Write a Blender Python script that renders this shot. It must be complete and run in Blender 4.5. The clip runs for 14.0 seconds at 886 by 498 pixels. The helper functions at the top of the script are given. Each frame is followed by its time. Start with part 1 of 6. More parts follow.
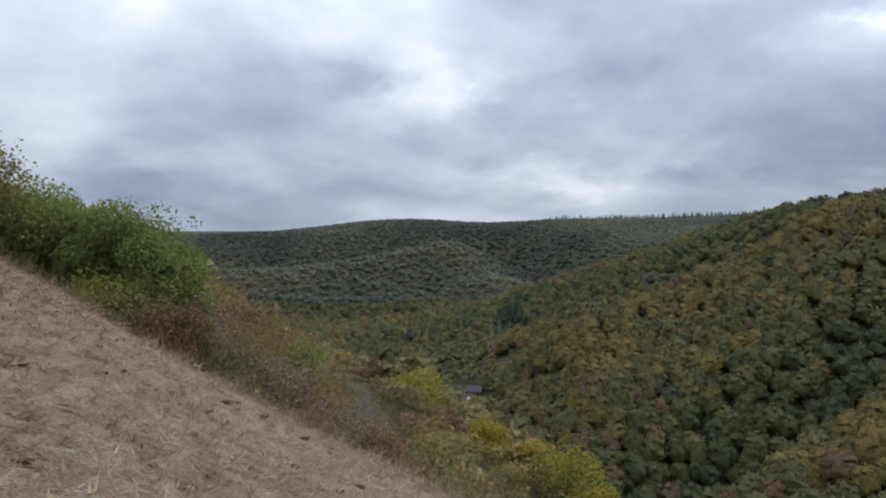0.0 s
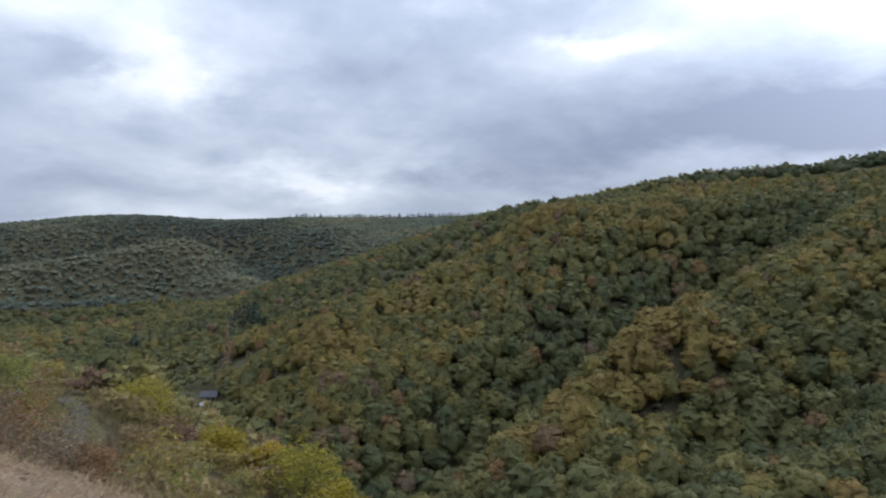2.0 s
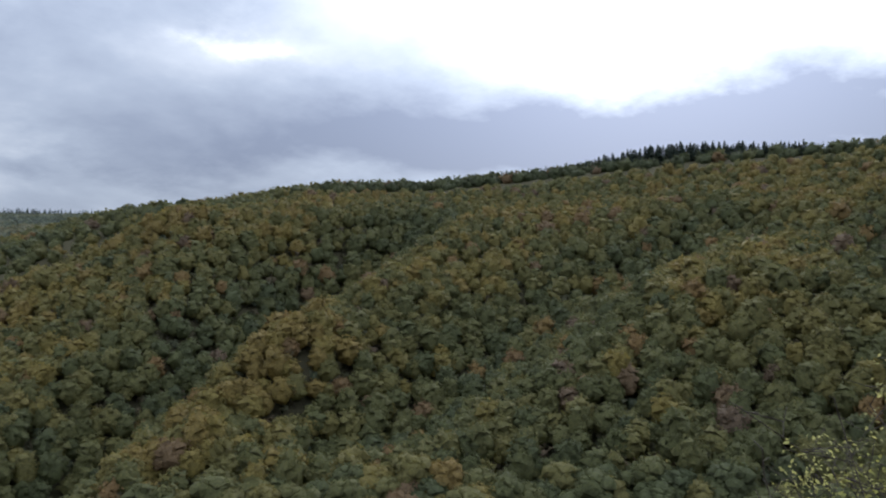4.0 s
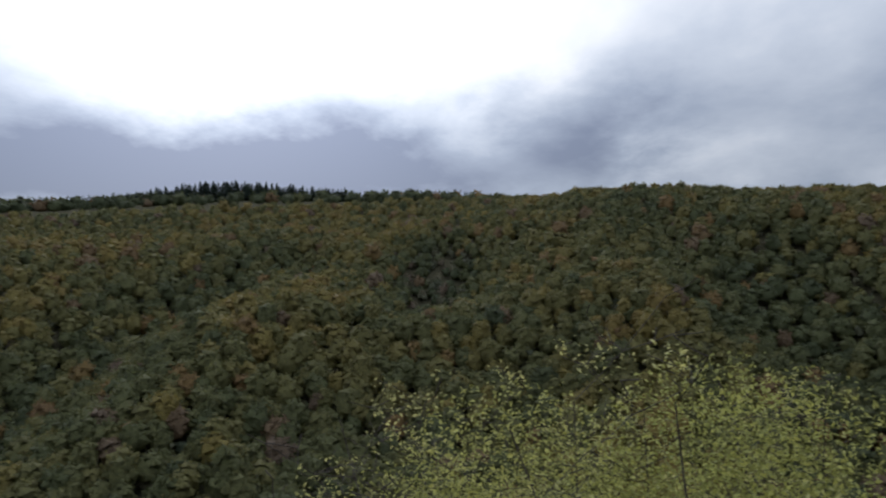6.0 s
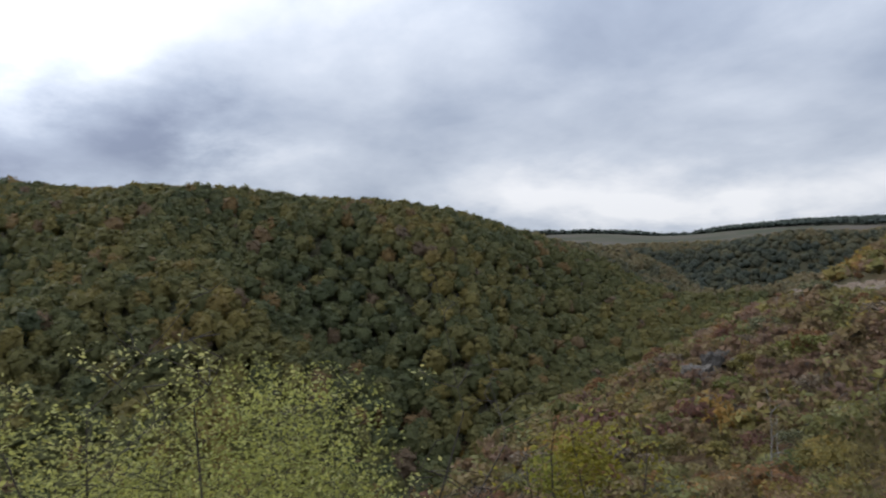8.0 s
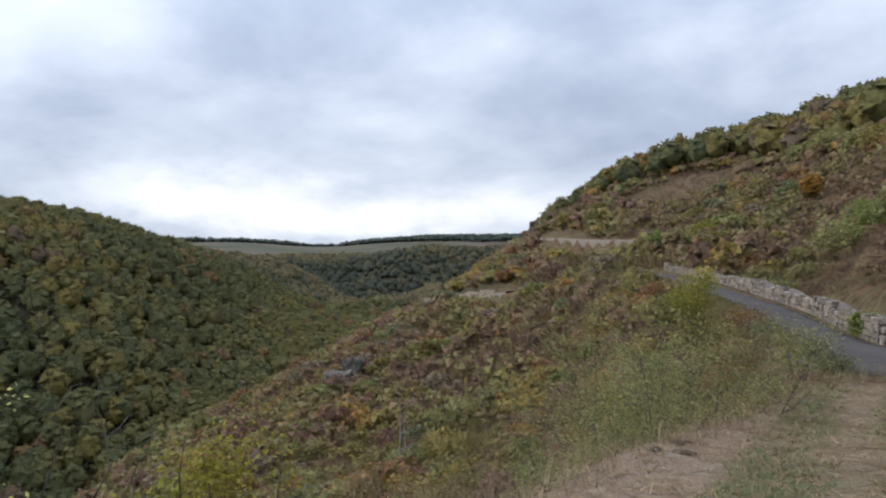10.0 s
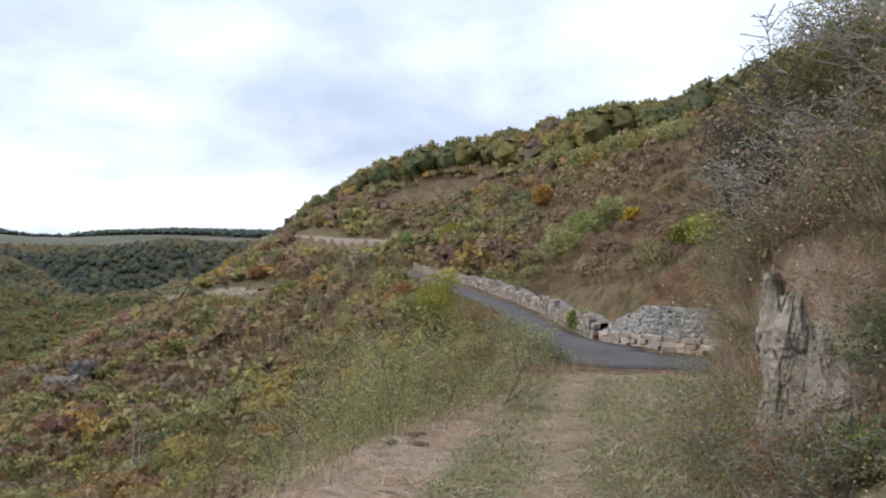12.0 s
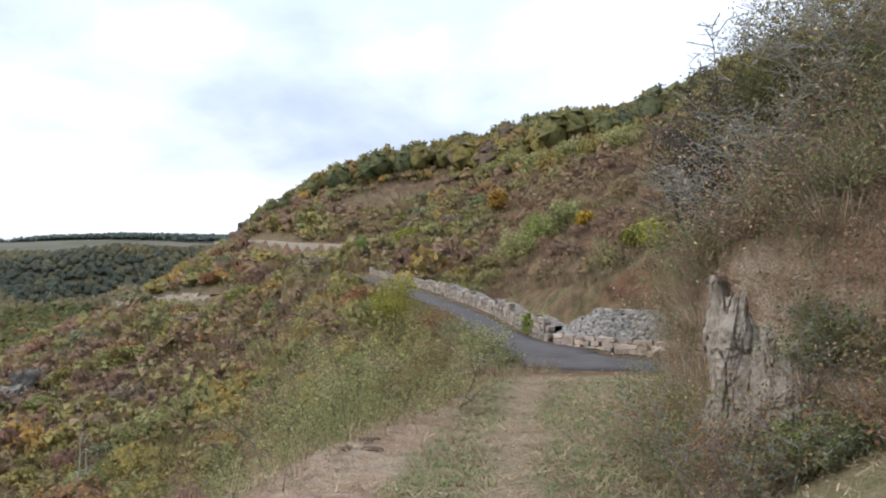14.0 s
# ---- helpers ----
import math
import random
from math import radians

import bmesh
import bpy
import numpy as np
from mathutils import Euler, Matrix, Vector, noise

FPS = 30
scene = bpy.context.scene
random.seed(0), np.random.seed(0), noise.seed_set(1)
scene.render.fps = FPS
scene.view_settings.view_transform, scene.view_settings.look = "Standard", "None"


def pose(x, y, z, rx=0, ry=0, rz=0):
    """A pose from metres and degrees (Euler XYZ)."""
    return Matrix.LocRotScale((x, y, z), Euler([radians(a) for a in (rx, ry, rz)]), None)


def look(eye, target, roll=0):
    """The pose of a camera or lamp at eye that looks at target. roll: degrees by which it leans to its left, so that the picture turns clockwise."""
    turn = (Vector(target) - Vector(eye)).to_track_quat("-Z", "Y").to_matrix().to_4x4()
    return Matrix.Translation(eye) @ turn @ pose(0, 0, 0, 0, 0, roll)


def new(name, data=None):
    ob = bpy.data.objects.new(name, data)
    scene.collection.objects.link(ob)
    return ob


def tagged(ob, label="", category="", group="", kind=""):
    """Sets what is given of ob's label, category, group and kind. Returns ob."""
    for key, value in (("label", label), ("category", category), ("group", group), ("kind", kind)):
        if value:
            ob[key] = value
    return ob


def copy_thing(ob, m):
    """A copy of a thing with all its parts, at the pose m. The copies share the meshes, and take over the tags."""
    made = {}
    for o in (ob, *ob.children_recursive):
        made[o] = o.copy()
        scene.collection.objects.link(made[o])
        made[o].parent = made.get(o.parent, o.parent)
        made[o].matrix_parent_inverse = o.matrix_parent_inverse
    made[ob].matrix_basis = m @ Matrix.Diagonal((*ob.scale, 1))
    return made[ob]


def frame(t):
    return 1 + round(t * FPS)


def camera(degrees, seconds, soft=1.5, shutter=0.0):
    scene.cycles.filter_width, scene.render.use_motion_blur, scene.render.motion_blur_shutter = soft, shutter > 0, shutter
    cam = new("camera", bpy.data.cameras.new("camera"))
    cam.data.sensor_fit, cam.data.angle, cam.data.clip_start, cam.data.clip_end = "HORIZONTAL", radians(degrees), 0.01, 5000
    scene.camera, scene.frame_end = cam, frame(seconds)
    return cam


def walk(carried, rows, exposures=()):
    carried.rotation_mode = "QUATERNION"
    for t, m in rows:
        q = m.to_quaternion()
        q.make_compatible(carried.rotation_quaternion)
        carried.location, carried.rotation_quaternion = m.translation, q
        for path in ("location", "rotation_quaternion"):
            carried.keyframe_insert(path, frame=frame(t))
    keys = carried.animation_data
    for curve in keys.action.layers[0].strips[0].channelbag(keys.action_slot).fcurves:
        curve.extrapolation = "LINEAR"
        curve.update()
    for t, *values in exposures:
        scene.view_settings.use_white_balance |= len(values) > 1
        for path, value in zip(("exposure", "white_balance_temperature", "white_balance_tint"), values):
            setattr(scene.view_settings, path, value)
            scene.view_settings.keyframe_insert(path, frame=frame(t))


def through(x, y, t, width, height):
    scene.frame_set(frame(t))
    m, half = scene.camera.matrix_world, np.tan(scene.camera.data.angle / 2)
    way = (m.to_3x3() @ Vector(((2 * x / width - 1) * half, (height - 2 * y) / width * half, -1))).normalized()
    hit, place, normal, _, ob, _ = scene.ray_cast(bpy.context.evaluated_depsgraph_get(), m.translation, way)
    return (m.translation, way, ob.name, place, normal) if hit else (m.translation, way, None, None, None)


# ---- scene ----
EYE = 1.6      # the camera's height over the path
REACH = 0.4    # the camera is held this far out from the turning body

cam = camera(63.20, 14.0, soft=2.0, shutter=0.2)

# seconds, turn to the left from north, tilt up, lean
PATH = [
    (0, 1.24, 1.42, -0.65),
    (0.5, 0.55, 1.14, -0.86),
    (1, -3.82, 1.20, -0.74),
    (1.5, -10.97, 1.02, -1.07),
    (2, -19.22, 0.99, -1.02),
    (2.5, -27.47, 1.29, -1.41),
    (3, -35.69, 1.15, -1.53),
    (3.2, -38.66, 1.38, -1.25),
    (5.3, -66.73, 2.19, -1.13),
    (5.5, -71.41, 3.11, -1.65),
    (6, -82.33, 3.60, -0.89),
    (6.5, -90.92, 3.28, -1.04),
    (7, -100.05, 3.43, -1.15),
    (7.5, -108.05, 2.97, -0.59),
    (8, -116.14, 3.16, -1.01),
    (8.5, -124.15, 2.86, -1.18),
    (8.7, -127.14, 2.89, -1.27),
    (10.8, -151.79, 3.25, -0.61),
    (11, -153.75, 3.12, -0.47),
    (11.5, -158.80, 3.02, -0.74),
    (12, -162.84, 2.92, -0.66),
    (12.5, -165.43, 2.96, -0.67),
    (13, -165.92, 3.17, -0.62),
    (13.5, -165.90, 3.17, -1.01),
    (14, -166.33, 3.19, -1.07),
]


def held(yaw, pitch, roll):
    a, p = radians(yaw), radians(pitch)
    eye = Vector((-REACH * math.sin(a), REACH * math.cos(a), EYE))
    ahead = Vector((-math.sin(a) * math.cos(p), math.cos(a) * math.cos(p), math.sin(p)))
    return look(eye, eye + ahead * 2, roll)


walk(cam, [(t, held(w, p, r)) for t, w, p, r in PATH],
     exposures=[(0, -0.03, 6500, 10), (3, 0.22, 6450, 10), (5.3, -0.35, 6500, 10), (6.5, -0.53, 6450, 10), (8.5, -0.05, 6600, 10),
                (11, 0.30, 6450, 10), (12.5, 0.67, 6550, 10), (14, 0.72, 6550, 10)])

# ---------------------------------------------------------------- sky and light
SUN_AZ, SUN_EL = 66.0, 27.0   # compass bearing from +y to +x, and height, of the veiled sun

# large clouds: bearing, height, half widths in degrees, and how much thicker (or thinner) the deck is there
CLOUDS = [(27, 18, 8, 4, 0.17), (-6, 19.5, 10, 3.5, -0.08), (-4, 13.5, 7, 3.5, -0.22), (-8, 14.5, 4, 2.0, 0.16), (-28, 12, 9, 4, -0.10), (-20, 5, 14, 2.0, 0.10), (19, 12, 13, 3.5, 0.11),
          (7, 6, 8, 1.2, -0.12), (24, 8, 8, 2.0, 0.10), (61, 20.5, 13, 5.5, -0.30), (34, 16, 3, 0.9, -0.14), (-14, 21, 24, 6, -0.12), (50, 9.5, 22, 3.6, 0.24),
          (80, 21, 16, 6.0, -0.26), (73, 10.0, 15, 3.0, 0.32), (93, 12, 5.5, 4, 0.16), (112, 19, 15, 7, -0.13), (104, 10, 6, 2.0, -0.10), (125, 7.5, 14, 2.5, -0.13),
          (155, 18, 38, 8, -0.05), (170, 8, 12, 2.2, 0.03), (188, 15, 12, 3, 0.03), (138, 6, 16, 1.4, -0.08)]


def make_world():
    w = bpy.data.worlds.new("overcast_sky")
    scene.world = w
    w.use_nodes = True
    nt = w.node_tree
    nt.nodes.clear()
    N, L = nt.nodes.new, nt.links.new

    def math_node(op, a, b=None, clamp=False):
        n = N("ShaderNodeMath")
        n.operation, n.use_clamp = op, clamp
        for k, v in enumerate((a, b)):
            if v is None:
                continue
            if isinstance(v, (int, float)):
                n.inputs[k].default_value = v
            else:
                L(v, n.inputs[k])
        return n.outputs[0]

    def ramp(value, stops):
        n = N("ShaderNodeValToRGB")
        el = n.color_ramp.elements
        while len(el) < len(stops):
            el.new(0.5)
        for e, (p, c) in zip(el, stops):
            e.position, e.color = p, (*c, 1)
        L(value, n.inputs[0])
        return n.outputs[0]

    tc = N("ShaderNodeTexCoord")
    sep = N("ShaderNodeSeparateXYZ")
    L(tc.outputs["Generated"], sep.inputs[0])
    up = math_node("MAXIMUM", sep.outputs[2], 0.0)
    flat = math_node("ADD", up, 0.3)
    u = math_node("DIVIDE", sep.outputs[0], flat)
    v = math_node("DIVIDE", sep.outputs[1], flat)
    deck = N("ShaderNodeCombineXYZ")
    L(u, deck.inputs[0]), L(v, deck.inputs[1])

    def cloud(scale, detail, rough, warp, shift):
        mp = N("ShaderNodeMapping")
        mp.inputs["Location"].default_value = shift
        L(deck.outputs[0], mp.inputs[0])
        n = N("ShaderNodeTexNoise")
        n.inputs["Scale"].default_value = scale
        n.inputs["Detail"].default_value = detail
        n.inputs["Roughness"].default_value = rough
        n.inputs["Distortion"].default_value = warp * 0.25
        L(mp.outputs[0], n.inputs["Vector"])
        return n.outputs["Fac"]

    big = cloud(0.75, 3, 0.5, 0.3, (3.1, 0.4, 0))
    mid = cloud(2.2, 6, 0.55, 0.6, (0.7, 5.2, 0))
    mix = math_node("ADD", math_node("MULTIPLY", big, 0.64), math_node("MULTIPLY", mid, 0.36))
    # bearing and height, wandering a little, so that the large clouds have torn edges
    deg = 180 / math.pi
    warp_a, warp_e = cloud(1.8, 7, 0.62, 0.3, (9.0, 2.0, 0)), cloud(1.8, 7, 0.62, 0.3, (1.0, 8.0, 3.0))
    mid_az = 80.0
    c80, s80 = math.cos(radians(mid_az)), math.sin(radians(mid_az))
    side = math_node("SUBTRACT", math_node("MULTIPLY", sep.outputs[0], c80), math_node("MULTIPLY", sep.outputs[1], s80))
    front = math_node("ADD", math_node("MULTIPLY", sep.outputs[0], s80), math_node("MULTIPLY", sep.outputs[1], c80))
    az = math_node("ADD", math_node("MULTIPLY", math_node("ARCTAN2", side, front), deg), mid_az)
    az = math_node("ADD", az, math_node("MULTIPLY", math_node("SUBTRACT", warp_a, 0.5), 26.0))
    el = math_node("MULTIPLY", math_node("ARCSINE", sep.outputs[2]), deg)
    el = math_node("ADD", el, math_node("MULTIPLY", math_node("SUBTRACT", warp_e, 0.5), 9.0))
    for la, le, wa, we, dark in CLOUDS:
        p = math_node("POWER", math_node("MULTIPLY", math_node("SUBTRACT", az, la), 1 / wa), 2.0)
        q = math_node("POWER", math_node("MULTIPLY", math_node("SUBTRACT", el, le), 1 / we), 2.0)
        lump = math_node("EXPONENT", math_node("MULTIPLY", math_node("ADD", p, q), -1.0))
        mix = math_node("ADD", mix, math_node("MULTIPLY", lump, dark))
    # towards the veiled sun the deck thins and glares
    a, e = radians(SUN_AZ), radians(SUN_EL)
    dot = N("ShaderNodeVectorMath")
    dot.operation = "DOT_PRODUCT"
    L(tc.outputs["Generated"], dot.inputs[0])
    dot.inputs[1].default_value = (math.sin(a) * math.cos(e), math.cos(a) * math.cos(e), math.sin(e))
    near = math_node("MAXIMUM", dot.outputs["Value"], 0.0)
    glare = math_node("POWER", near, 14.0)
    thick = math_node("SUBTRACT", mix, math_node("MULTIPLY", glare, 0.08))
    grey = ramp(thick, [(0.28, (1.05, 1.08, 1.15)), (0.42, (0.66, 0.73, 0.86)), (0.54, (0.43, 0.50, 0.64)), (0.68, (0.25, 0.30, 0.43))])
    gl = N("ShaderNodeVectorMath")
    gl.operation = "SCALE"
    L(grey, gl.inputs[0])
    # an overcast sky grows brighter towards the zenith
    zenith = math_node("MULTIPLY", math_node("POWER", up, 1.6), 2.2)
    L(math_node("ADD", math_node("ADD", 0.9, zenith), math_node("MULTIPLY", glare, 1.3)), gl.inputs["Scale"])
    deck_bg = N("ShaderNodeBackground")
    L(gl.outputs[0], deck_bg.inputs[0])
    deck_bg.inputs[1].default_value = 1.0
    sky = N("ShaderNodeTexSky")
    sky.sky_type, sky.sun_disc = "NISHITA", False
    sky.sun_elevation, sky.sun_rotation = radians(SUN_EL), radians(SUN_AZ)
    sky_bg = N("ShaderNodeBackground")
    L(sky.outputs[0], sky_bg.inputs[0])
    sky_bg.inputs[1].default_value = 0.08
    both = N("ShaderNodeMixShader")
    both.inputs[0].default_value = 0.93
    L(sky_bg.outputs[0], both.inputs[1]), L(deck_bg.outputs[0], both.inputs[2])
    out = N("ShaderNodeOutputWorld")
    L(both.outputs[0], out.inputs[0])


make_world()
sun = new("sun", bpy.data.lights.new("sun", "SUN"))
sun.data.energy, sun.data.angle, sun.data.color = 1.35, radians(40), (1.0, 0.96, 0.9)
_a, _e = radians(SUN_AZ), radians(SUN_EL)
sun.matrix_world = look((0, 0, 60), (-60 * math.sin(_a) * math.cos(_e), -60 * math.cos(_a) * math.cos(_e), 60 - 60 * math.sin(_e)))


# ---------------------------------------------------------------- materials
class Nodes:
    """A new material's node tree, with short ways to add to it."""

    def __init__(self, name, rough=0.85):
        self.mat = bpy.data.materials.new(name)
        self.mat.use_nodes = True
        self.tree = self.mat.node_tree
        self.bsdf = self.tree.nodes["Principled BSDF"]
        self.bsdf.inputs["Roughness"].default_value = rough
        self.bsdf.inputs["Specular IOR Level"].default_value = 0.25

    def add(self, kind):
        return self.tree.nodes.new(kind)

    def link(self, a, b):
        self.tree.links.new(a, b)

    def put(self, socket, value):
        if isinstance(value, (int, float, tuple)):
            socket.default_value = value if not isinstance(value, tuple) or len(value) == 4 or socket.type != "RGBA" else (*value, 1)
        else:
            self.link(value, socket)

    def noise(self, scale, detail=4, rough=0.6, stretch=None, where=None):
        n = self.add("ShaderNodeTexNoise")
        n.inputs["Scale"].default_value, n.inputs["Detail"].default_value = scale, detail
        n.inputs["Roughness"].default_value = rough
        src = where
        if src is None:
            src = self.add("ShaderNodeNewGeometry").outputs["Position"]
        if stretch:
            m = self.add("ShaderNodeMapping")
            m.inputs["Scale"].default_value = stretch
            self.link(src, m.inputs[0])
            src = m.outputs[0]
        self.link(src, n.inputs["Vector"])
        return n.outputs["Fac"]

    def ramp(self, value, stops, ease="LINEAR"):
        n = self.add("ShaderNodeValToRGB")
        n.color_ramp.interpolation = ease
        el = n.color_ramp.elements
        while len(el) < len(stops):
            el.new(0.5)
        for e, (p, c) in zip(el, stops):
            e.position, e.color = p, (*c, 1)
        self.link(value, n.inputs[0])
        return n.outputs[0]

    def mix(self, fac, a, b, how="MIX"):
        n = self.add("ShaderNodeMix")
        n.data_type, n.blend_type = "RGBA", how
        self.put(n.inputs[0], fac)
        self.put(n.inputs[6], a), self.put(n.inputs[7], b)
        return n.outputs[2]

    def math(self, op, a, b, clamp=False):
        n = self.add("ShaderNodeMath")
        n.operation, n.use_clamp = op, clamp
        self.put(n.inputs[0], a), self.put(n.inputs[1], b)
        return n.outputs[0]

    def attr(self, name, out="Fac"):
        n = self.add("ShaderNodeAttribute")
        n.attribute_name = name
        return n.outputs[out]

    def bump(self, height, strength, distance):
        n = self.add("ShaderNodeBump")
        n.inputs["Strength"].default_value, n.inputs["Distance"].default_value = strength, distance
        self.link(height, n.inputs["Height"])
        self.link(n.outputs[0], self.bsdf.inputs["Normal"])

    def done(self, color):
        self.put(self.bsdf.inputs["Base Color"], color)
        return self.mat


def foliage(name, stops, joined, through=0.35, patch=0.0, patch_scale=0.012, puff=False, grain=1.5, soft=False):
    """Leaves: a tint per tree out of an autumn palette, a finer one per leaf, and light that comes through them."""
    m = Nodes(name, 0.7)
    if joined:
        tint = m.attr("tint")
    else:
        tint = m.add("ShaderNodeObjectInfo").outputs["Random"]
    if patch:
        far = m.noise(patch_scale, 2)
        tint = m.math("ADD", tint, m.math("MULTIPLY", m.math("SUBTRACT", far, 0.5), patch), True)
    base = m.ramp(tint, stops)
    leaf = m.noise(grain, 5, 0.7) if puff else m.add("ShaderNodeNewGeometry").outputs["Random Per Island"]
    lo, hi = (0.3, 0.7) if puff else (0.0, 1.0)
    dark, light = ((0.60, 0.61, 0.64), (1.36, 1.32, 1.20)) if soft else ((0.62, 0.63, 0.64), (1.42, 1.37, 1.22))
    tone = m.ramp(leaf, [(lo, dark), (0.5, (1, 1, 1)), (hi, light)])
    col = m.mix(1.0, base, tone, "MULTIPLY")
    m.put(m.bsdf.inputs["Base Color"], col)
    tr = m.add("ShaderNodeBsdfTranslucent")
    m.link(col, tr.inputs[0])
    if puff:
        vt = m.add("ShaderNodeVectorTransform")
        vt.vector_type, vt.convert_from, vt.convert_to = "NORMAL", "OBJECT", "WORLD"
        m.link(m.attr("puff", "Vector"), vt.inputs[0])
        rough = m.add("ShaderNodeTexNoise")
        rough.inputs["Scale"].default_value, rough.inputs["Detail"].default_value = grain * 1.3, 3
        m.link(m.add("ShaderNodeNewGeometry").outputs["Position"], rough.inputs["Vector"])
        turn = m.add("ShaderNodeVectorMath")
        turn.operation = "MULTIPLY_ADD"
        m.link(rough.outputs["Color"], turn.inputs[0])
        turn.inputs[1].default_value = (1.1, 1.1, 1.1)
        m.link(vt.outputs[0], turn.inputs[2])
        lean = m.add("ShaderNodeVectorMath")
        lean.operation = "SUBTRACT"
        m.link(turn.outputs[0], lean.inputs[0])
        lean.inputs[1].default_value = (0.55, 0.55, 0.55)
        unit = m.add("ShaderNodeVectorMath")
        unit.operation = "NORMALIZE"
        m.link(lean.outputs[0], unit.inputs[0])
        m.link(unit.outputs[0], m.bsdf.inputs["Normal"])
    mx = m.add("ShaderNodeMixShader")
    mx.inputs[0].default_value = through
    m.link(m.bsdf.outputs[0], mx.inputs[1]), m.link(tr.outputs[0], mx.inputs[2])
    m.link(mx.outputs[0], m.tree.nodes["Material Output"].inputs[0])
    return m.mat


def bark(name, dark, light):
    m = Nodes(name, 0.9)
    n = m.noise(9, 5, 0.65, (1, 1, 0.25))
    m.bump(n, 0.6, 0.02)
    return m.done(m.ramp(n, [(0.3, dark), (0.7, light)]))


WOOD_STOPS = [(0.0, (0.078, 0.093, 0.041)), (0.2, (0.100, 0.111, 0.043)), (0.42, (0.134, 0.133, 0.047)), (0.6, (0.177, 0.156, 0.049)),
              (0.76, (0.233, 0.182, 0.048)), (0.9, (0.221, 0.138, 0.053)), (1.0, (0.160, 0.114, 0.072))]
# far leaves: distance haze is painted in as a paler, bluer grey green
HAZY_FAR_STOPS = [(0.0, (0.068, 0.086, 0.072)), (0.35, (0.106, 0.128, 0.092)), (0.65, (0.150, 0.158, 0.100)), (1.0, (0.195, 0.180, 0.106))]
SCRUB_STOPS = [(0.0, (0.181, 0.109, 0.071)), (0.2, (0.233, 0.150, 0.087)), (0.4, (0.238, 0.173, 0.081)), (0.55, (0.223, 0.183, 0.069)),
               (0.72, (0.192, 0.192, 0.069)), (0.86, (0.285, 0.212, 0.055)), (0.95, (0.321, 0.171, 0.045)), (1.0, (0.192, 0.099, 0.069))]
# autumn leaves beyond the bend, lightened and blued to stand in for aerial haze
HAZY_RIDGE_STOPS = [(0.0, (0.078, 0.092, 0.066)), (0.35, (0.122, 0.124, 0.076)), (0.6, (0.168, 0.150, 0.078)), (0.8, (0.212, 0.170, 0.078)), (1.0, (0.190, 0.138, 0.094))]
M_HAZY_RIDGE = foliage("hazed_ridge_leaves", HAZY_RIDGE_STOPS, True, 0.45, puff=True, grain=0.6, soft=True)
M_UNDER = foliage("undergrowth_leaves", [(0, (0.075, 0.090, 0.050)), (0.6, (0.120, 0.112, 0.058)), (1, (0.145, 0.105, 0.066))], True, 0.35, puff=True, soft=True)
ACCENTS = [foliage("muted_green_leaves", [(0, (0.115, 0.140, 0.055)), (1, (0.14, 0.155, 0.06))], False, 0.4), foliage("grey_green_leaves", [(0, (0.165, 0.165, 0.09)), (1, (0.19, 0.18, 0.10))], False, 0.4),
           foliage("olive_yellow_leaves", [(0, (0.195, 0.175, 0.06)), (1, (0.235, 0.19, 0.06))], False, 0.4), foliage("rust_leaves", [(0, (0.20, 0.115, 0.06)), (1, (0.23, 0.12, 0.055))], False, 0.4),
           foliage("bare_mauve_twigs", [(0, (0.185, 0.148, 0.105)), (1, (0.225, 0.175, 0.122))], False, 0.3), foliage("lime_bush_leaves", [(0, (0.165, 0.175, 0.058)), (1, (0.205, 0.20, 0.064))], False, 0.4),
           foliage("orange_leaves", [(0, (0.28, 0.17, 0.045)), (1, (0.33, 0.19, 0.045))], False, 0.4)]
M_WOODS = foliage("autumn_woods_leaves", WOOD_STOPS, True, 0.42, puff=True, soft=True)
M_TREES = [foliage("green_tree_leaves", [(0, WOOD_STOPS[0][1]), (0.5, WOOD_STOPS[1][1]), (1, WOOD_STOPS[2][1])], False, 0.42, puff=True, soft=True),
           foliage("olive_tree_leaves", [(0, WOOD_STOPS[1][1]), (0.5, WOOD_STOPS[2][1]), (1, WOOD_STOPS[3][1])], False, 0.42, puff=True, soft=True),
           foliage("ochre_tree_leaves", [(0, WOOD_STOPS[3][1]), (0.6, WOOD_STOPS[4][1]), (0.9, WOOD_STOPS[5][1]), (1, WOOD_STOPS[6][1])], False, 0.42, puff=True, soft=True)]
M_HAZY_FAR = foliage("hazed_far_leaves", HAZY_FAR_STOPS, True, puff=True, grain=0.25, soft=True)
M_SCRUB = foliage("scrub_leaves", SCRUB_STOPS, True, patch=0.35, patch_scale=0.05, puff=True, grain=3.0)
M_OLIVE_SHRUB = foliage("olive_shrub_leaves", [(0, (0.13, 0.11, 0.05)), (0.4, (0.155, 0.14, 0.052)), (0.8, (0.175, 0.165, 0.055)), (1, (0.15, 0.155, 0.055))], False, puff=True, grain=9.0)
M_SHRUB = foliage("shrub_leaves", SCRUB_STOPS, False, puff=True, grain=9.0)
M_CONIFER = foliage("conifer_needles", [(0, (0.018, 0.032, 0.024)), (1, (0.03, 0.046, 0.03))], True, 0.1)
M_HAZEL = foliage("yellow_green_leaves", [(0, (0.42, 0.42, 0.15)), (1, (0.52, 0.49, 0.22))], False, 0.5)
# darker copy of the hazel leaf: the shade inside the bush, put into colour
M_HAZEL_SHADED = foliage("shaded_hazel_leaves", [(0, (0.32, 0.33, 0.095)), (1, (0.39, 0.38, 0.13))], False, 0.36)
M_GREENBUSH = foliage("fresh_green_leaves", [(0, (0.165, 0.205, 0.058)), (1, (0.20, 0.225, 0.066))], False, 0.45)
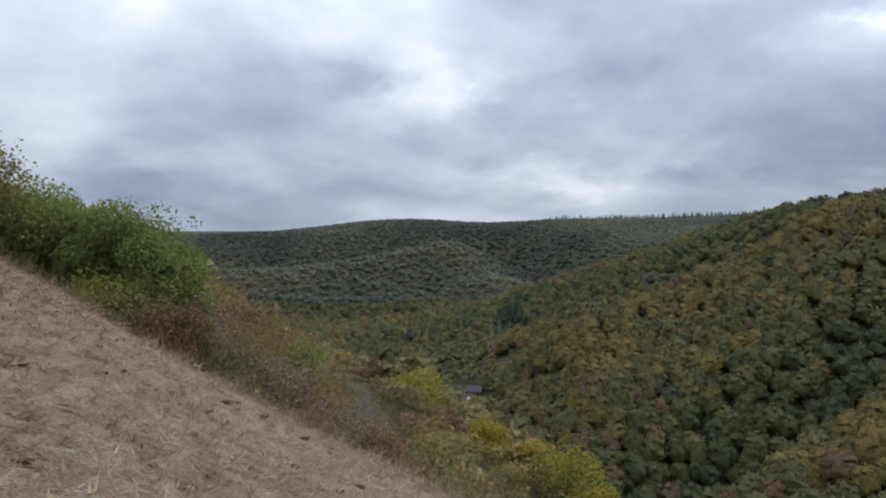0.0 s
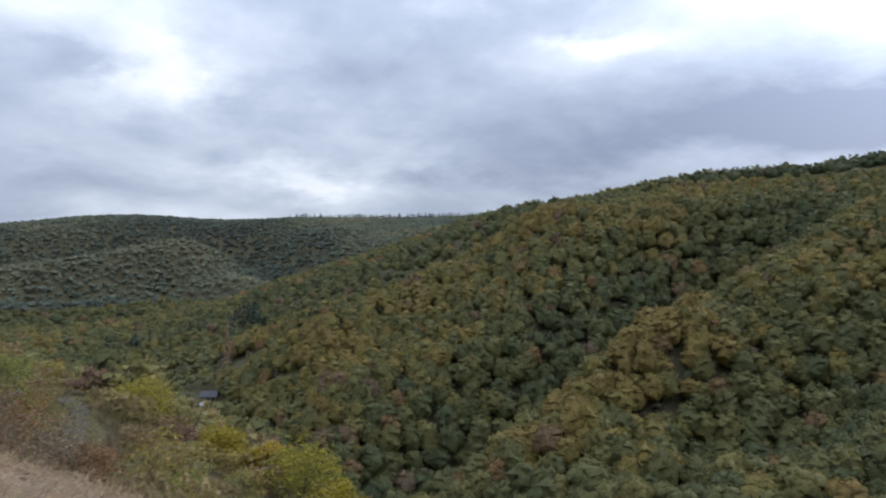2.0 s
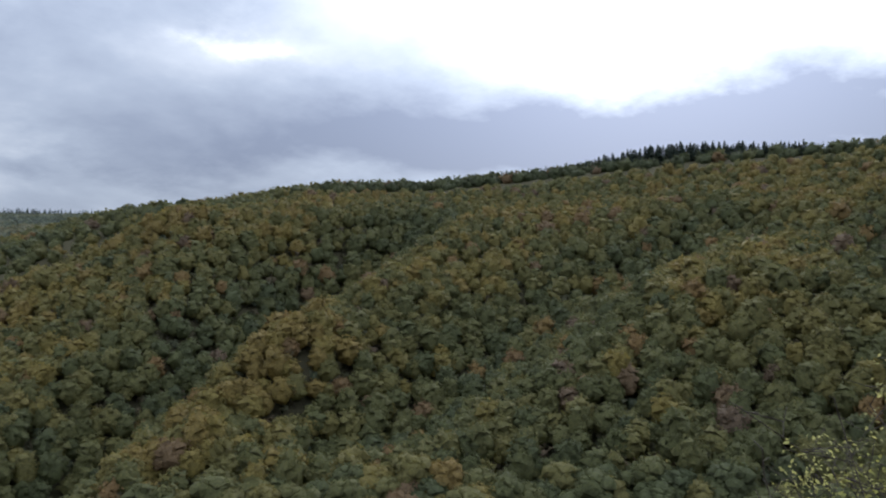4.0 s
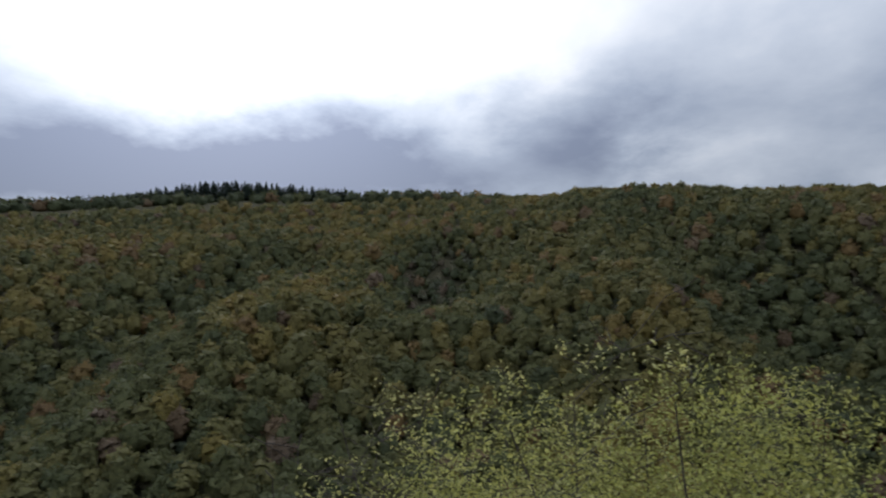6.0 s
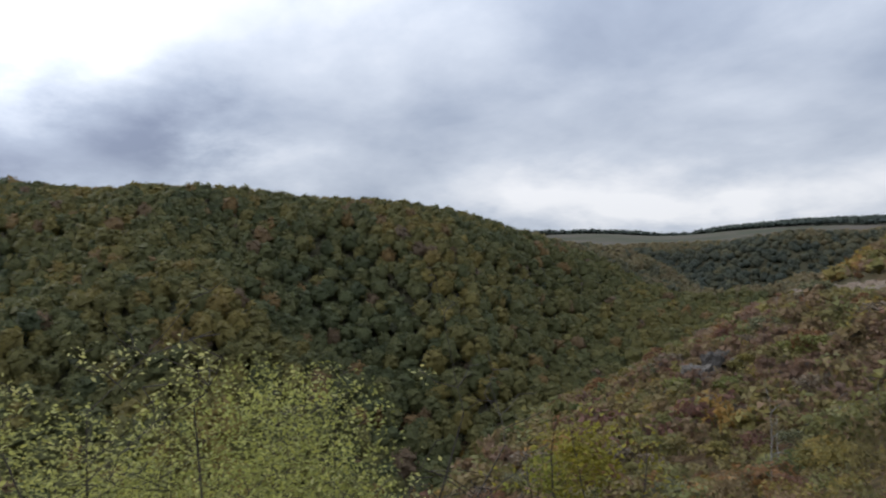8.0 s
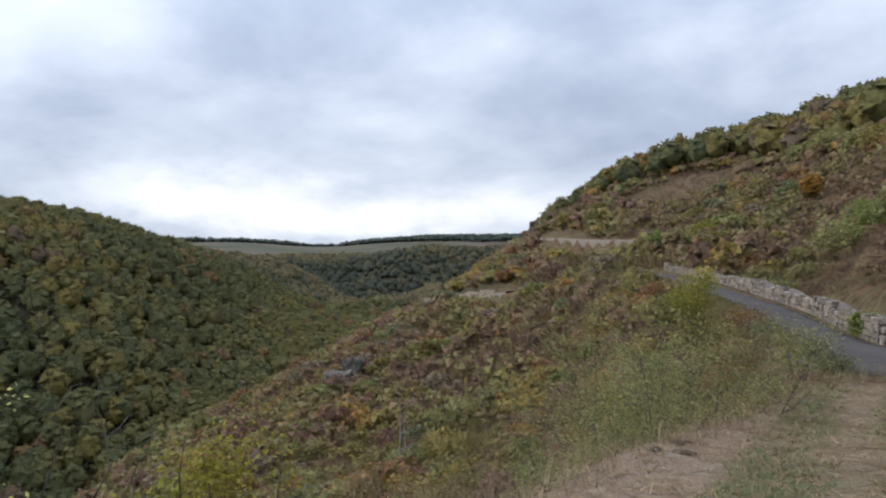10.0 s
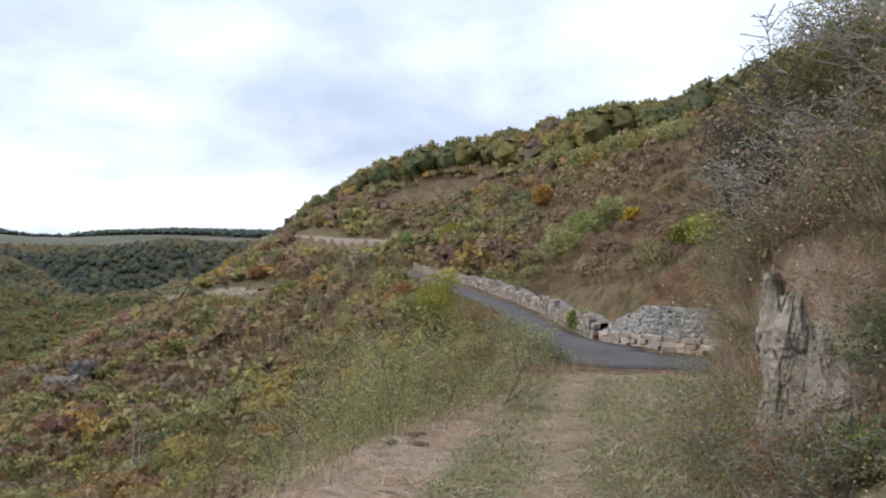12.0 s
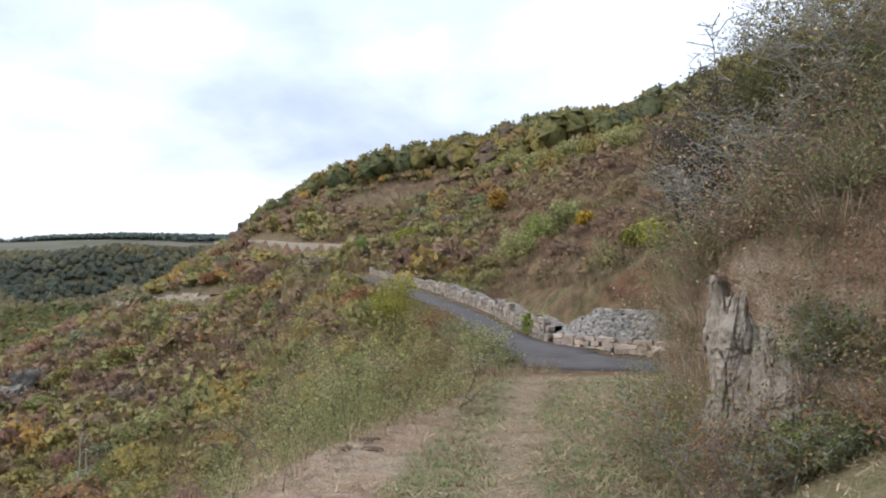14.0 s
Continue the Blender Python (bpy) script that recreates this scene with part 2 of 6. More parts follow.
M_YELLOW = foliage("yellow_leaves", [(0, (0.26, 0.22, 0.03)), (1, (0.36, 0.23, 0.025))], False, 0.4)
M_LIME = foliage("lime_leaves", [(0, (0.205, 0.215, 0.04)), (1, (0.27, 0.235, 0.04))], False, 0.4)
M_WILLOW = foliage("pale_green_leaves", [(0, (0.225, 0.232, 0.095)), (1, (0.26, 0.25, 0.105))], False, 0.4)
M_BRAMBLE = foliage("bramble_leaves", [(0, (0.13, 0.17, 0.075)), (0.35, (0.20, 0.19, 0.095)), (0.55, (0.33, 0.25, 0.165)), (0.75, (0.30, 0.175, 0.115)), (1, (0.40, 0.31, 0.23))], True, 0.45)
M_DRY = foliage("dry_grass", [(0, (0.17, 0.115, 0.066)), (0.5, (0.25, 0.18, 0.105)), (0.8, (0.33, 0.255, 0.165)), (0.9, (0.165, 0.18, 0.08)), (1, (0.165, 0.185, 0.08))], True, 0.25)
M_LITTER = foliage("rust_brown_litter", [(0, (0.13, 0.075, 0.05)), (0.6, (0.20, 0.12, 0.08)), (1, (0.26, 0.18, 0.13))], True, 0.2)
M_PALE_SEED = foliage("pale_seed_heads", [(0, (0.34, 0.30, 0.27)), (1, (0.48, 0.42, 0.38))], False, 0.3)
M_RUSTY = foliage("olive_brown_leaves", [(0, (0.19, 0.185, 0.065)), (1, (0.225, 0.18, 0.072))], False, 0.42)
M_OLIVE = foliage("dull_olive_leaves", [(0, (0.155, 0.165, 0.06)), (1, (0.19, 0.17, 0.062))], False, 0.42)
M_TANGLE = foliage("withered_stalks", [(0, (0.22, 0.15, 0.115)), (0.5, (0.33, 0.245, 0.19)), (0.8, (0.45, 0.36, 0.29)), (0.9, (0.15, 0.165, 0.07)), (1, (0.15, 0.165, 0.07))], True, 0.3)
M_BARK = bark("grey_brown_bark", (0.035, 0.028, 0.022), (0.11, 0.095, 0.08))
M_PALE_BARK = bark("pale_bark", (0.12, 0.11, 0.095), (0.34, 0.32, 0.28))


def ground_material():
    m = Nodes("hillside_ground", 0.95)
    m.bsdf.inputs["Specular IOR Level"].default_value = 0.05
    fine, mid, wide = m.noise(38, 6, 0.7), m.noise(3.2, 5, 0.65), m.noise(0.35, 4, 0.6)
    straw = m.ramp(fine, [(0.30, (0.135, 0.098, 0.074)), (0.46, (0.27, 0.21, 0.162)), (0.60, (0.40, 0.335, 0.27)), (0.75, (0.54, 0.475, 0.40))])
    rust = m.ramp(m.math("ADD", m.math("MULTIPLY", mid, 0.6), m.math("MULTIPLY", m.noise(1.1, 4, 0.6, (0.5, 1.3, 1)), 0.4)), [(0.36, (0.52, 0.40, 0.34)), (0.46, (0.95, 0.80, 0.70)), (0.56, (1.02, 0.98, 0.93)), (0.66, (1.15, 1.14, 1.10))])
    straw = m.mix(1.0, straw, rust, "MULTIPLY")
    turf = m.ramp(fine, [(0.3, (0.055, 0.07, 0.028)), (0.5, (0.12, 0.13, 0.055)), (0.7, (0.22, 0.20, 0.10))])
    heath = m.ramp(wide, [(0.34, (0.130, 0.072, 0.044)), (0.46, (0.130, 0.088, 0.052)), (0.56, (0.115, 0.095, 0.05)), (0.68, (0.135, 0.080, 0.05))])
    heath = m.mix(1.0, heath, m.ramp(m.noise(1.3, 6, 0.7), [(0.32, (0.35, 0.34, 0.33)), (0.5, (0.85, 0.85, 0.85)), (0.66, (1.35, 1.32, 1.25))]), "MULTIPLY")
    floor = m.ramp(mid, [(0.35, (0.055, 0.048, 0.03)), (0.6, (0.085, 0.078, 0.044)), (0.75, (0.095, 0.10, 0.05))])
    field = m.ramp(m.noise(0.006, 3), [(0.38, (0.105, 0.09, 0.072)), (0.5, (0.09, 0.084, 0.06)), (0.62, (0.066, 0.072, 0.046))])
    zone = m.add("ShaderNodeSeparateColor")
    m.link(m.attr("cover", "Color"), zone.inputs[0])
    rough_edge = m.math("MULTIPLY", m.math("SUBTRACT", mid, 0.5), 0.9)

    def part_of(out):
        return m.math("ADD", out, m.math("MULTIPLY", rough_edge, m.math("MULTIPLY", out, m.math("MULTIPLY", m.math("SUBTRACT", 1.0, out), 4.0))), True)

    col = m.mix(part_of(zone.outputs[2]), heath, floor)
    col = m.mix(part_of(zone.outputs[0]), col, straw)
    col = m.mix(part_of(zone.outputs[1]), col, turf)
    col = m.mix(m.attr("field"), col, field)
    m.bump(m.math("ADD", fine, m.math("MULTIPLY", mid, 1.6)), 0.9, 0.05)
    return m.done(col)


def asphalt_material():
    m = Nodes("worn_asphalt", 0.95)
    m.bsdf.inputs["Specular IOR Level"].default_value = 0.06
    g, w = m.noise(60, 3), m.noise(0.9, 5)
    a = m.ramp(g, [(0.3, (0.055, 0.050, 0.049)), (0.7, (0.092, 0.085, 0.083))])
    m.bump(g, 0.4, 0.01)
    return m.done(m.mix(1.0, a, m.ramp(w, [(0.3, (0.75, 0.74, 0.72)), (0.7, (1.15, 1.12, 1.08))]), "MULTIPLY"))


def stone_material(name, stops, scale=5.0):
    m = Nodes(name, 0.92)
    n = m.noise(scale, 6, 0.65)
    rnd = m.add("ShaderNodeObjectInfo").outputs["Random"]
    tone = m.ramp(rnd, [(0, (0.6, 0.6, 0.6)), (1, (1.25, 1.2, 1.12))])
    m.bump(n, 0.7, 0.03)
    return m.done(m.mix(1.0, m.ramp(n, stops), tone, "MULTIPLY"))


M_GROUND, M_ASPHALT = ground_material(), asphalt_material()
M_SLATE = stone_material("grey_slate", [(0.3, (0.09, 0.088, 0.086)), (0.5, (0.20, 0.195, 0.188)), (0.7, (0.33, 0.32, 0.30))])
M_RENDER_STONE = stone_material("sandy_masonry", [(0.3, (0.19, 0.145, 0.115)), (0.5, (0.29, 0.24, 0.20)), (0.7, (0.37, 0.33, 0.29))], 2.5)
M_WALLSTONE = stone_material("grey_brown_stone", [(0.3, (0.10, 0.082, 0.066)), (0.5, (0.205, 0.175, 0.148)), (0.7, (0.31, 0.275, 0.24))], 4)
M_PALE_SLATE = stone_material("pale_slate", [(0.32, (0.085, 0.070, 0.055)), (0.48, (0.155, 0.136, 0.113)), (0.7, (0.235, 0.21, 0.18))], 9)
M_CRAG = stone_material("weathered_crag", [(0.3, (0.055, 0.049, 0.042)), (0.5, (0.115, 0.104, 0.092)), (0.7, (0.20, 0.185, 0.165))], 1.6)
M_GRAVEL = stone_material("pale_gravel", [(0.3, (0.12, 0.096, 0.076)), (0.7, (0.225, 0.195, 0.16))], 2.0)

# ---------------------------------------------------------------- the lie of the land
# Lines on the ground round the path: compass bearing, metres from the path, metres over the eye.
BROW = [(-60, 20, 5.0), (-33, 17.3, 0.4), (-24, 13.3, -1.07), (-12, 11.3, -2.4), (0, 10.2, -3.3), (20, 9, -4), (45, 5.2, -2.9),
        (90, 4, -2.5), (130, 5, -2.1), (151, 6.9, -1.85), (160.6, 10.4, -1.98), (166, 12.6, -2.05), (171, 19, -2.27), (178, 22, -2.3),
        (184, 19, -2.2), (192, 12, -1.0), (205, 8, 0.5), (240, 6, 1.5)]
MID = [(-60, 40, 12), (-33, 35, 2), (-20, 32, -3), (-11, 32, -6.5), (-3, 32, -8.5), (3, 30, -10), (10, 25, -10.5), (20, 20, -10),
       (30, 12, -8), (105, 12, -8), (117, 40, -14), (125, 50, -15), (132, 55, -14.5), (139, 60, -13.5), (146, 65, -11), (152, 62, -7),
       (157, 64, -1.5), (160, 66, 0.6), (165, 48, -0.7), (170, 32, -1.8), (175, 29, -1.0), (180, 29, 0.2), (190, 30, 5), (205, 30, 9), (240, 30, 12)]
FLANK = [(-60, 90, 30), (-33, 60, 4), (-20, 60, -2.5), (-11, 70, -9.5), (-3, 65, -12.6), (3, 58, -15), (10, 45, -15.5), (20, 35, -17),
         (30, 30, -19), (95, 30, -20), (105, 50, -28), (117, 95, -27.5), (121, 105, -24), (125, 120, -21), (129, 130, -19), (132, 140, -15),
         (136.6, 150, -10.5), (139, 158, -6.5), (142.8, 162, -2.5), (146, 178, 3), (150, 200, 11.2), (153, 215, 19.0), (156.5, 225, 25.2),
         (161, 240, 32.4), (168.5, 260, 41.2), (174, 280, 48.8), (182, 300, 53.5), (190, 300, 63), (205, 290, 75), (240, 250, 90)]
VALLEY = [(-60, 220, 40), (-33, 150, -8), (-20, 180, -30), (-11, 300, -52), (-3, 330, -62), (3, 260, -62), (10, 170, -66), (20, 120, -68),
          (30, 105, -70), (90, 105, -70), (105, 130, -68), (117, 160, -62), (125, 200, -58), (132, 240, -50), (139, 300, -38),
          (146, 320, -16), (152, 310, 10), (160, 330, 34), (180, 400, 58), (205, 400, 90), (240, 400, 100)]
SLOPE = [(-60, 420, 40), (-33, 400, -30), (-20, 450, -50), (-11, 480, -60), (-5, 480, -61), (2, 420, -52), (10, 260, -47), (20, 195, -50),
         (30, 168, -54), (45, 158, -54), (100, 158, -54), (117, 215, -48), (125, 270, -40), (132, 330, -30), (139, 420, -24),
         (146, 450, -14), (152, 430, 8), (160, 450, 36), (180, 480, 60), (205, 480, 90), (240, 480, 100)]
CREST = [(-60, 700, 50), (-33, 700, 0), (-20, 650, -40), (-11, 600, -56), (-5, 560, -57), (2, 650, -35), (8, 700, -12), (15, 650, 9),
         (22, 600, 32), (26, 520, 36), (30.5, 460, 33.6), (38, 420, 34.2), (45, 420, 32.4), (54, 415, 36.0), (62, 410, 39.5), (68, 410, 41.4),
         (83, 400, 44.0), (90, 400, 48.2), (95, 400, 49.2), (100, 400, 46.4), (109, 400, 42.4), (115, 400, 39.0), (120, 410, 31.5), (124, 430, 21.6), (128, 480, 16.5),
         (132.3, 520, 3), (136.7, 560, -18), (139.2, 580, -27), (146, 600, -22), (152, 600, 10), (160, 600, 42), (205, 600, 97), (240, 600, 102)]
BEYOND = [(-60, 950, 50), (-33, 950, -20), (-20, 950, -45), (-3, 900, -42), (8, 900, -35), (15, 850, -5), (22, 800, 20), (27, 680, 33),
          (31, 520, 40.5), (38, 495, 49.0), (45, 490, 49.5), (54, 490, 55.0), (62, 490, 61.0), (68, 490, 63.0), (83, 485, 63.5), (90, 490, 57), (96, 540, 44), (115, 650, 36),
          (124, 720, 24), (132, 900, 41), (139, 900, 41.5), (146, 850, 39), (152, 800, 41), (160, 760, 52), (205, 760, 102), (240, 760, 102)]
FAR = [(-60, 1600, 80), (-33, 1600, 75), (-21, 1600, 65), (-14, 1600, 74), (-7, 1600, 97), (-3.6, 1600, 102), (2, 1600, 88), (8, 1600, 96),
       (15, 1600, 91), (22, 1600, 93), (60, 1600, 88), (124, 1600, 92), (134, 1600, 88), (150, 1600, 90), (205, 1600, 118), (240, 1600, 118)]
RIM = [(-60, 2500, 120), (22, 2500, 120), (60, 2500, 120), (110, 2500, 150), (122, 2500, 172), (128, 2500, 174), (134, 2500, 152), (139, 2500, 168),
       (144, 2500, 176), (150, 2500, 168), (205, 2500, 170), (240, 2500, 150)]
LINES = [BROW, MID, FLANK, VALLEY, SLOPE, CREST, BEYOND, FAR, RIM]


def lattice(seed, size=64):
    return np.random.RandomState(seed).rand(size, size)


def wander(x, y, scale, seed, octaves=4):
    """Smooth noise from -1 to 1 over the plan."""
    total, amp, norm = 0.0, 1.0, 0.0
    for o in range(octaves):
        g = lattice(seed + o)
        u, v = np.asarray(x) / scale + 17.3, np.asarray(y) / scale + 5.1
        i, j = np.floor(u).astype(int), np.floor(v).astype(int)
        fu, fv = u - i, v - j
        fu, fv = fu * fu * (3 - 2 * fu), fv * fv * (3 - 2 * fv)
        s = g.shape[0]
        a, b = g[i % s, j % s], g[(i + 1) % s, j % s]
        c, d = g[i % s, (j + 1) % s], g[(i + 1) % s, (j + 1) % s]
        total = total + amp * ((a * (1 - fu) + b * fu) * (1 - fv) + (c * (1 - fu) + d * fu) * fv - 0.5) * 2
        norm, amp, scale = norm + amp, amp * 0.5, scale * 0.5
    return total / norm


def step(a, b, x):
    t = np.clip((np.asarray(x, float) - a) / (b - a), 0, 1)
    return t * t * (3 - 2 * t)


def along(line, az):
    """Distance and height of one of the lines at bearings az, rounded at its corners."""
    p = np.array(line, float)
    wrapped = np.r_[p, [[p[0, 0] + 360, p[0, 1], p[0, 2]]]]
    out = []
    for k in (1, 2):
        acc = 0
        for off, w in ((-2.2, 0.15), (-1.1, 0.22), (0, 0.26), (1.1, 0.22), (2.2, 0.15)):
            acc = acc + w * np.interp((az + off + 60) % 360 - 60, wrapped[:, 0], wrapped[:, k])
        out.append(acc)
    return out


def monotone(xk, yk, x):
    """A smooth curve through points that never swings past them (Fritsch-Carlson)."""
    h, d = np.diff(xk), np.diff(yk) / np.diff(xk)
    m = np.r_[d[0], np.where(d[:-1] * d[1:] > 0, 2 * d[:-1] * d[1:] / (d[:-1] + d[1:] + 1e-12), 0), d[-1]]
    k = np.clip(np.searchsorted(xk, x) - 1, 0, len(h) - 1)
    t = (x - xk[k]) / h[k]
    return ((2 * t**3 - 3 * t**2 + 1) * yk[k] + (t**3 - 2 * t**2 + t) * h[k] * m[k] + (3 * t**2 - 2 * t**3) * yk[k + 1] + (t**3 - t**2) * h[k] * m[k + 1])


AZ = np.r_[np.arange(-38, 204, 0.85), np.arange(204, 322, 3.0)]
RAD = np.r_[0, np.geomspace(1.5, 120, 190), np.geomspace(123, 4600, 95)]


def polar(az, d, z=0.0):
    return (d * math.sin(radians(az)), d * math.cos(radians(az)), EYE + z)


# centre lines of the lanes: bearing, distance, height over the eye
LANE = [(196, 20.6, -2.2), (188, 20.9, -2.3), (181, 22.1, -2.3), (176.2, 22.9, -2.28), (172.9, 24.6, -2.15), (170.5, 30.0, -1.9), (168, 38, -1.35), (165.2, 47, -0.7),
        (161.8, 62, 0.5), (158.8, 80, 1.7), (157, 88, 2.1), (155, 93, 2.1)]
UPPER_LANE = [(149, 190, 13.0), (152, 165, 11.6), (154.6, 138, 9.2), (160, 108, 6.8), (164, 98, 6.2)]
LOWER_LANE = [(141, 172, -3.2), (143, 160, -2.2), (145.5, 146, -1.6), (149, 124, -0.2)]
NORTH_LANE = [(-10, 66, -9.9), (-7.6, 54, -9.2), (-7.9, 42, -9.05), (-6.3, 35.5, -8.8), (-3, 29, -8.9)]


# foot of the retaining wall at the bend
CORNER = [(185.5, 24.6, -2.35), (182, 25.0, -2.3), (178.5, 26.0, -2.25), (175.0, 27.4, -2.2)]


def smooth_line(rows, n=14):
    p = [Vector(polar(*r)) for r in rows]
    out = []
    for i in range(len(p) - 1):
        a, b, c, d = p[max(i - 1, 0)], p[i], p[i + 1], p[min(i + 2, len(p) - 1)]
        for s in range(n):
            t = s / n
            out.append(0.5 * ((2 * b) + (c - a) * t + (2 * a - 5 * b + 4 * c - d) * t * t + (3 * b - a - 3 * c + d) * t**3))
    out.append(p[-1])
    return np.array([tuple(v) for v in out])


LANES = {"lane": (smooth_line(LANE), 0.88), "upper": (smooth_line(UPPER_LANE), 1.0), "lower": (smooth_line(LOWER_LANE), 1.3), "north": (smooth_line(NORTH_LANE), 0.6)}


def beside(x, y, line):
    """Distance of plan points from a line, and the line's height at the nearest place."""
    x, y = np.asarray(x, float), np.asarray(y, float)
    best, z = np.full(x.shape, 1e9), np.zeros(x.shape)
    for a, b in zip(line[:-1], line[1:]):
        dx, dy = b[0] - a[0], b[1] - a[1]
        t = np.clip(((x - a[0]) * dx + (y - a[1]) * dy) / (dx * dx + dy * dy + 1e-9), 0, 1)
        d = np.hypot(x - a[0] - t * dx, y - a[1] - t * dy)
        z = np.where(d < best, a[2] + t * (b[2] - a[2]), z)
        best = np.minimum(best, d)
    return best, z


# spurs (+) and hollows (-) of the slope across the valley: metres up or down, half width, and bearing and distance of the line's points
SPURS = [(9, 24, [(38, 395), (32, 370), (25, 382), (18.5, 380), (16.4, 356), (12, 336), (9, 325)]),
         (9, 22, [(54, 370), (49, 325), (45.3, 300), (42, 272), (38.6, 262), (36.3, 246), (35, 228)]),
         (9, 20, [(33.5, 230), (27, 212), (25.4, 185)]),
         (-25, 27, [(45, 372), (41, 330), (38, 302), (34, 268), (29, 243), (23, 225), (19, 205)]),
         (-15, 32, [(30, 450), (22, 425), (14, 392), (10, 375)]),
         (-12, 24, [(68, 335), (61, 285), (55, 250), (49, 218), (42, 190)]),
         (7, 26, [(72, 260), (64, 225), (58, 195)]),
         (-9, 24, [(83, 300), (80, 275)]),
         (6, 26, [(84, 235), (92, 245), (100, 235)]),
         (-9, 26, [(98, 345), (101, 300), (106, 260)]),
         (9, 26, [(112, 350), (116, 300), (120, 250)]),
         (-10, 26, [(110, 300), (112, 250), (113, 210)])]


# the same for the hills farther off
FAR_SPURS = [(36, 85, [(-24, 1060), (-14, 1080), (-7, 1110), (-1, 1150)]), (-34, 90, [(-22, 1250), (-9, 1290), (2, 1310)]),
             (20, 80, [(1, 1100), (3.5, 1000), (6, 900)]), (-28, 65, [(4, 1320), (6.5, 1130), (8.5, 960)]), (16, 70, [(11, 1260), (12, 1150), (14, 1020)]),
             (-26, 45, [(-15, 1520), (-15.6, 1370), (-17.5, 1220)]), (18, 60, [(-20, 820), (-10, 830), (-3, 800)]), (-16, 60, [(-18, 930), (-6, 940), (2, 880)]),
             (22, 55, [(146, 590), (143.5, 540), (141, 490), (139, 450)]), (-24, 55, [(140, 640), (137, 690), (135.5, 760)]),
             (10, 60, [(142.5, 860), (140, 800), (138, 730)]), (-16, 45, [(147, 830), (143.5, 740), (141, 650)])]


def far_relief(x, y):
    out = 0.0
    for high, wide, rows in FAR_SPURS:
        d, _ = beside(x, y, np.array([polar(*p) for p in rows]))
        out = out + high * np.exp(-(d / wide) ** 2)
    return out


def relief(x, y):
    """Spurs and hollows: how far they lift or sink the ground, in metres."""
    out = wander(x, y, 62, 201, 2) * 4.5
    for high, wide, rows in SPURS:
        d, _ = beside(x, y, np.array([polar(*p) for p in rows]))
        out = out + high * np.exp(-(d / wide) ** 2)
    return out


def toe(y):
    """Where the rocky bank beside the path begins."""
    return np.interp(y, [-20, -14, -10.4, -8.6, -7.3, -6.9, -6.5, -5.9, -5.2], [-1.4, -0.7, -0.5, -0.5, -0.62, -0.95, -1.6, -2.9, -6.0])


def bank_height(x, y):
    run = toe(y) - x + 0.25 * wander(x, y, 1.1, 61, 3)
    h = 2.05 * step(0.0, 0.45, run) + 0.5 * np.clip(run - 0.9, 0, 9)
    return h * step(-19, -13.5, y) * (1 - step(-5.6, -4.8, y)) * (x > -14)


def build_heights():
    z = np.zeros((len(AZ), len(RAD)))
    lines = [along(l, AZ) for l in LINES]
    for i in range(len(AZ)):
        xk = np.r_[0, [l[0][i] for l in lines], 4700]
        yk = np.r_[-EYE, [l[1][i] for l in lines], lines[-1][1][i] + 10]
        z[i] = EYE + monotone(xk, yk, RAD)
    a = np.radians(AZ)[:, None]
    x, y = RAD * np.sin(a), RAD * np.cos(a)
    far = step(110, 200, RAD)
    z += wander(x, y, 95, 3) * 5.0 * far * (1 - step(380, 430, RAD) * 0.7)
    z += wander(x, y, 380, 9, 3) * 30 * step(600, 900, RAD) * (1 - step(1250, 1520, RAD)) * (1 - 0.7 * step(100, 115, AZ[:, None]))
    z += far_relief(x, y)
    z += wander(x, y, 170, 91, 3) * 17 * step(230, 330, RAD) * (1 - step(640, 800, RAD)) * step(124, 131, AZ[:, None]) * (1 - step(147, 152, AZ[:, None]))
    z += wander(x, y, 24, 5) * 1.3 * step(16, 40, RAD) * (1 - far)
    z += wander(x, y, 3.1, 7) * 0.10 * step(2, 6, RAD) * (1 - step(60, 100, RAD))
    top = along(CREST, AZ[:, None])[0]
    below = (1 - step(0.72, 0.92, RAD / top)) * step(140, 190, RAD) * step(2, 9, AZ[:, None]) * (1 - step(122, 130, AZ[:, None]))
    z += below * relief(x, y)
    a1 = AZ[:, None]
    edge = along(BROW, a1)[0]
    drop = step(0.1, 3.5, RAD - edge) * (1 - step(16, 34, RAD - edge))
    z -= drop * 2.3 * step(70, 100, a1) * (1 - step(163, 169, a1))
    z -= drop * 1.2 * (1 - step(8, 30, a1)) * (a1 < 60)
    z += bank_height(x, y)
    d, _ = beside(x, y, smooth_line([(a, r + 0.75, h) for a, r, h in CORNER], 4))
    w = 1 - step(0.9, 1.5, d)
    z = np.minimum(z, z * (1 - w) + (EYE - 2.3) * w)
    for line, half in LANES.values():
        d, lz = beside(x, y, line)
        flat = 1.75 + 1.6 * np.exp(-(np.hypot(x - 2.4, y + 23.4) / 3.6) ** 2) if half == 0.88 else half + 0.4
        w = 1 - step(flat, flat + 1.2, d)
        z = z * (1 - w) + (lz - 0.03) * w
    return z


HEIGHT = build_heights()


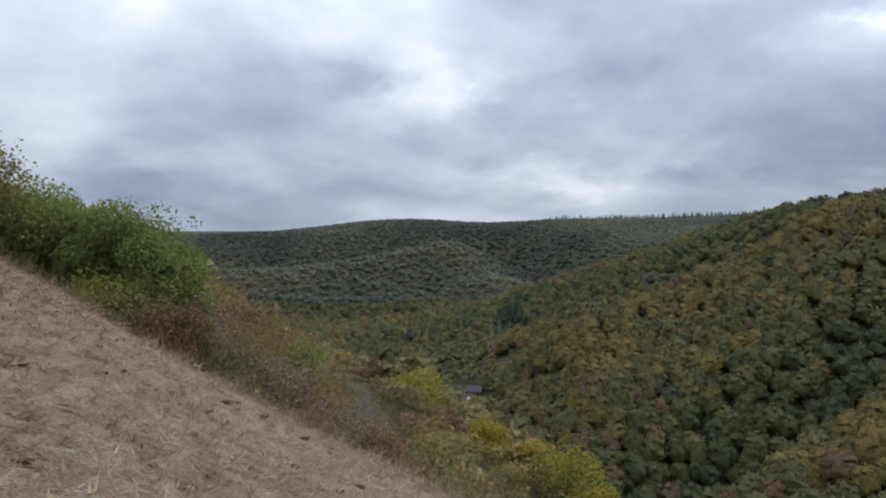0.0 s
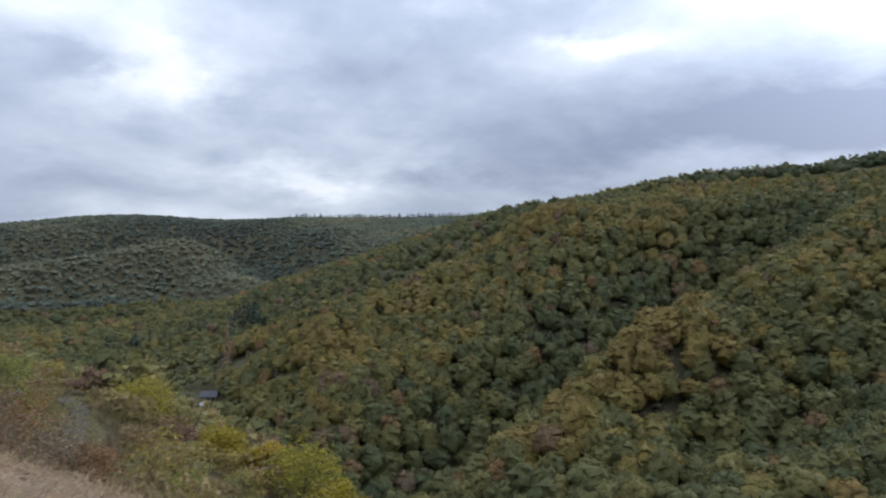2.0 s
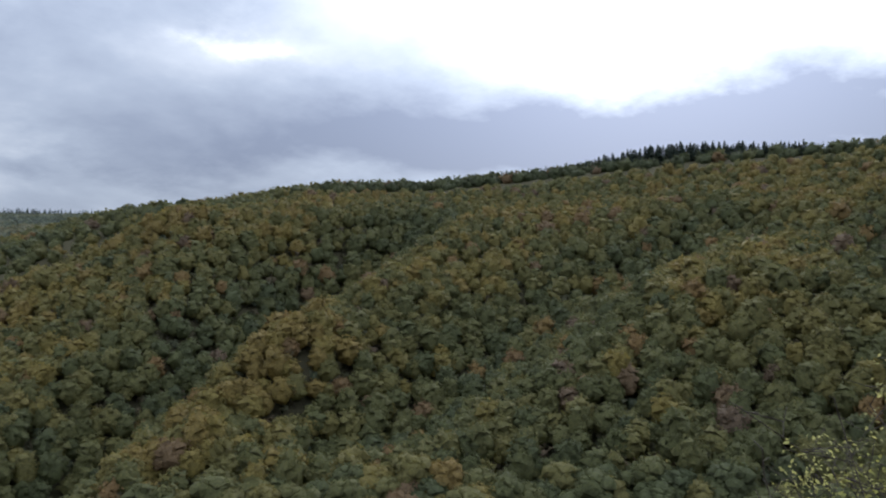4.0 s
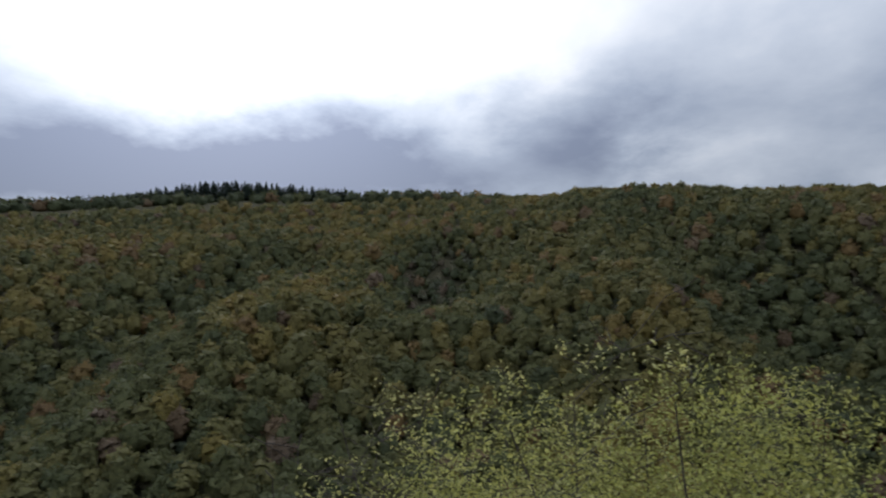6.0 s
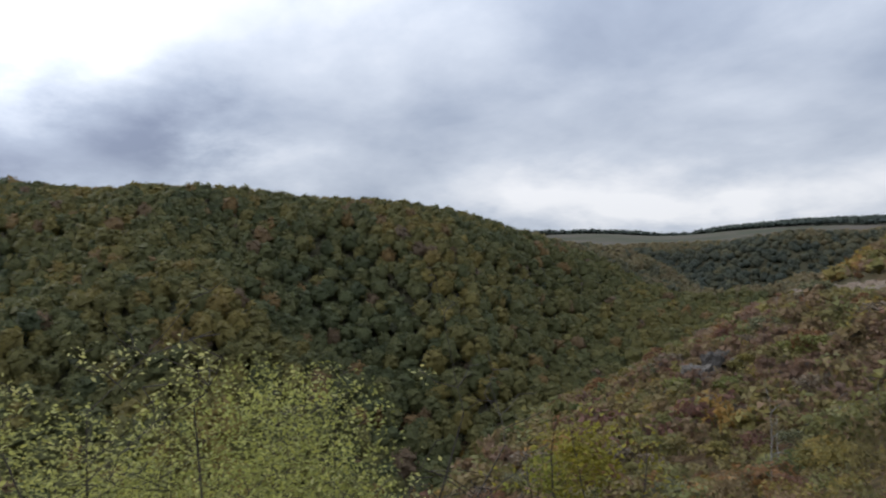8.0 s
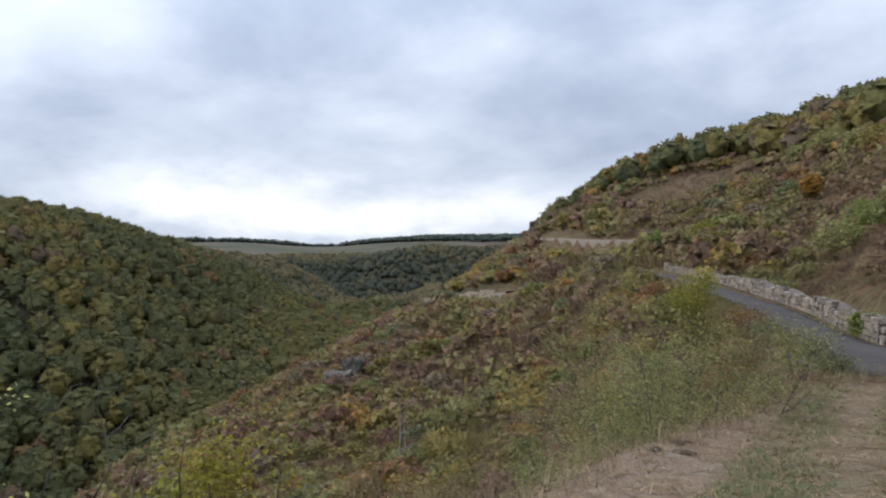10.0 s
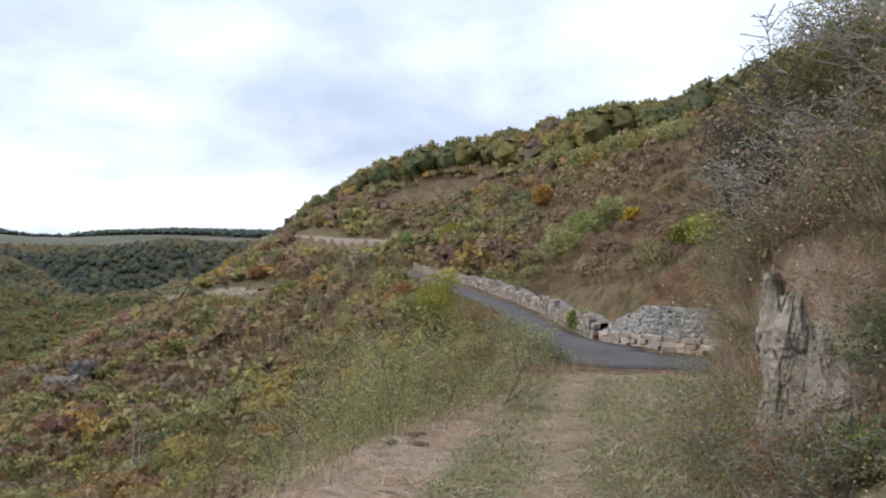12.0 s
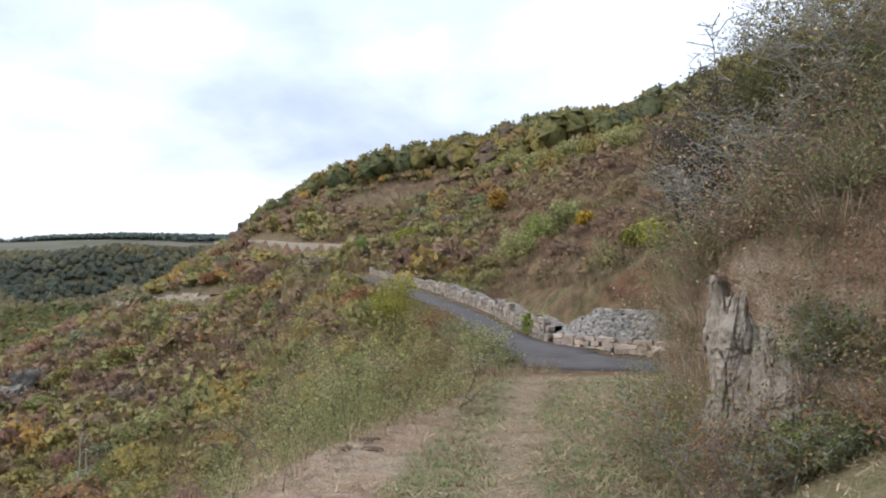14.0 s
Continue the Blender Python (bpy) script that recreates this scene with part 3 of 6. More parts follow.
def ground(x, y):
    """The height of the ground, from the same grid as its mesh."""
    x, y = np.asarray(x, float), np.asarray(y, float)
    az = (np.degrees(np.arctan2(x, y)) + 38) % 360 - 38
    r = np.hypot(x, y)
    fi = np.interp(az, np.r_[AZ, 322], np.arange(len(AZ) + 1))
    fj = np.interp(r, RAD, np.arange(len(RAD)))
    i, j = np.floor(fi).astype(int), np.minimum(np.floor(fj).astype(int), len(RAD) - 2)
    u, v = fi - i, fj - j
    i0, i1 = i % len(AZ), (i + 1) % len(AZ)
    return (HEIGHT[i0, j] * (1 - u) * (1 - v) + HEIGHT[i1, j] * u * (1 - v) + HEIGHT[i0, j + 1] * (1 - u) * v + HEIGHT[i1, j + 1] * u * v)


def mesh_of(name, verts, faces, corners, mat, attrs=()):
    """A mesh from arrays; every face has the same number of corners. attrs: name, type, values per vertex."""
    me = bpy.data.meshes.new(name)
    n, f = len(verts), len(faces)
    me.vertices.add(n)
    me.vertices.foreach_set("co", np.asarray(verts, np.float32).ravel())
    me.loops.add(f * corners)
    me.loops.foreach_set("vertex_index", np.asarray(faces, np.int32).ravel())
    me.polygons.add(f)
    me.polygons.foreach_set("loop_start", np.arange(0, f * corners, corners, dtype=np.int32))
    me.update(calc_edges=True)
    for label, kind, values in attrs:
        at = me.attributes.new(label, kind, "POINT")
        at.data.foreach_set({"FLOAT_COLOR": "color", "FLOAT_VECTOR": "vector"}.get(kind, "value"), np.asarray(values, np.float32).ravel())
    if mat:
        me.materials.append(mat)
    return me


def hill_meadow(az, r):
    """The open brown meadow under the hilltop wood."""
    return np.exp(-(((az - 161.9) / 5.6) ** 2 + ((r - 164) / 20.0) ** 2) ** 2)


def zones(x, y):
    """Cover of the ground: mown straw, green turf, woodland floor, and far fields."""
    r, az = np.hypot(x, y), (np.degrees(np.arctan2(x, y)) + 38) % 360 - 38
    north = (y > -3) & (az < 60)
    edge, _ = along(BROW, az)
    mown = np.where((az < 50) | (az > 300), 1 - step(-0.6, 0.5, r - edge), 0)
    shoulder = np.where((az > 49) & (az < 250), 1 - step(-0.3, 0.6, r - edge), 0) * (1 - step(17, 20, r)) * (1 - 0.75 * step(0.1, 0.5, toe(y) - x) * (y < -3.5))
    lane_x = np.interp(-y, [0, 6, 12, 18, 23], [1.2, 1.45, 2.1, 2.7, 2.9])
    off = x - lane_x
    ruts = np.exp(-((off + 0.4) / 0.48) ** 2) + 0.25 * np.exp(-((off + 1.6) / 0.5) ** 2)
    turf = shoulder * (1 - step(0.55, 1.0, off)) * np.clip(1.2 - 0.85 * ruts, 0, 1) * (1 - step(-2.5, 0.5, y + 0.6 * wander(x, y, 2.2, 27, 2)))
    rnd = step(-0.35, 0.6, wander(x, y, 2.0, 21))
    turf = turf * (0.6 + 0.5 * rnd) * (1 - step(-0.3, 0.1, toe(y) - x))
    turf = np.maximum(turf, mown * 0.75 * step(0.15, 0.5, wander(x, y, 2.6, 23)) * (1 - step(5, 9, r)))
    meadow = hill_meadow(az, r)
    bank = step(-0.1, 0.3, toe(y) - x) * (y < -3.5) * (y > -17) * (x > -9)
    straw = np.maximum.reduce([mown, shoulder, meadow * 0.1, bank * 0.55, 1 - step(2.2, 3.4, r)])
    wood = step(112, 135, r) * np.where((az > 150) & (az < 300), step(225, 260, r), 1) * np.where((az > 116) & (az <= 150), step(118, 165, r), 1)
    field = step(960, 1040, r) * np.where((az > 112) & (az < 300), 1, 0)
    wood = np.maximum(wood, 0.75 * (y > 0) * step(0.5, 2.5, r - edge) * ((az < 60) | (az > 300)))
    return straw, turf, wood * (1 - meadow), field


def build_ground():
    a = np.radians(AZ)[:, None]
    x, y = RAD * np.sin(a), RAD * np.cos(a)
    n, k = x.shape
    verts = np.stack([x, y, HEIGHT], -1).reshape(-1, 3)
    i, j = np.meshgrid(np.arange(n), np.arange(k - 1), indexing="ij")
    i2 = (i + 1) % n
    faces = np.stack([i * k + j, i * k + j + 1, i2 * k + j + 1, i2 * k + j], -1).reshape(-1, 4)
    s, t, w, f = zones(x.ravel(), y.ravel())
    cover = np.stack([s, t, w, np.ones_like(s)], -1)
    me = mesh_of("ground", verts, faces, 4, M_GROUND, [("cover", "FLOAT_COLOR", cover), ("field", "FLOAT", f)])
    me.polygons.foreach_set("use_smooth", np.ones(len(me.polygons), bool))
    ob = tagged(new("ground", me), "steep autumn hillsides with mown straw, heath and woodland floor", "hillside", kind="structure")
    return ob


build_ground()


def build_lane(name, line, half, mat, label):
    side = np.gradient(line[:, :2], axis=0)
    side = np.stack([-side[:, 1], side[:, 0]], -1) / (np.linalg.norm(side, axis=1)[:, None] + 1e-9)
    half = half * (1 + 1.5 * np.exp(-((np.hypot(line[:, 0] - 2.4, line[:, 1] + 23.4)) / 3.2) ** 2)) if name == "road" and half < 0.9 and line[0, 1] < -10 else half + 0 * line[:, 0]
    cols, across = [], np.linspace(-1, 1, 7)
    for k in across:
        wob = 0.12 * wander(line[:, 0], line[:, 1], 3.0, 31 + int(10 * k + 20)) * (abs(k) > 0.9)
        p = line[:, :2] + side * (k * half + wob * np.sign(k))[:, None]
        cols.append(np.c_[p, line[:, 2] + 0.035 + 0.03 * (1 - k * k)])
    top = np.stack(cols, 1)
    n, k = top.shape[:2]
    low = top[:, [0, -1]] - [0, 0, 0.12 if half.min() < 0.95 else 1.5]
    verts = np.r_[top.reshape(-1, 3), low.reshape(-1, 3)]
    faces = [(i * k + j, (i + 1) * k + j, (i + 1) * k + j + 1, i * k + j + 1) for i in range(n - 1) for j in range(k - 1)]
    b = n * k
    for i in range(n - 1):
        faces.append((b + 2 * i, b + 2 * i + 2, (i + 1) * k, i * k))
        faces.append((i * k + k - 1, (i + 1) * k + k - 1, b + 2 * i + 3, b + 2 * i + 1))
    tagged(new(name, mesh_of(name, verts, faces, 4, mat)), label, "road", kind="structure")


build_lane("road", *LANES["lane"], M_ASPHALT, "narrow grey asphalt lane curving along the hillside")
build_lane("road", *LANES["upper"], M_GRAVEL, "pale gravel track high on the slope")
build_lane("road", *LANES["lower"], M_GRAVEL, "pale gravel track along the lower slope")
build_lane("road", *LANES["north"], M_ASPHALT, "narrow grey lane falling between shrubs")


# ---------------------------------------------------------------- plants
def leaf_cloud(rng, lobes, n, size, corners=3, low=-0.35, tilt=0.55, inside=0.85):
    """n small leaf sprays on the outsides of the lobes (rows of x, y, z, radius, flatness)."""
    lobes = np.asarray(lobes, float)
    w = lobes[:, 3] ** 2
    k = rng.choice(len(lobes), n, p=w / w.sum())
    d = rng.normal(size=(n, 3))
    d /= np.linalg.norm(d, axis=1)[:, None]
    d[:, 2] = np.where(d[:, 2] < low, -d[:, 2], d[:, 2])
    c, r = lobes[k, :3], lobes[k, 3]
    pos = c + d * (r * (inside + (1.12 - inside) * rng.rand(n)))[:, None] * np.c_[np.ones(n), np.ones(n), lobes[k, 4]]
    nor = d + rng.normal(size=(n, 3)) * tilt
    nor /= np.linalg.norm(nor, axis=1)[:, None]
    t = np.cross(nor, rng.normal(size=(n, 3)))
    t /= np.linalg.norm(t, axis=1)[:, None]
    b = np.cross(nor, t)
    s = size * (0.6 + 0.8 * rng.rand(n))[:, None]
    if corners == 3:
        v = np.stack([pos + t * s * 0.62, pos - t * s * 0.4 + b * s * 0.5, pos - t * s * 0.4 - b * s * 0.5], 1)
    else:
        v = np.stack([pos + t * s * 0.7, pos + b * s * 0.34, pos - t * s * 0.6, pos - b * s * 0.34], 1)
    puff = d * 0.75 + [0, 0, 0.38] + rng.normal(size=(n, 3)) * 0.22
    puff /= np.linalg.norm(puff, axis=1)[:, None]
    return np.c_[v.reshape(-1, 3), np.repeat(puff, corners, axis=0)]


def solid(kind):
    """Corners of an octahedron or icosahedron as loose triangles on the unit sphere."""
    if kind == 8:
        p = np.array([(1, 0, 0), (-1, 0, 0), (0, 1, 0), (0, -1, 0), (0, 0, 1), (0, 0, -1)], float)
        return np.array([p[i] for a in (0, 1) for b in (2, 3) for c in (4, 5) for i in (a, b, c)])
    g = (1 + 5 ** 0.5) / 2
    p = np.array([(s * a, t * b, 0) for s in (-1, 1) for t in (-1, 1) for a, b in ((1, g),)])
    p = np.concatenate([p, p[:, [2, 0, 1]], p[:, [1, 2, 0]]]) / math.hypot(1, g)
    out = []
    for i in range(12):
        for j in range(i + 1, 12):
            for k in range(j + 1, 12):
                if max(np.linalg.norm(p[i] - p[j]), np.linalg.norm(p[j] - p[k]), np.linalg.norm(p[i] - p[k])) < 1.1:
                    out += [p[i], p[j], p[k]]
    return np.array(out)


def crown(rng, lobes, sprays, size, kind=20, core=0.88, **more):
    """A tree's crown: rounded leafy masses, uneven at the edges, with sprays of leaves standing out of them."""
    parts = []
    base = solid(kind) * core
    for x, y, z, r, flat in lobes:
        q = np.linalg.qr(rng.normal(size=(3, 3)))[0]
        d = base @ q.T
        bump = 0.9 + 0.22 * np.sin(d @ rng.normal(size=3) * 3 + rng.rand() * 6)
        v = d * (r * bump)[:, None] * [1, 1, flat] + [x, y, z]
        n = d * 0.8 + [0, 0, 0.55]
        parts.append(np.c_[v, n / np.linalg.norm(n, axis=1)[:, None]])
    if sprays:
        parts.append(leaf_cloud(rng, lobes, sprays, size, **more))
    return np.concatenate(parts)


def leafy_crown(rng, wide, high, base, boughs, sprays, size, kind=20):
    """A broadleaf crown: an inner mass, several leafy boughs of uneven size over it, and a close skin of leaf sprays."""
    c = np.array([0, 0, base + high * 0.46])
    half = np.array([wide * 0.5, wide * 0.5, high * 0.5])
    inner = solid(20)
    parts = [np.c_[inner * half * 0.80 + c, inner * 0.8 + [0, 0, 0.35]]]
    lobes = [(*c, wide * 0.42, high / wide)]
    for k in range(boughs):
        a = 2 * math.pi * (k * 0.618 + 0.2 * rng.rand())
        e = -0.35 + 1.75 * ((k + rng.rand()) / boughs)
        d = np.array([math.cos(a) * math.cos(e), math.sin(a) * math.cos(e), math.sin(e)])
        r = wide * (0.17 + 0.10 * rng.rand())
        at = c + d * half * (0.60 + 0.14 * rng.rand())
        q = np.linalg.qr(rng.normal(size=(3, 3)))[0]
        b = solid(kind) @ q.T
        swell = 0.84 + 0.12 * np.sin(b @ rng.normal(size=3) * 3)
        parts.append(np.c_[b * (r * swell)[:, None] * [1.05, 1.05, 0.86] + at, b * 0.5 + d * 0.45 + [0, 0, 0.3]])
        lobes.append((*at, r, 0.86))
    parts.append(leaf_cloud(rng, lobes, sprays, size, low=-0.4, tilt=0.8, inside=0.86))
    v = np.concatenate(parts)
    v[:, 3:] /= np.linalg.norm(v[:, 3:], axis=1)[:, None]
    return v


def brush(rng, n, wide, high, blade):
    """A clump of upright twigs and stalks: narrow blades that fan out from the ground."""
    a, rr = rng.rand(n) * 6.283, wide * 0.5 * np.sqrt(rng.rand(n))
    foot = np.stack([rr * np.cos(a), rr * np.sin(a), np.full(n, -0.1)], -1)
    lean = np.stack([np.cos(a), np.sin(a), 0 * a], -1) * (0.25 + 0.5 * rng.rand(n))[:, None] * high * 0.6 + rng.normal(size=(n, 3)) * [0.12 * high, 0.12 * high, 0]
    tip = foot + lean + np.stack([0 * a, 0 * a, high * (0.55 + 0.6 * rng.rand(n)) * (1 - 0.45 * (rr / wide * 2) ** 2)], -1)
    b = rng.rand(n) * 6.283
    s = np.stack([np.cos(b), np.sin(b), 0 * b], -1) * blade
    mid = foot * 0.45 + tip * 0.55
    v = np.stack([mid + s, mid - s, tip, mid - s, mid + s, foot], 1).reshape(-1, 3)
    puff = np.stack([0.7 * np.cos(a), 0.7 * np.sin(a), 0.8 + 0 * a], -1) + rng.normal(size=(n, 3)) * 0.25
    puff /= np.linalg.norm(puff, axis=1)[:, None]
    return np.c_[v, np.repeat(puff, 6, axis=0)]


def dome(rng, n, wide, high, base, small=0.45, large=0.62, flat=0.85):
    """Lobes of a round crown: wide and high in metres, from base upwards."""
    out = [(0, 0, base + high * 0.48, wide * 0.40, high / wide * 1.05)]
    for i in range(n):
        a, e = 2 * math.pi * (i * 0.618 + 0.15 * rng.rand()), rng.rand() ** 0.8
        rr = wide * 0.5 * (0.72 * math.sqrt(1 - 0.75 * e * e))
        s = wide * (small + (large - small) * rng.rand()) * 0.42
        out.append((rr * math.cos(a), rr * math.sin(a), base + high * (0.22 + 0.58 * e), s, flat))
    return out


def scatter(rng, az0, az1, r0, r1, gap, keep=None):
    """Places strewn evenly over a sector of the plan, about gap metres apart."""
    xs = max(abs(r1), 1)
    g = np.arange(-xs, xs, gap)
    px, py = np.meshgrid(g, g)
    px, py = px.ravel() + gap * (rng.rand(px.size) - 0.5) * 0.95, py.ravel() + gap * (rng.rand(py.size) - 0.5) * 0.95
    r, az = np.hypot(px, py), (np.degrees(np.arctan2(px, py)) + 38) % 360 - 38
    ok = (r > r0) & (r < r1) & (az > az0) & (az < az1)
    px, py, r, az = px[ok], py[ok], r[ok], az[ok]
    if keep is not None:
        ok = keep(px, py, r, az)
        px, py = px[ok], py[ok]
    return px, py


def strew(name, label, category, templates, corners, px, py, scale, tint, mat, rng, lift=0.0, squash=None):
    """One joined stand of plants: a template, turned and scaled, on every place."""
    n = len(px)
    pz = ground(px, py) + lift
    a = rng.rand(n) * 2 * math.pi
    pick = rng.randint(len(templates), size=n)
    vs, tints, puffs = [], [], []
    for k, tem in enumerate(templates):
        m = np.where(pick == k)[0]
        if not len(m):
            continue
        c, s = np.cos(a[m])[:, None], np.sin(a[m])[:, None]
        sc = scale[m][:, None]
        sz = sc if squash is None else sc * squash[m][:, None]
        v = np.stack([(tem[:, 0] * c - tem[:, 1] * s) * sc + px[m][:, None], (tem[:, 0] * s + tem[:, 1] * c) * sc + py[m][:, None],
                      tem[:, 2] * sz + pz[m][:, None]], -1)
        vs.append(v.reshape(-1, 3))
        tints.append(np.repeat(tint[m], len(tem)))
        if tem.shape[1] == 6:
            puffs.append(np.stack([tem[:, 3] * c - tem[:, 4] * s, tem[:, 3] * s + tem[:, 4] * c, tem[:, 5] + 0 * c], -1).reshape(-1, 3))
    v, t = np.concatenate(vs), np.concatenate(tints)
    attrs = [("tint", "FLOAT", t)] + ([("puff", "FLOAT_VECTOR", np.concatenate(puffs))] if puffs else [])
    me = mesh_of(name, v, np.arange(len(v)).reshape(-1, corners), corners, mat, attrs)
    return tagged(new(name, me), label, category, kind="stuff")


def tris_of_trunk(high, r):
    """A three-sided tapered stem as loose triangles."""
    b = [(r * math.cos(k * 2.1), r * math.sin(k * 2.1), -0.6) for k in range(3)]
    return np.array([p for k in range(3) for p in (b[k], b[(k + 1) % 3], (0, 0, high))])


def clearing(az, r):
    return np.exp(-(((az - 81.7) / 3.4) ** 2 + ((r - 305) / 38) ** 2) ** 2)


def valley_field(az, r):
    """A brown meadow on the valley floor."""
    return ((az - 3.3) / 2.0) ** 2 + ((r - 378) / 26) ** 2 < 1


def bearing(x, y):
    return (np.degrees(np.arctan2(x, y)) + 38) % 360 - 38, np.hypot(x, y)


# ---- woods: the nearest trees stand singly, the rest are joined
rng = np.random.RandomState(4)
NEAR_T = [leafy_crown(rng, 7.6 + rng.rand(), 8.2 + 1.6 * rng.rand(), 0.8, 13, 480, 0.5) for _ in range(6)]
WOOD_T = [leafy_crown(rng, 7.3 + rng.rand(), 7.6 + 2 * rng.rand(), 0.8, 10, 150, 0.68, 8) for _ in range(8)]
BACK_T = [leafy_crown(rng, 7.2 + rng.rand(), 7.2 + 2 * rng.rand(), 0.6, 6, 62, 0.92, 8) for _ in range(8)]
BEND_T = [leafy_crown(rng, 8.6 + rng.rand(), 7.4 + 2 * rng.rand(), 0.3, 4, 26, 1.5, 8) for _ in range(6)]
MID_T = [crown(rng, dome(rng, 3, 8.6, 7.6, 1.0, 0.6, 0.85), 8, 1.7, 8, inside=0.95) for _ in range(6)]
FAR_T = [crown(rng, dome(rng, 1, 9.4, 6.5, 0.4, 0.7, 0.9), 7, 2.4, 8) for _ in range(5)]
WOOD_START = ([2, 10, 20, 30, 105, 117, 125, 132, 140], [330, 190, 140, 126, 128, 180, 215, 250, 310])
wx, wy = scatter(rng, 2, 140, 124, 432, 4.95, lambda x, y, r, az: (rng.rand(len(x)) > clearing(az, r) * 0.3) & (r > np.interp(az, *WOOD_START)) & ~valley_field(az, r))
az, r = bearing(wx, wy)
order = np.argsort(np.where((az > 8) & (az < 122), r, 9e9))
single, rest = order[:300], order[300:]
wx1, wy1, wx, wy = wx[single], wy[single], wx[rest], wy[rest]


def part(name, me, mat, parent, label=""):
    ob = new(name, me)
    if mat and not me.materials:
        me.materials.append(mat)
    ob.parent = parent
    return tagged(ob, label) if label else ob


def tubes(paths, sides=5):
    """One mesh array out of tapered stems: each a list of (point, radius)."""
    V, Fc, base = [], [], 0
    for p in paths:
        pts, rad = np.array([q[0] for q in p], float), np.array([q[1] for q in p], float)
        t = np.gradient(pts, axis=0)
        t /= np.linalg.norm(t, axis=1)[:, None] + 1e-9
        ref = np.where(np.abs(t[:, 2:3]) > 0.9, [[1.0, 0, 0]], [[0, 0, 1.0]])
        u = np.cross(t, ref)
        u /= np.linalg.norm(u, axis=1)[:, None] + 1e-9
        w = np.cross(t, u)
        k = np.arange(sides) * 2 * math.pi / sides
        ring = pts[:, None] + rad[:, None, None] * (np.cos(k)[None, :, None] * u[:, None] + np.sin(k)[None, :, None] * w[:, None])
        n = len(pts)
        V.append(ring.reshape(-1, 3))
        i, j = np.meshgrid(np.arange(n - 1), np.arange(sides), indexing="ij")
        j2 = (j + 1) % sides
        Fc.append((np.stack([i * sides + j, i * sides + j2, (i + 1) * sides + j2, (i + 1) * sides + j], -1) + base).reshape(-1, 4))
        base += n * sides
    return np.concatenate(V), np.concatenate(Fc)


def branch(rng, start, way, length, radius, bend=0.25, lift=0.0, n=6):
    p, d, out = np.array(start, float), np.array(way, float) / np.linalg.norm(way), []
    for i in range(n):
        out.append((p.copy(), radius * (1 - 0.82 * i / (n - 1))))
        d = d + rng.normal(size=3) * bend * 0.5 + np.array([0, 0, lift])
        d /= np.linalg.norm(d)
        p = p + d * length / (n - 1)
    return out


def grow(rng, stems, high, spread, kids=5, twigs=4, lean=0.45, radius=0.03, lift=0.04, third=0):
    """A bush's woody parts: stems, side branches and twigs; returns the tubes and the twig points with outward ways."""
    paths, tips = [], []
    for s in range(stems):
        a = 2 * math.pi * (s + rng.rand() * 0.7) / stems
        way = (math.cos(a) * lean * (0.4 + rng.rand()), math.sin(a) * lean * (0.4 + rng.rand()), 1.0)
        st = branch(rng, (0.25 * spread * math.cos(a) * 0.4, 0.25 * spread * math.sin(a) * 0.4, -0.15), way, high * (0.8 + 0.3 * rng.rand()), radius * (0.7 + 0.5 * rng.rand()), 0.2, lift, 8)
        paths.append(st)
        for k in range(kids):
            q = st[2 + int(rng.rand() * 5.4)]
            b = rng.rand() * 2 * math.pi
            br = branch(rng, q[0], (math.cos(b) + way[0], math.sin(b) + way[1], 0.35 + 0.7 * rng.rand()), spread * (0.35 + 0.4 * rng.rand()), q[1] * 0.55, 0.3, lift, 5)
            paths.append(br)
            for t in range(twigs):
                q2 = br[1 + int(rng.rand() * 3.9)]
                b = rng.rand() * 2 * math.pi
                tw = branch(rng, q2[0], (math.cos(b), math.sin(b), 0.2 + 0.8 * rng.rand()), spread * (0.14 + 0.2 * rng.rand()), max(q2[1] * 0.5, 0.003), 0.35, lift, 3)
                paths.append(tw)
                tips += [(x[0], tw[-1][0] - tw[0][0]) for x in tw[1:]]
                for _ in range(third):
                    q3 = tw[1 + int(rng.rand() * 1.9)]
                    b = rng.rand() * 2 * math.pi
                    th = branch(rng, q3[0], (math.cos(b), math.sin(b), 0.3 * rng.rand() + 0.1), spread * (0.07 + 0.1 * rng.rand()), max(q3[1] * 0.5, 0.002), 0.35, 0, 2)
                    paths.append(th)
                    tips += [(x[0], th[-1][0] - th[0][0]) for x in th]
    return paths, tips


def leaves_on(rng, tips, per, size, scatter_by, fold=0.25):
    """Pointed, slightly folded leaves (two quads' worth in four triangles) round the twig points."""
    p = np.repeat(np.array([t[0] for t in tips]), per, axis=0)
    n = len(p)
    p = p + rng.normal(size=(n, 3)) * scatter_by
    nor = rng.normal(size=(n, 3)) * 0.7 + [0, 0, 0.7]
    nor /= np.linalg.norm(nor, axis=1)[:, None]
    t = np.cross(nor, rng.normal(size=(n, 3)))
    t /= np.linalg.norm(t, axis=1)[:, None]
    b = np.cross(nor, t)
    s = (size * (0.55 + 0.8 * rng.rand(n)))[:, None]
    tip, foot = p + t * s * 0.6, p - t * s * 0.5
    l, r = p + b * s * 0.3 + nor * s * fold * 0.5, p - b * s * 0.3 + nor * s * fold * 0.5
    v = np.stack([foot, l, tip, foot, tip, r], 1).reshape(-1, 3)
    return v


def tri_mesh(name, v, mat, tint=None):
    attrs = [("tint", "FLOAT", tint)] if tint is not None else []
    if v.shape[1] == 6:
        attrs.append(("puff", "FLOAT_VECTOR", v[:, 3:]))
    return mesh_of(name, v[:, :3], np.arange(len(v)).reshape(-1, 3), 3, mat, attrs)


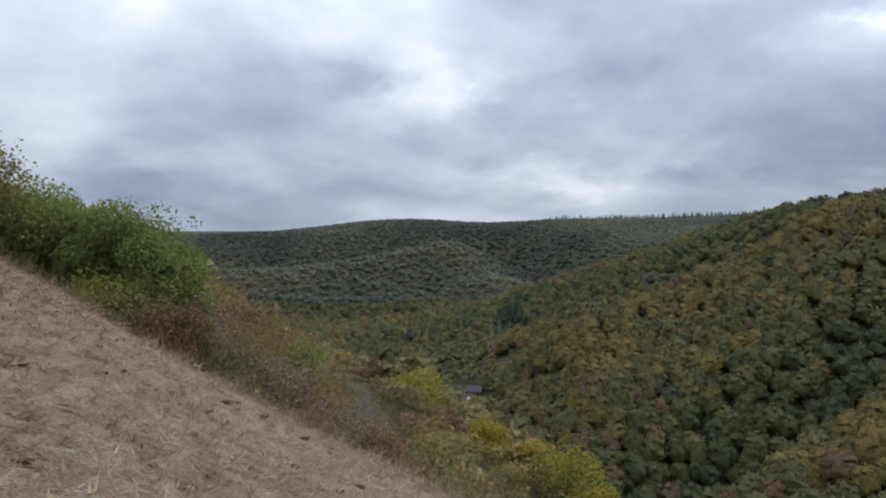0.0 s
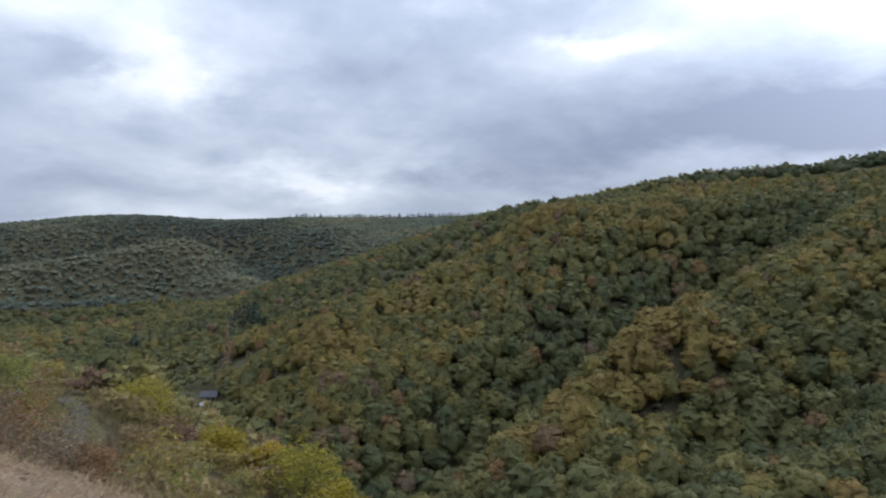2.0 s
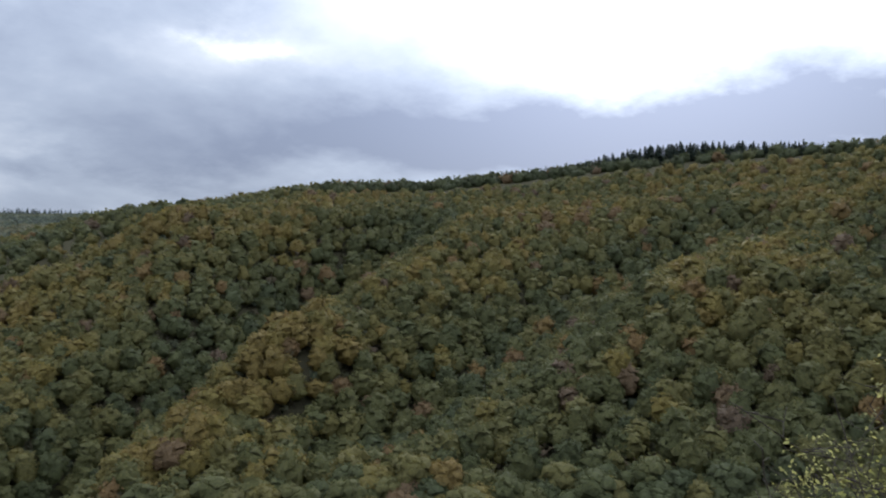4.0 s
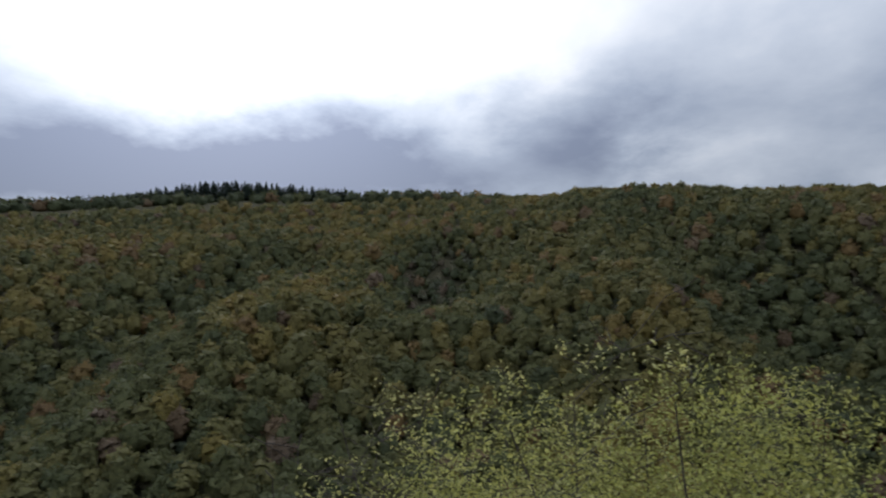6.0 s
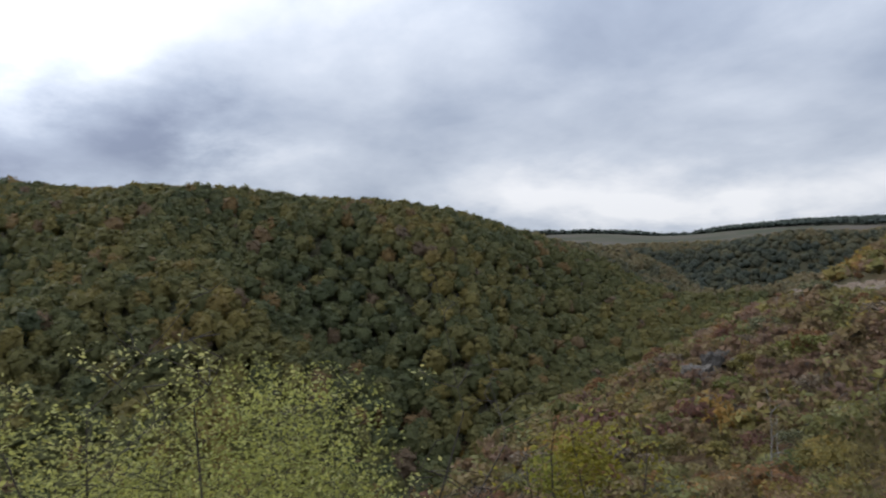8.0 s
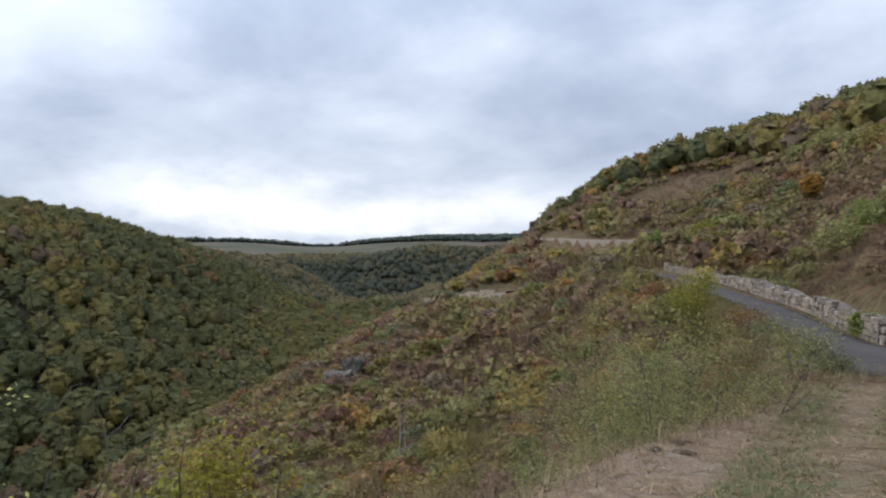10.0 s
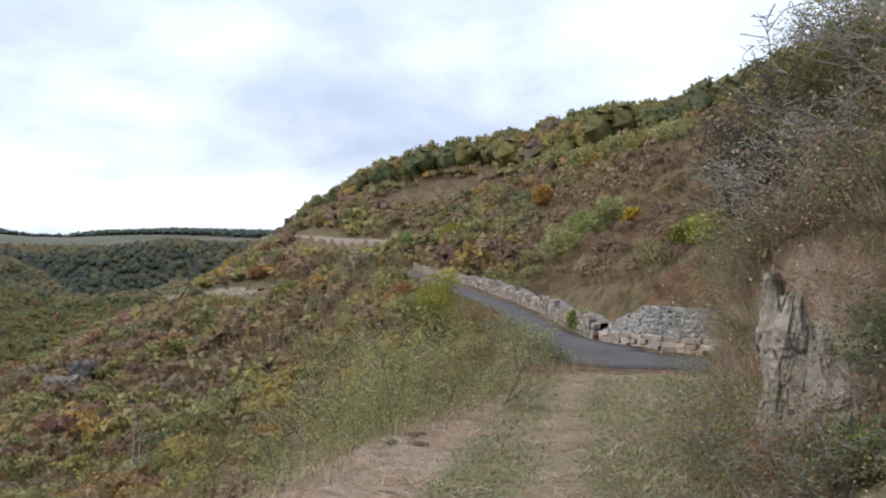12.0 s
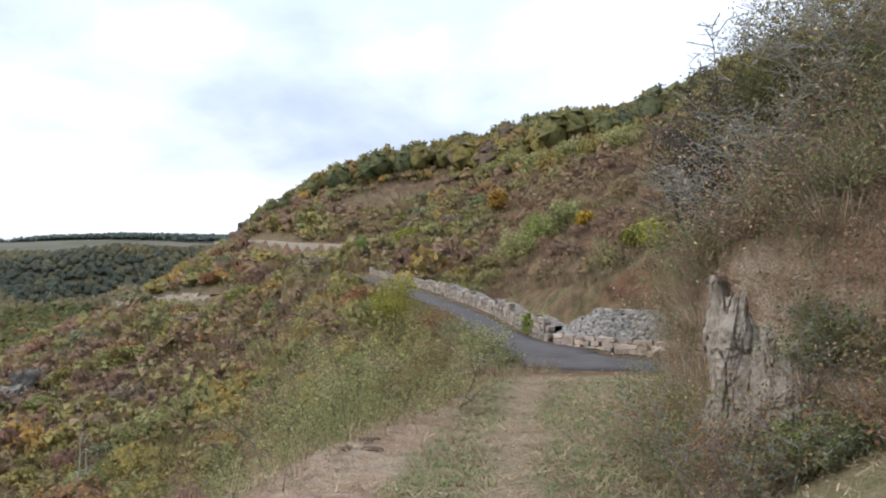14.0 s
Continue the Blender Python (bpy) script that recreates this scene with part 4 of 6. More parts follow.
def weld_leaf_mesh(name, v, mat):
    """Leaves of two triangles that share their midrib."""
    n = len(v) // 6
    q = v.reshape(n, 6, 3)[:, [0, 1, 2, 5]].reshape(-1, 3)
    k = np.arange(n)[:, None] * 4
    f = np.concatenate([k + [0, 1, 2], k + [0, 2, 3]], 1).reshape(-1, 3)
    return mesh_of(name, q, f, 3, mat)


def tree_thing(rng, crown_v, label, mat, high=4.5, r=0.22):
    e = tagged(new("tree"), label, "tree", "broadleaf trees across the valley")
    paths = [[((0, 0, -1.0), r), ((0.1, 0.05, high * 0.5), r * 0.75), ((0, 0.1, high), r * 0.5), ((0, 0, high * 1.5), r * 0.15)]]
    for k in range(4):
        a = k * 1.7
        paths.append(branch(rng, (0, 0.05, high * 0.7), (math.cos(a), math.sin(a), 0.8), 3.0, r * 0.4, n=4))
    part("trunk", mesh_of("trunk", *tubes(paths, 5), 4, M_BARK), None, e)
    part("crown", tri_mesh("crown", crown_v, mat), None, e)
    return e


TREE_LABELS = ["round broadleaf tree still in green leaf", "broadleaf tree with a lobed olive crown", "broadleaf tree with an ochre-yellow autumn crown"]
protos = [tree_thing(rng, v, TREE_LABELS[k // 2], M_TREES[k // 2]) for k, v in enumerate(NEAR_T)]


def wood_tint(x, y, mean):
    """Green in the hollows, ochre on the spurs, in patches of a few trees; valley shade is painted in as darker leaves
    low down.
    """
    az, r = bearing(x, y)
    shape = np.clip(relief(x, y) / 16, -1, 0.75) * step(2, 9, az) * (1 - step(122, 130, az))
    t = mean + 0.28 * shape - 0.4 * clearing(az, r) + 0.08 * (1 - step(150, 270, r)) * (az > 10) + 0.28 * wander(x, y, 46, 301, 3) - 0.16 * step(98, 106, az) * (1 - step(126, 130, az)) * (r < 430) + 0.15 * rng.normal(size=len(x))
    # bearings 46 to 100, lower slope: darker tint paints the deep valley shade
    t = np.where(az > 122, 0.48 + 0.6 * (t - 0.5), t - 0.27 * step(46, 56, az) * (1 - step(92, 100, az)) * (1 - step(230, 290, r))) - 0.4 * ((r > 432) & (az > 38) & (az < 96))
    t = np.clip(t, 0, 0.80)
    return np.where(rng.rand(len(x)) < 0.06, 0.86 + 0.14 * rng.rand(len(x)), t)


tint1 = wood_tint(wx1, wy1, 0.56)
wz1 = ground(wx1, wy1)
for i in range(len(wx1)):
    m = Matrix.Translation((wx1[i], wy1[i], wz1[i])) @ Matrix.Rotation(rng.rand() * 6.28, 4, "Z")
    s = 0.76 + 0.4 * rng.rand()
    if i < len(protos):
        protos[i].matrix_basis = m @ Matrix.Diagonal((s * 1.15, s * 1.15, s, 1))
    else:
        src = protos[2 * int(min(2, tint1[i] * 3)) + i % 2]
        ob = copy_thing(src, m)
        ob.scale = (s * 1.15, s * 1.15, s * (0.9 + 0.25 * rng.rand()))

wt = wood_tint(wx, wy, 0.56)
az, r = bearing(wx, wy)
for sel, tem, label in ((r < 265, WOOD_T, "lower"), (r >= 265, BACK_T, "upper")):
    strew("valley_woods", f"dense autumn broadleaf wood in green, olive and ochre on the {label} slope", "woods", tem, 3, wx[sel], wy[sel], (0.80 + 0.44 * rng.rand(sel.sum())) * (1 - 0.4 * clearing(az[sel], r[sel])) * (1 - 0.22 * step(0.86, 0.97, r[sel] / along(CREST, az[sel])[0])), wt[sel], M_WOODS, rng, squash=0.86 + 0.26 * rng.rand(sel.sum()))
tint = wt
under_t = [crown(rng, dome(rng, 1, 6.0, 6.2, 0.0, 0.6, 0.8), 14, 0.9, 8, inside=0.95) for _ in range(5)]
ux, uy = scatter(rng, 4, 130, 122, 400, 5.0, lambda x, y, r, az: r > np.interp(az, *WOOD_START) - 8)
strew("wood_undergrowth", "low olive and brown undergrowth between the trees", "undergrowth", under_t, 3, ux, uy, 0.55 + 0.5 * rng.rand(len(ux)), np.clip(0.5 + 0.35 * rng.normal(size=len(ux)), 0, 1), M_UNDER, rng)
stem_t = [tris_of_trunk(6, 0.22)]
strew("valley_wood_stems", "grey stems under the wood's crowns", "tree trunks", stem_t, 3, wx, wy, 0.8 + 0.4 * rng.rand(len(wx)), tint, M_BARK, rng)

px, py = scatter(rng, -16, 30, 430, 800, 8.8)
qx, qy = scatter(rng, 30, 122, 432, 512, 7.2, lambda x, y, r, az: (r < np.interp(az, [30, 92, 97, 122], [512, 505, 458, 458])) & (r > np.interp(az, [30, 34, 92, 97], [432, 462, 462, 432])))
sx, sy = scatter(rng, 122, 156, 430, 1000, 8.4, lambda x, y, r, az: r < np.interp(az, [122, 128, 136, 145, 156], [1000, 900, 930, 960, 1000]) + 60 * wander(x, y, 90, 43, 2))
# tint follows the relief: lit spurs and shaded hollows painted into the leaves
strew("ridge_woods", "broadleaf woods on the far side of the valley bend, haze painted into the leaves", "woods", BEND_T, 3, sx, sy, 0.7 + 0.55 * rng.rand(len(sx)), np.clip(0.66 + 0.012 * far_relief(sx, sy) + 0.8 * wander(sx, sy, 90, 321, 3) + 0.18 * rng.normal(size=len(sx)), 0, 0.85), M_HAZY_RIDGE, rng, lift=-1.0)
px, py = np.r_[px, qx], np.r_[py, qy]
tint = wood_tint(px, py, 0.42)
strew("ridge_woods", "broadleaf woods along the ridges in muted autumn green", "woods", BEND_T, 3, px, py, 0.75 + 0.5 * rng.rand(len(px)), tint, M_WOODS, rng, lift=-2.6)
vx, vy = scatter(rng, -30, 12, 105, 432, 7.4, lambda x, y, r, az: (r > np.interp(az, [-30, -12, 0, 12], [150, 140, 112, 105])) & ~((az > 2) & (r > np.interp(az, *WOOD_START))) & (np.hypot(az + 0.2, (r - 330) / 12) > 2.4) & ~valley_field(az, r))
near_floor = np.hypot(vx, vy) < 270
for sel, tem, label in ((near_floor, WOOD_T, "nearer"), (~near_floor, MID_T, "farther")):
    strew("valley_floor_woods", f"dark mixed wood along the {label} valley floor", "woods", tem, 3, vx[sel], vy[sel], 0.6 + 0.5 * rng.rand(sel.sum()), wood_tint(vx[sel], vy[sel], 0.36), M_WOODS, rng)
ox, oy = scatter(rng, 151, 203, 135, 312, 4.7, lambda x, y, r, az: r > np.interp(az, [150, 156, 160, 164, 167, 170, 174, 178, 203], [190, 192, 188, 184, 178, 152, 138, 114, 104]))
strew("hilltop_woods", "low oak wood along the hilltop in green and rust", "woods", BACK_T, 3, ox, oy, (0.62 + 0.44 * rng.rand(len(ox))) * np.interp(bearing(ox, oy)[0], [151, 156, 160], [0.6, 0.75, 1.0]), np.clip(0.54 + 0.6 * wander(ox, oy, 22, 331, 2) + 0.14 * rng.normal(size=len(ox)), 0, 1), M_WOODS, rng)
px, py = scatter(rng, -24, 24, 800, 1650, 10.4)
# the far folds' light and shade are painted: paler leaves on spurs, darker in hollows
strew("far_woods", "distant wooded hills in dull green, greyed for painted haze", "woods", FAR_T, 3, px, py, 1.0 + 0.5 * rng.rand(len(px)), np.clip(0.42 - 0.3 * (1 - step(800, 1000, np.hypot(px, py))) + 0.010 * far_relief(px, py) + 0.4 * wander(px, py, 380, 9, 3) + 0.5 * wander(px, py, 110, 311, 3) + 0.1 * rng.normal(size=len(px)), 0, 1), M_HAZY_FAR, rng)
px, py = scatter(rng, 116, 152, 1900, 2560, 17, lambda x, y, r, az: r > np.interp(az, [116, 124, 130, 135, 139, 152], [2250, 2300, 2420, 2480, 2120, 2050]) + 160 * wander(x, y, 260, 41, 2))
strew("horizon_woods", "dark strip of woodland on the far plateau", "woods", FAR_T, 3, px, py, 2.3 + 0.9 * rng.rand(len(px)), rng.rand(len(px)) * 0.25, M_HAZY_FAR, rng)


def conifer_template(rng, high, wide, n):
    h = rng.rand(n) ** 0.8
    a = rng.rand(n) * 6.283
    r = wide * 0.5 * (1 - h) ** 0.75 * (0.75 + 0.4 * rng.rand(n))
    p = np.stack([r * np.cos(a), r * np.sin(a), 0.8 + h * (high - 0.8)], -1)
    out = np.stack([np.cos(a), np.sin(a), -0.35 + 0 * a], -1)
    t = np.stack([-np.sin(a), np.cos(a), 0 * a], -1)
    s = (0.5 + 1.1 * (1 - h))[:, None]
    return np.stack([p + out * s, p - out * s * 0.6 + t * s * 0.5 + [0, 0, 0.25], p - out * s * 0.6 - t * s * 0.5 + [0, 0, 0.25]], 1).reshape(-1, 3)


def conifers():
    rng = np.random.RandomState(12)
    protos = []
    for k in range(3):
        e = tagged(new("spruce"), "dark green spruce on the ridge", "conifer", "spruces on the ridge")
        part("trunk", mesh_of("trunk", *tubes([[((0, 0, -1), 0.25), ((0, 0, 7), 0.16), ((0, 0, 14.5), 0.03)]], 5), 4, M_BARK), None, e)
        v = conifer_template(rng, 15, 7.0, 320)
        part("crown", tri_mesh("crown", v, M_CONIFER, np.full(len(v), rng.rand())), None, e)
        protos.append(e)
    x, y = scatter(rng, 58.5, 76, 478, 500, 4.6, lambda x, y, r, az: (np.abs(az - 66.8) < 8.4))
    az, r = bearing(x, y)
    z = ground(x, y)
    for i in range(len(x)):
        s = (0.62 + 0.28 * rng.rand()) * float(np.interp(az[i], [58, 61, 64, 68, 72, 76], [0.7, 0.85, 1.05, 1.0, 0.85, 0.7]))
        m = Matrix.Translation((x[i], y[i], z[i])) @ Matrix.Rotation(rng.rand() * 6.28, 4, "Z")
        ob = protos[i] if i < 3 else copy_thing(protos[i % 3], m)
        ob.matrix_basis = m
        ob.scale = (s, s, s)
    t = [conifer_template(rng, 13, 6.6, 110) for _ in range(3)]
    x, y = scatter(rng, -9, 5, 300, 520, 8.5, lambda x, y, r, az: (wander(x, y, 60, 71, 2) > 0.12))
    x2, y2 = scatter(rng, 50, 92, 474, 496, 5.5)
    x3, y3 = scatter(rng, 7, 23, 1590, 1640, 10, lambda x, y, r, az: rng.rand(len(x)) < np.interp(az, [7, 9, 12, 20, 23], [0.2, 0.5, 0.9, 0.85, 0.3]))
    x, y = np.r_[x, x2, x3], np.r_[y, y2, y3]
    strew("dark_conifers", "dark conifers among the valley woods", "conifers", t, 3, x, y, np.r_[0.7 + 0.5 * rng.rand(len(x) - len(x2) - len(x3)), 0.42 + 0.22 * rng.rand(len(x2)), 0.95 + 0.45 * rng.rand(len(x3))], rng.rand(len(x)), M_CONIFER, rng)


conifers()

# ---- scrub on the near hillsides
LANE_CLEAR = {"lane": 2.9, "upper": 3.2, "lower": 3.8, "north": 0.95}


def off_lanes(x, y):
    return np.all([beside(x, y, LANES[k][0])[0] > c for k, c in LANE_CLEAR.items()], axis=0)


def scrub_ok(x, y, r, az):
    south = (az > 60) & (r > np.interp(az, [112, 120, 150, 158, 163, 168, 172, 176, 180, 184, 204], [20, 18, 11, 15, 20, 27, 30, 29, 28, 27, 24]))
    north = (az < 60) & (r > along(BROW, az)[0] + 1.6)
    s, t, w, f = zones(x, y)
    return (south | north) & off_lanes(x, y) & (hill_meadow(az, r) < 0.4 + 0.4 * rng.rand(len(x))) & ((s < 0.35) | (rng.rand(len(x)) < 0.06))


def heathy(x, y):
    """Low brown growth with few bushes, on the slope over the lane."""
    az, r = bearing(x, y)
    return step(166, 172, az) * (1 - step(80, 120, r)) * step(24, 30, r)


SHRUB_N = [leaf_cloud(rng, dome(rng, 6, 2.4, 1.8, 0.05, 0.5, 0.8), 480, 0.14, low=-0.6, tilt=0.7, inside=0.55) for _ in range(6)]
SHRUB_M = [leaf_cloud(rng, dome(rng, 5, 2.2, 1.9, 0.05, 0.5, 0.8), 260, 0.18, low=-0.6, tilt=0.7, inside=0.55) for _ in range(6)] + [brush(rng, 110, 1.8, 1.4, 0.016) for _ in range(3)]
SHRUB_F = [leaf_cloud(rng, dome(rng, 4, 2.5, 2.2, 0.0, 0.5, 0.8), 74, 0.38, low=-0.6, tilt=0.7, inside=0.6) for _ in range(6)] + [brush(rng, 30, 2.6, 1.9, 0.06) for _ in range(4)]
SHRUB_X = [crown(rng, dome(rng, 1, 2.6, 2.2, 0.0, 0.6, 0.8), 18, 0.6, 8, tilt=0.5, inside=0.9) for _ in range(4)] + [brush(rng, 10, 3.2, 1.8, 0.18) for _ in range(3)]
px, py = scatter(rng, 110, 204, 11, 235, 1.8, scrub_ok)
qx, qy = scatter(rng, -36, 16, 12, 112, 2.0, scrub_ok)
px, py = np.r_[px, qx], np.r_[py, qy]
keep = rng.rand(len(px)) > 0.1 * heathy(px, py)
px, py = px[keep], py[keep]
az, r = bearing(px, py)
near = np.argsort(r)[:230]
far = np.setdiff1d(np.arange(len(px)), near)
zz = ground(px, py)
shrubs = []
for k, v in enumerate(SHRUB_N + SHRUB_N[:3]):
    e = tagged(new("shrub"), "scraggy autumn shrub in brown and olive leaf" if k < 6 else "scraggy shrub in dull olive leaf", "shrub", "shrubs on the near slope")
    paths, _ = grow(rng, 4, 1.7, 1.2, 1, 1, 0.6, 0.018)
    part("stem", mesh_of("stem", *tubes(paths, 3), 4, M_BARK), None, e)
    part("foliage", tri_mesh("foliage", v, M_SHRUB if k < 6 else M_OLIVE_SHRUB), None, e)
    shrubs.append(e)
for n, i in enumerate(near):
    s = (0.38 + 0.5 * rng.rand()) * float(np.interp(r[i], [12, 30, 60], [0.75, 1.0, 1.1]))
    m = Matrix.Translation((px[i], py[i], zz[i])) @ Matrix.Rotation(rng.rand() * 6.28, 4, "Z")
    ob = shrubs[n] if n < len(shrubs) else copy_thing(shrubs[n % 6 if py[i] < 0 else 6 + n % 3], m)
    ob.matrix_basis = m
    ob.scale = (s, s, s * (0.8 + 0.5 * rng.rand()))
for sel, tem, label in ((far[r[far] < 62], SHRUB_M, "lower"), (far[(r[far] >= 62) & (r[far] < 130)], SHRUB_F, "middle"), (far[r[far] >= 130], SHRUB_X, "upper")):
    n = len(sel)
    hv = heathy(px[sel], py[sel])
    sc = (0.55 + 0.85 * rng.rand(n) ** 1.6) * (1 - 0.35 * hv) * np.where(r[sel] > 62, 1.3, 1.0)
    strew("hillside_scrub", f"autumn scrub of brown, olive and ochre bushes on the {label} slope", "scrub", tem, 3, px[sel], py[sel], sc, np.clip((0.50 + 0.2 * (py[sel] > 0) + 0.62 * wander(px[sel], py[sel], 13, 81, 3) + 0.18 * rng.normal(size=n) + 0.45 * (rng.rand(n) < 0.1) - 0.3 * (rng.rand(n) < 0.15)), 0, np.where(py[sel] > 0, 0.82, 1.0)) * (1 - 0.45 * hv), M_SCRUB, rng, squash=0.6 + 0.5 * rng.rand(n))

hx, hy = scatter(rng, 168, 192, 26, 62, 0.85, lambda x, y, r, az: off_lanes(x, y) & (r > np.interp(az, [168, 176, 180, 186, 192], [34, 29.2, 28.3, 27, 26])))
gx, gy = scatter(rng, 154, 169, 140, 188, 1.5, lambda x, y, r, az: hill_meadow(az, r) > 0.4)
hx, hy = np.r_[hx, gx], np.r_[hy, gy]
HEATH_T = [brush(rng, 34, 1.0, 0.6, 0.014) for _ in range(5)]
strew("heath_tufts", "withered brown heath and grass tufts on the slope above the wall", "heath", HEATH_T, 3, hx, hy, (0.6 + 0.7 * rng.rand(len(hx))) * np.where(np.hypot(hx, hy) > 100, 1.8, 1.0), np.clip(0.22 + 0.3 * wander(hx, hy, 7, 341, 2) + 0.1 * rng.normal(size=len(hx)), 0, 0.6), M_SCRUB, rng)


def verge():
    """Rough grass and low growth along the valley side of the lane, up to its edge."""
    line = LANES["lane"][0]
    side = np.gradient(line[:, :2], axis=0)
    side = np.stack([-side[:, 1], side[:, 0]], -1) / (np.linalg.norm(side, axis=1)[:, None] + 1e-9)
    az, r = bearing(line[:, 0], line[:, 1])
    seg = np.where((az < 171.5) & (r > 27))[0]
    k = rng.choice(seg, 1500)
    t = rng.rand(1500)
    nxt = np.minimum(k + 1, len(line) - 1)
    mid = line[k, :2] * (1 - t)[:, None] + line[nxt, :2] * t[:, None]
    out = side[k] * np.where((side[k] * [1.0, 0.25]).sum(1) > 0, 1, -1)[:, None]
    p = mid + out * (1.25 + 2.4 * rng.rand(1500) ** 1.2)[:, None]
    x, y = p[:, 0], p[:, 1]
    strew("verge_growth", "rough grass and olive-brown growth on the verge below the lane", "rough grass", HEATH_T, 3, x, y, 0.4 + 0.5 * rng.rand(len(x)), np.clip(0.5 + 0.5 * wander(x, y, 6, 391, 2) + 0.12 * rng.normal(size=len(x)), 0.1, 0.85), M_SCRUB, rng)


verge()


# ---------------------------------------------------------------- bushes by the path
def stand(az, d, turn):
    """A place by bearing and distance from the camera when it is turned to that bearing."""
    x, y, _ = polar(az, d)
    return x + REACH * math.sin(radians(turn)), y + REACH * math.cos(radians(turn))


def bush(name, label, category, at, high, spread, stems, kids, twigs, per, size, mat, seed, lean=0.45, radius=0.03, scatter_by=0.05, third=0, fill=0, wide=0.0, full=0.0, bark_mat=None, push=(0, 0, 0), base=0.0, thin=1.0, least=0.0, top=None, tall=0.9, inner=None):
    """A bush with woody framework and single leaves; fill leaves make up a denser body of the given width and height."""
    rng = np.random.RandomState(seed)
    x, y = stand(*at)
    e = tagged(new(name), label, category)
    e.location = (x, y, float(ground(x, y)))
    if top is not None:
        full = max(EYE + top - e.location.z, 0.3)
        high = full * tall
    if at[1] > 25:
        kids, twigs, third = min(kids, 3), min(twigs, 2), 0
    paths, tips = grow(rng, stems, high, spread, kids, twigs, lean, radius, third=third)
    if any(push):
        def pushed(q):
            q = np.array(q, float)
            return q + np.array(push) * max(q[2], 0) ** 1.3
        paths = [[(pushed(q), r) for q, r in p] for p in paths]
        tips = [(pushed(q), w) for q, w in tips]
    if least:
        paths = [[(q, max(r, least)) for q, r in p] for p in paths]
    if inner:
        tips = [t for t in tips if math.hypot(t[0][0], t[0][1]) < 0.56 * wide and t[0][2] < full + 0.1]
    if thin < 1:
        tips = [t for t in tips if rng.rand() < thin]
    part("stem", mesh_of("stem", *tubes(paths, 3), 4, bark_mat or M_BARK), None, e)
    lv = [leaves_on(rng, tips, per, size, scatter_by)] if per else []
    if fill:
        lobes = np.array(dome(rng, 9, wide, full, base, 0.5, 0.8))
        k = rng.choice(len(lobes), fill, p=lobes[:, 3] ** 2 / (lobes[:, 3] ** 2).sum())
        d = rng.normal(size=(fill, 3))
        d /= np.linalg.norm(d, axis=1)[:, None]
        pos = lobes[k, :3] + d * (lobes[k, 3] * rng.rand(fill) ** 0.35 * 1.1)[:, None] * np.c_[np.ones(fill), np.ones(fill), lobes[k, 4]]
        pos = pos[pos[:, 2] > 0.05]
        body = leaves_on(rng, [(p, None) for p in pos], 1, size, 0.02)
        # the body takes the darker leaf colour that paints shade within the bush
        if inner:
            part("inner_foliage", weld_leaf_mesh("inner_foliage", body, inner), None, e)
        else:
            lv.append(body)
    if lv:
        part("foliage", weld_leaf_mesh("foliage", np.concatenate(lv), mat), None, e)
    return e


# the yellow-green bush below the path edge
HAZEL = "large yellow-green bush with thin bare twigs below the path"
bush("hazel_bush", HAZEL, "bush", (91, 6.0, 92), 3.3, 1.45, 11, 7, 5, 4, 0.038, M_HAZEL, 5, 0.5, 0.026, 0.045, 1, 26000, 3.2, 3.35, top=-0.46, inner=M_HAZEL_SHADED, least=0.0034)
bush("hazel_bush", HAZEL, "bush", (101.5, 5.8, 92), 3.55, 1.35, 11, 7, 5, 4, 0.038, M_HAZEL, 6, 0.4, 0.026, 0.045, 1, 23000, 2.7, 3.6, top=-0.1, inner=M_HAZEL_SHADED, least=0.0034)
bush("hazel_bush", HAZEL, "bush", (81, 6.2, 92), 2.6, 1.3, 8, 6, 5, 3, 0.038, M_HAZEL, 7, 0.5, 0.024, 0.045, 1, 14000, 2.3, 2.5, top=-1.25, inner=M_HAZEL_SHADED, least=0.0034)
bush("hazel_bush", "thin bare twigs with a few last leaves", "bush", (84, 5.7, 92), 3.0, 1.4, 7, 4, 3, 1, 0.042, M_HAZEL, 77, 0.6, 0.02, 0.03, 1, top=-1.0, tall=1.0, thin=0.08, least=0.0045)
bush("maple_sapling", "young maple with bright yellow-green leaves", "sapling", (126.8, 12.5, 127), 4.0, 1.2, 5, 7, 5, 2, 0.10, M_LIME, 8, 0.2, 0.03, 0.09, 0, 1300, 1.3, 3, top=-1.65)
bush("maple_sapling", "young maple with bright yellow-green leaves", "sapling", (124.2, 13, 127), 3.0, 1.0, 5, 6, 5, 2, 0.10, M_LIME, 18, 0.25, 0.03, 0.09, 0, 800, 1.2, 3, top=-2.3)
# pale green willows at the edge of the path
WILLOW = "pale green feathery bush at the path's edge"
bush("willow_bush", WILLOW, "bush", (161.6, 14.2, 166), 3.2, 1.6, 13, 7, 5, 4, 0.045, M_WILLOW, 9, 0.5, 0.022, 0.08, 1, 6500, 2.9, 2.6, top=-0.05)
bush("willow_bush", WILLOW, "bush", (157.4, 12.6, 166), 2.7, 1.4, 11, 6, 5, 4, 0.045, M_WILLOW, 10, 0.5, 0.02, 0.08, 1, 5600, 2.5, 2.2, top=-0.45)
bush("willow_bush", WILLOW, "bush", (153.4, 10.8, 166), 1.6, 1.1, 9, 5, 4, 4, 0.042, M_WILLOW, 19, 0.5, 0.018, 0.07, 1, 2800, 1.9, 1.4, top=-1.5)
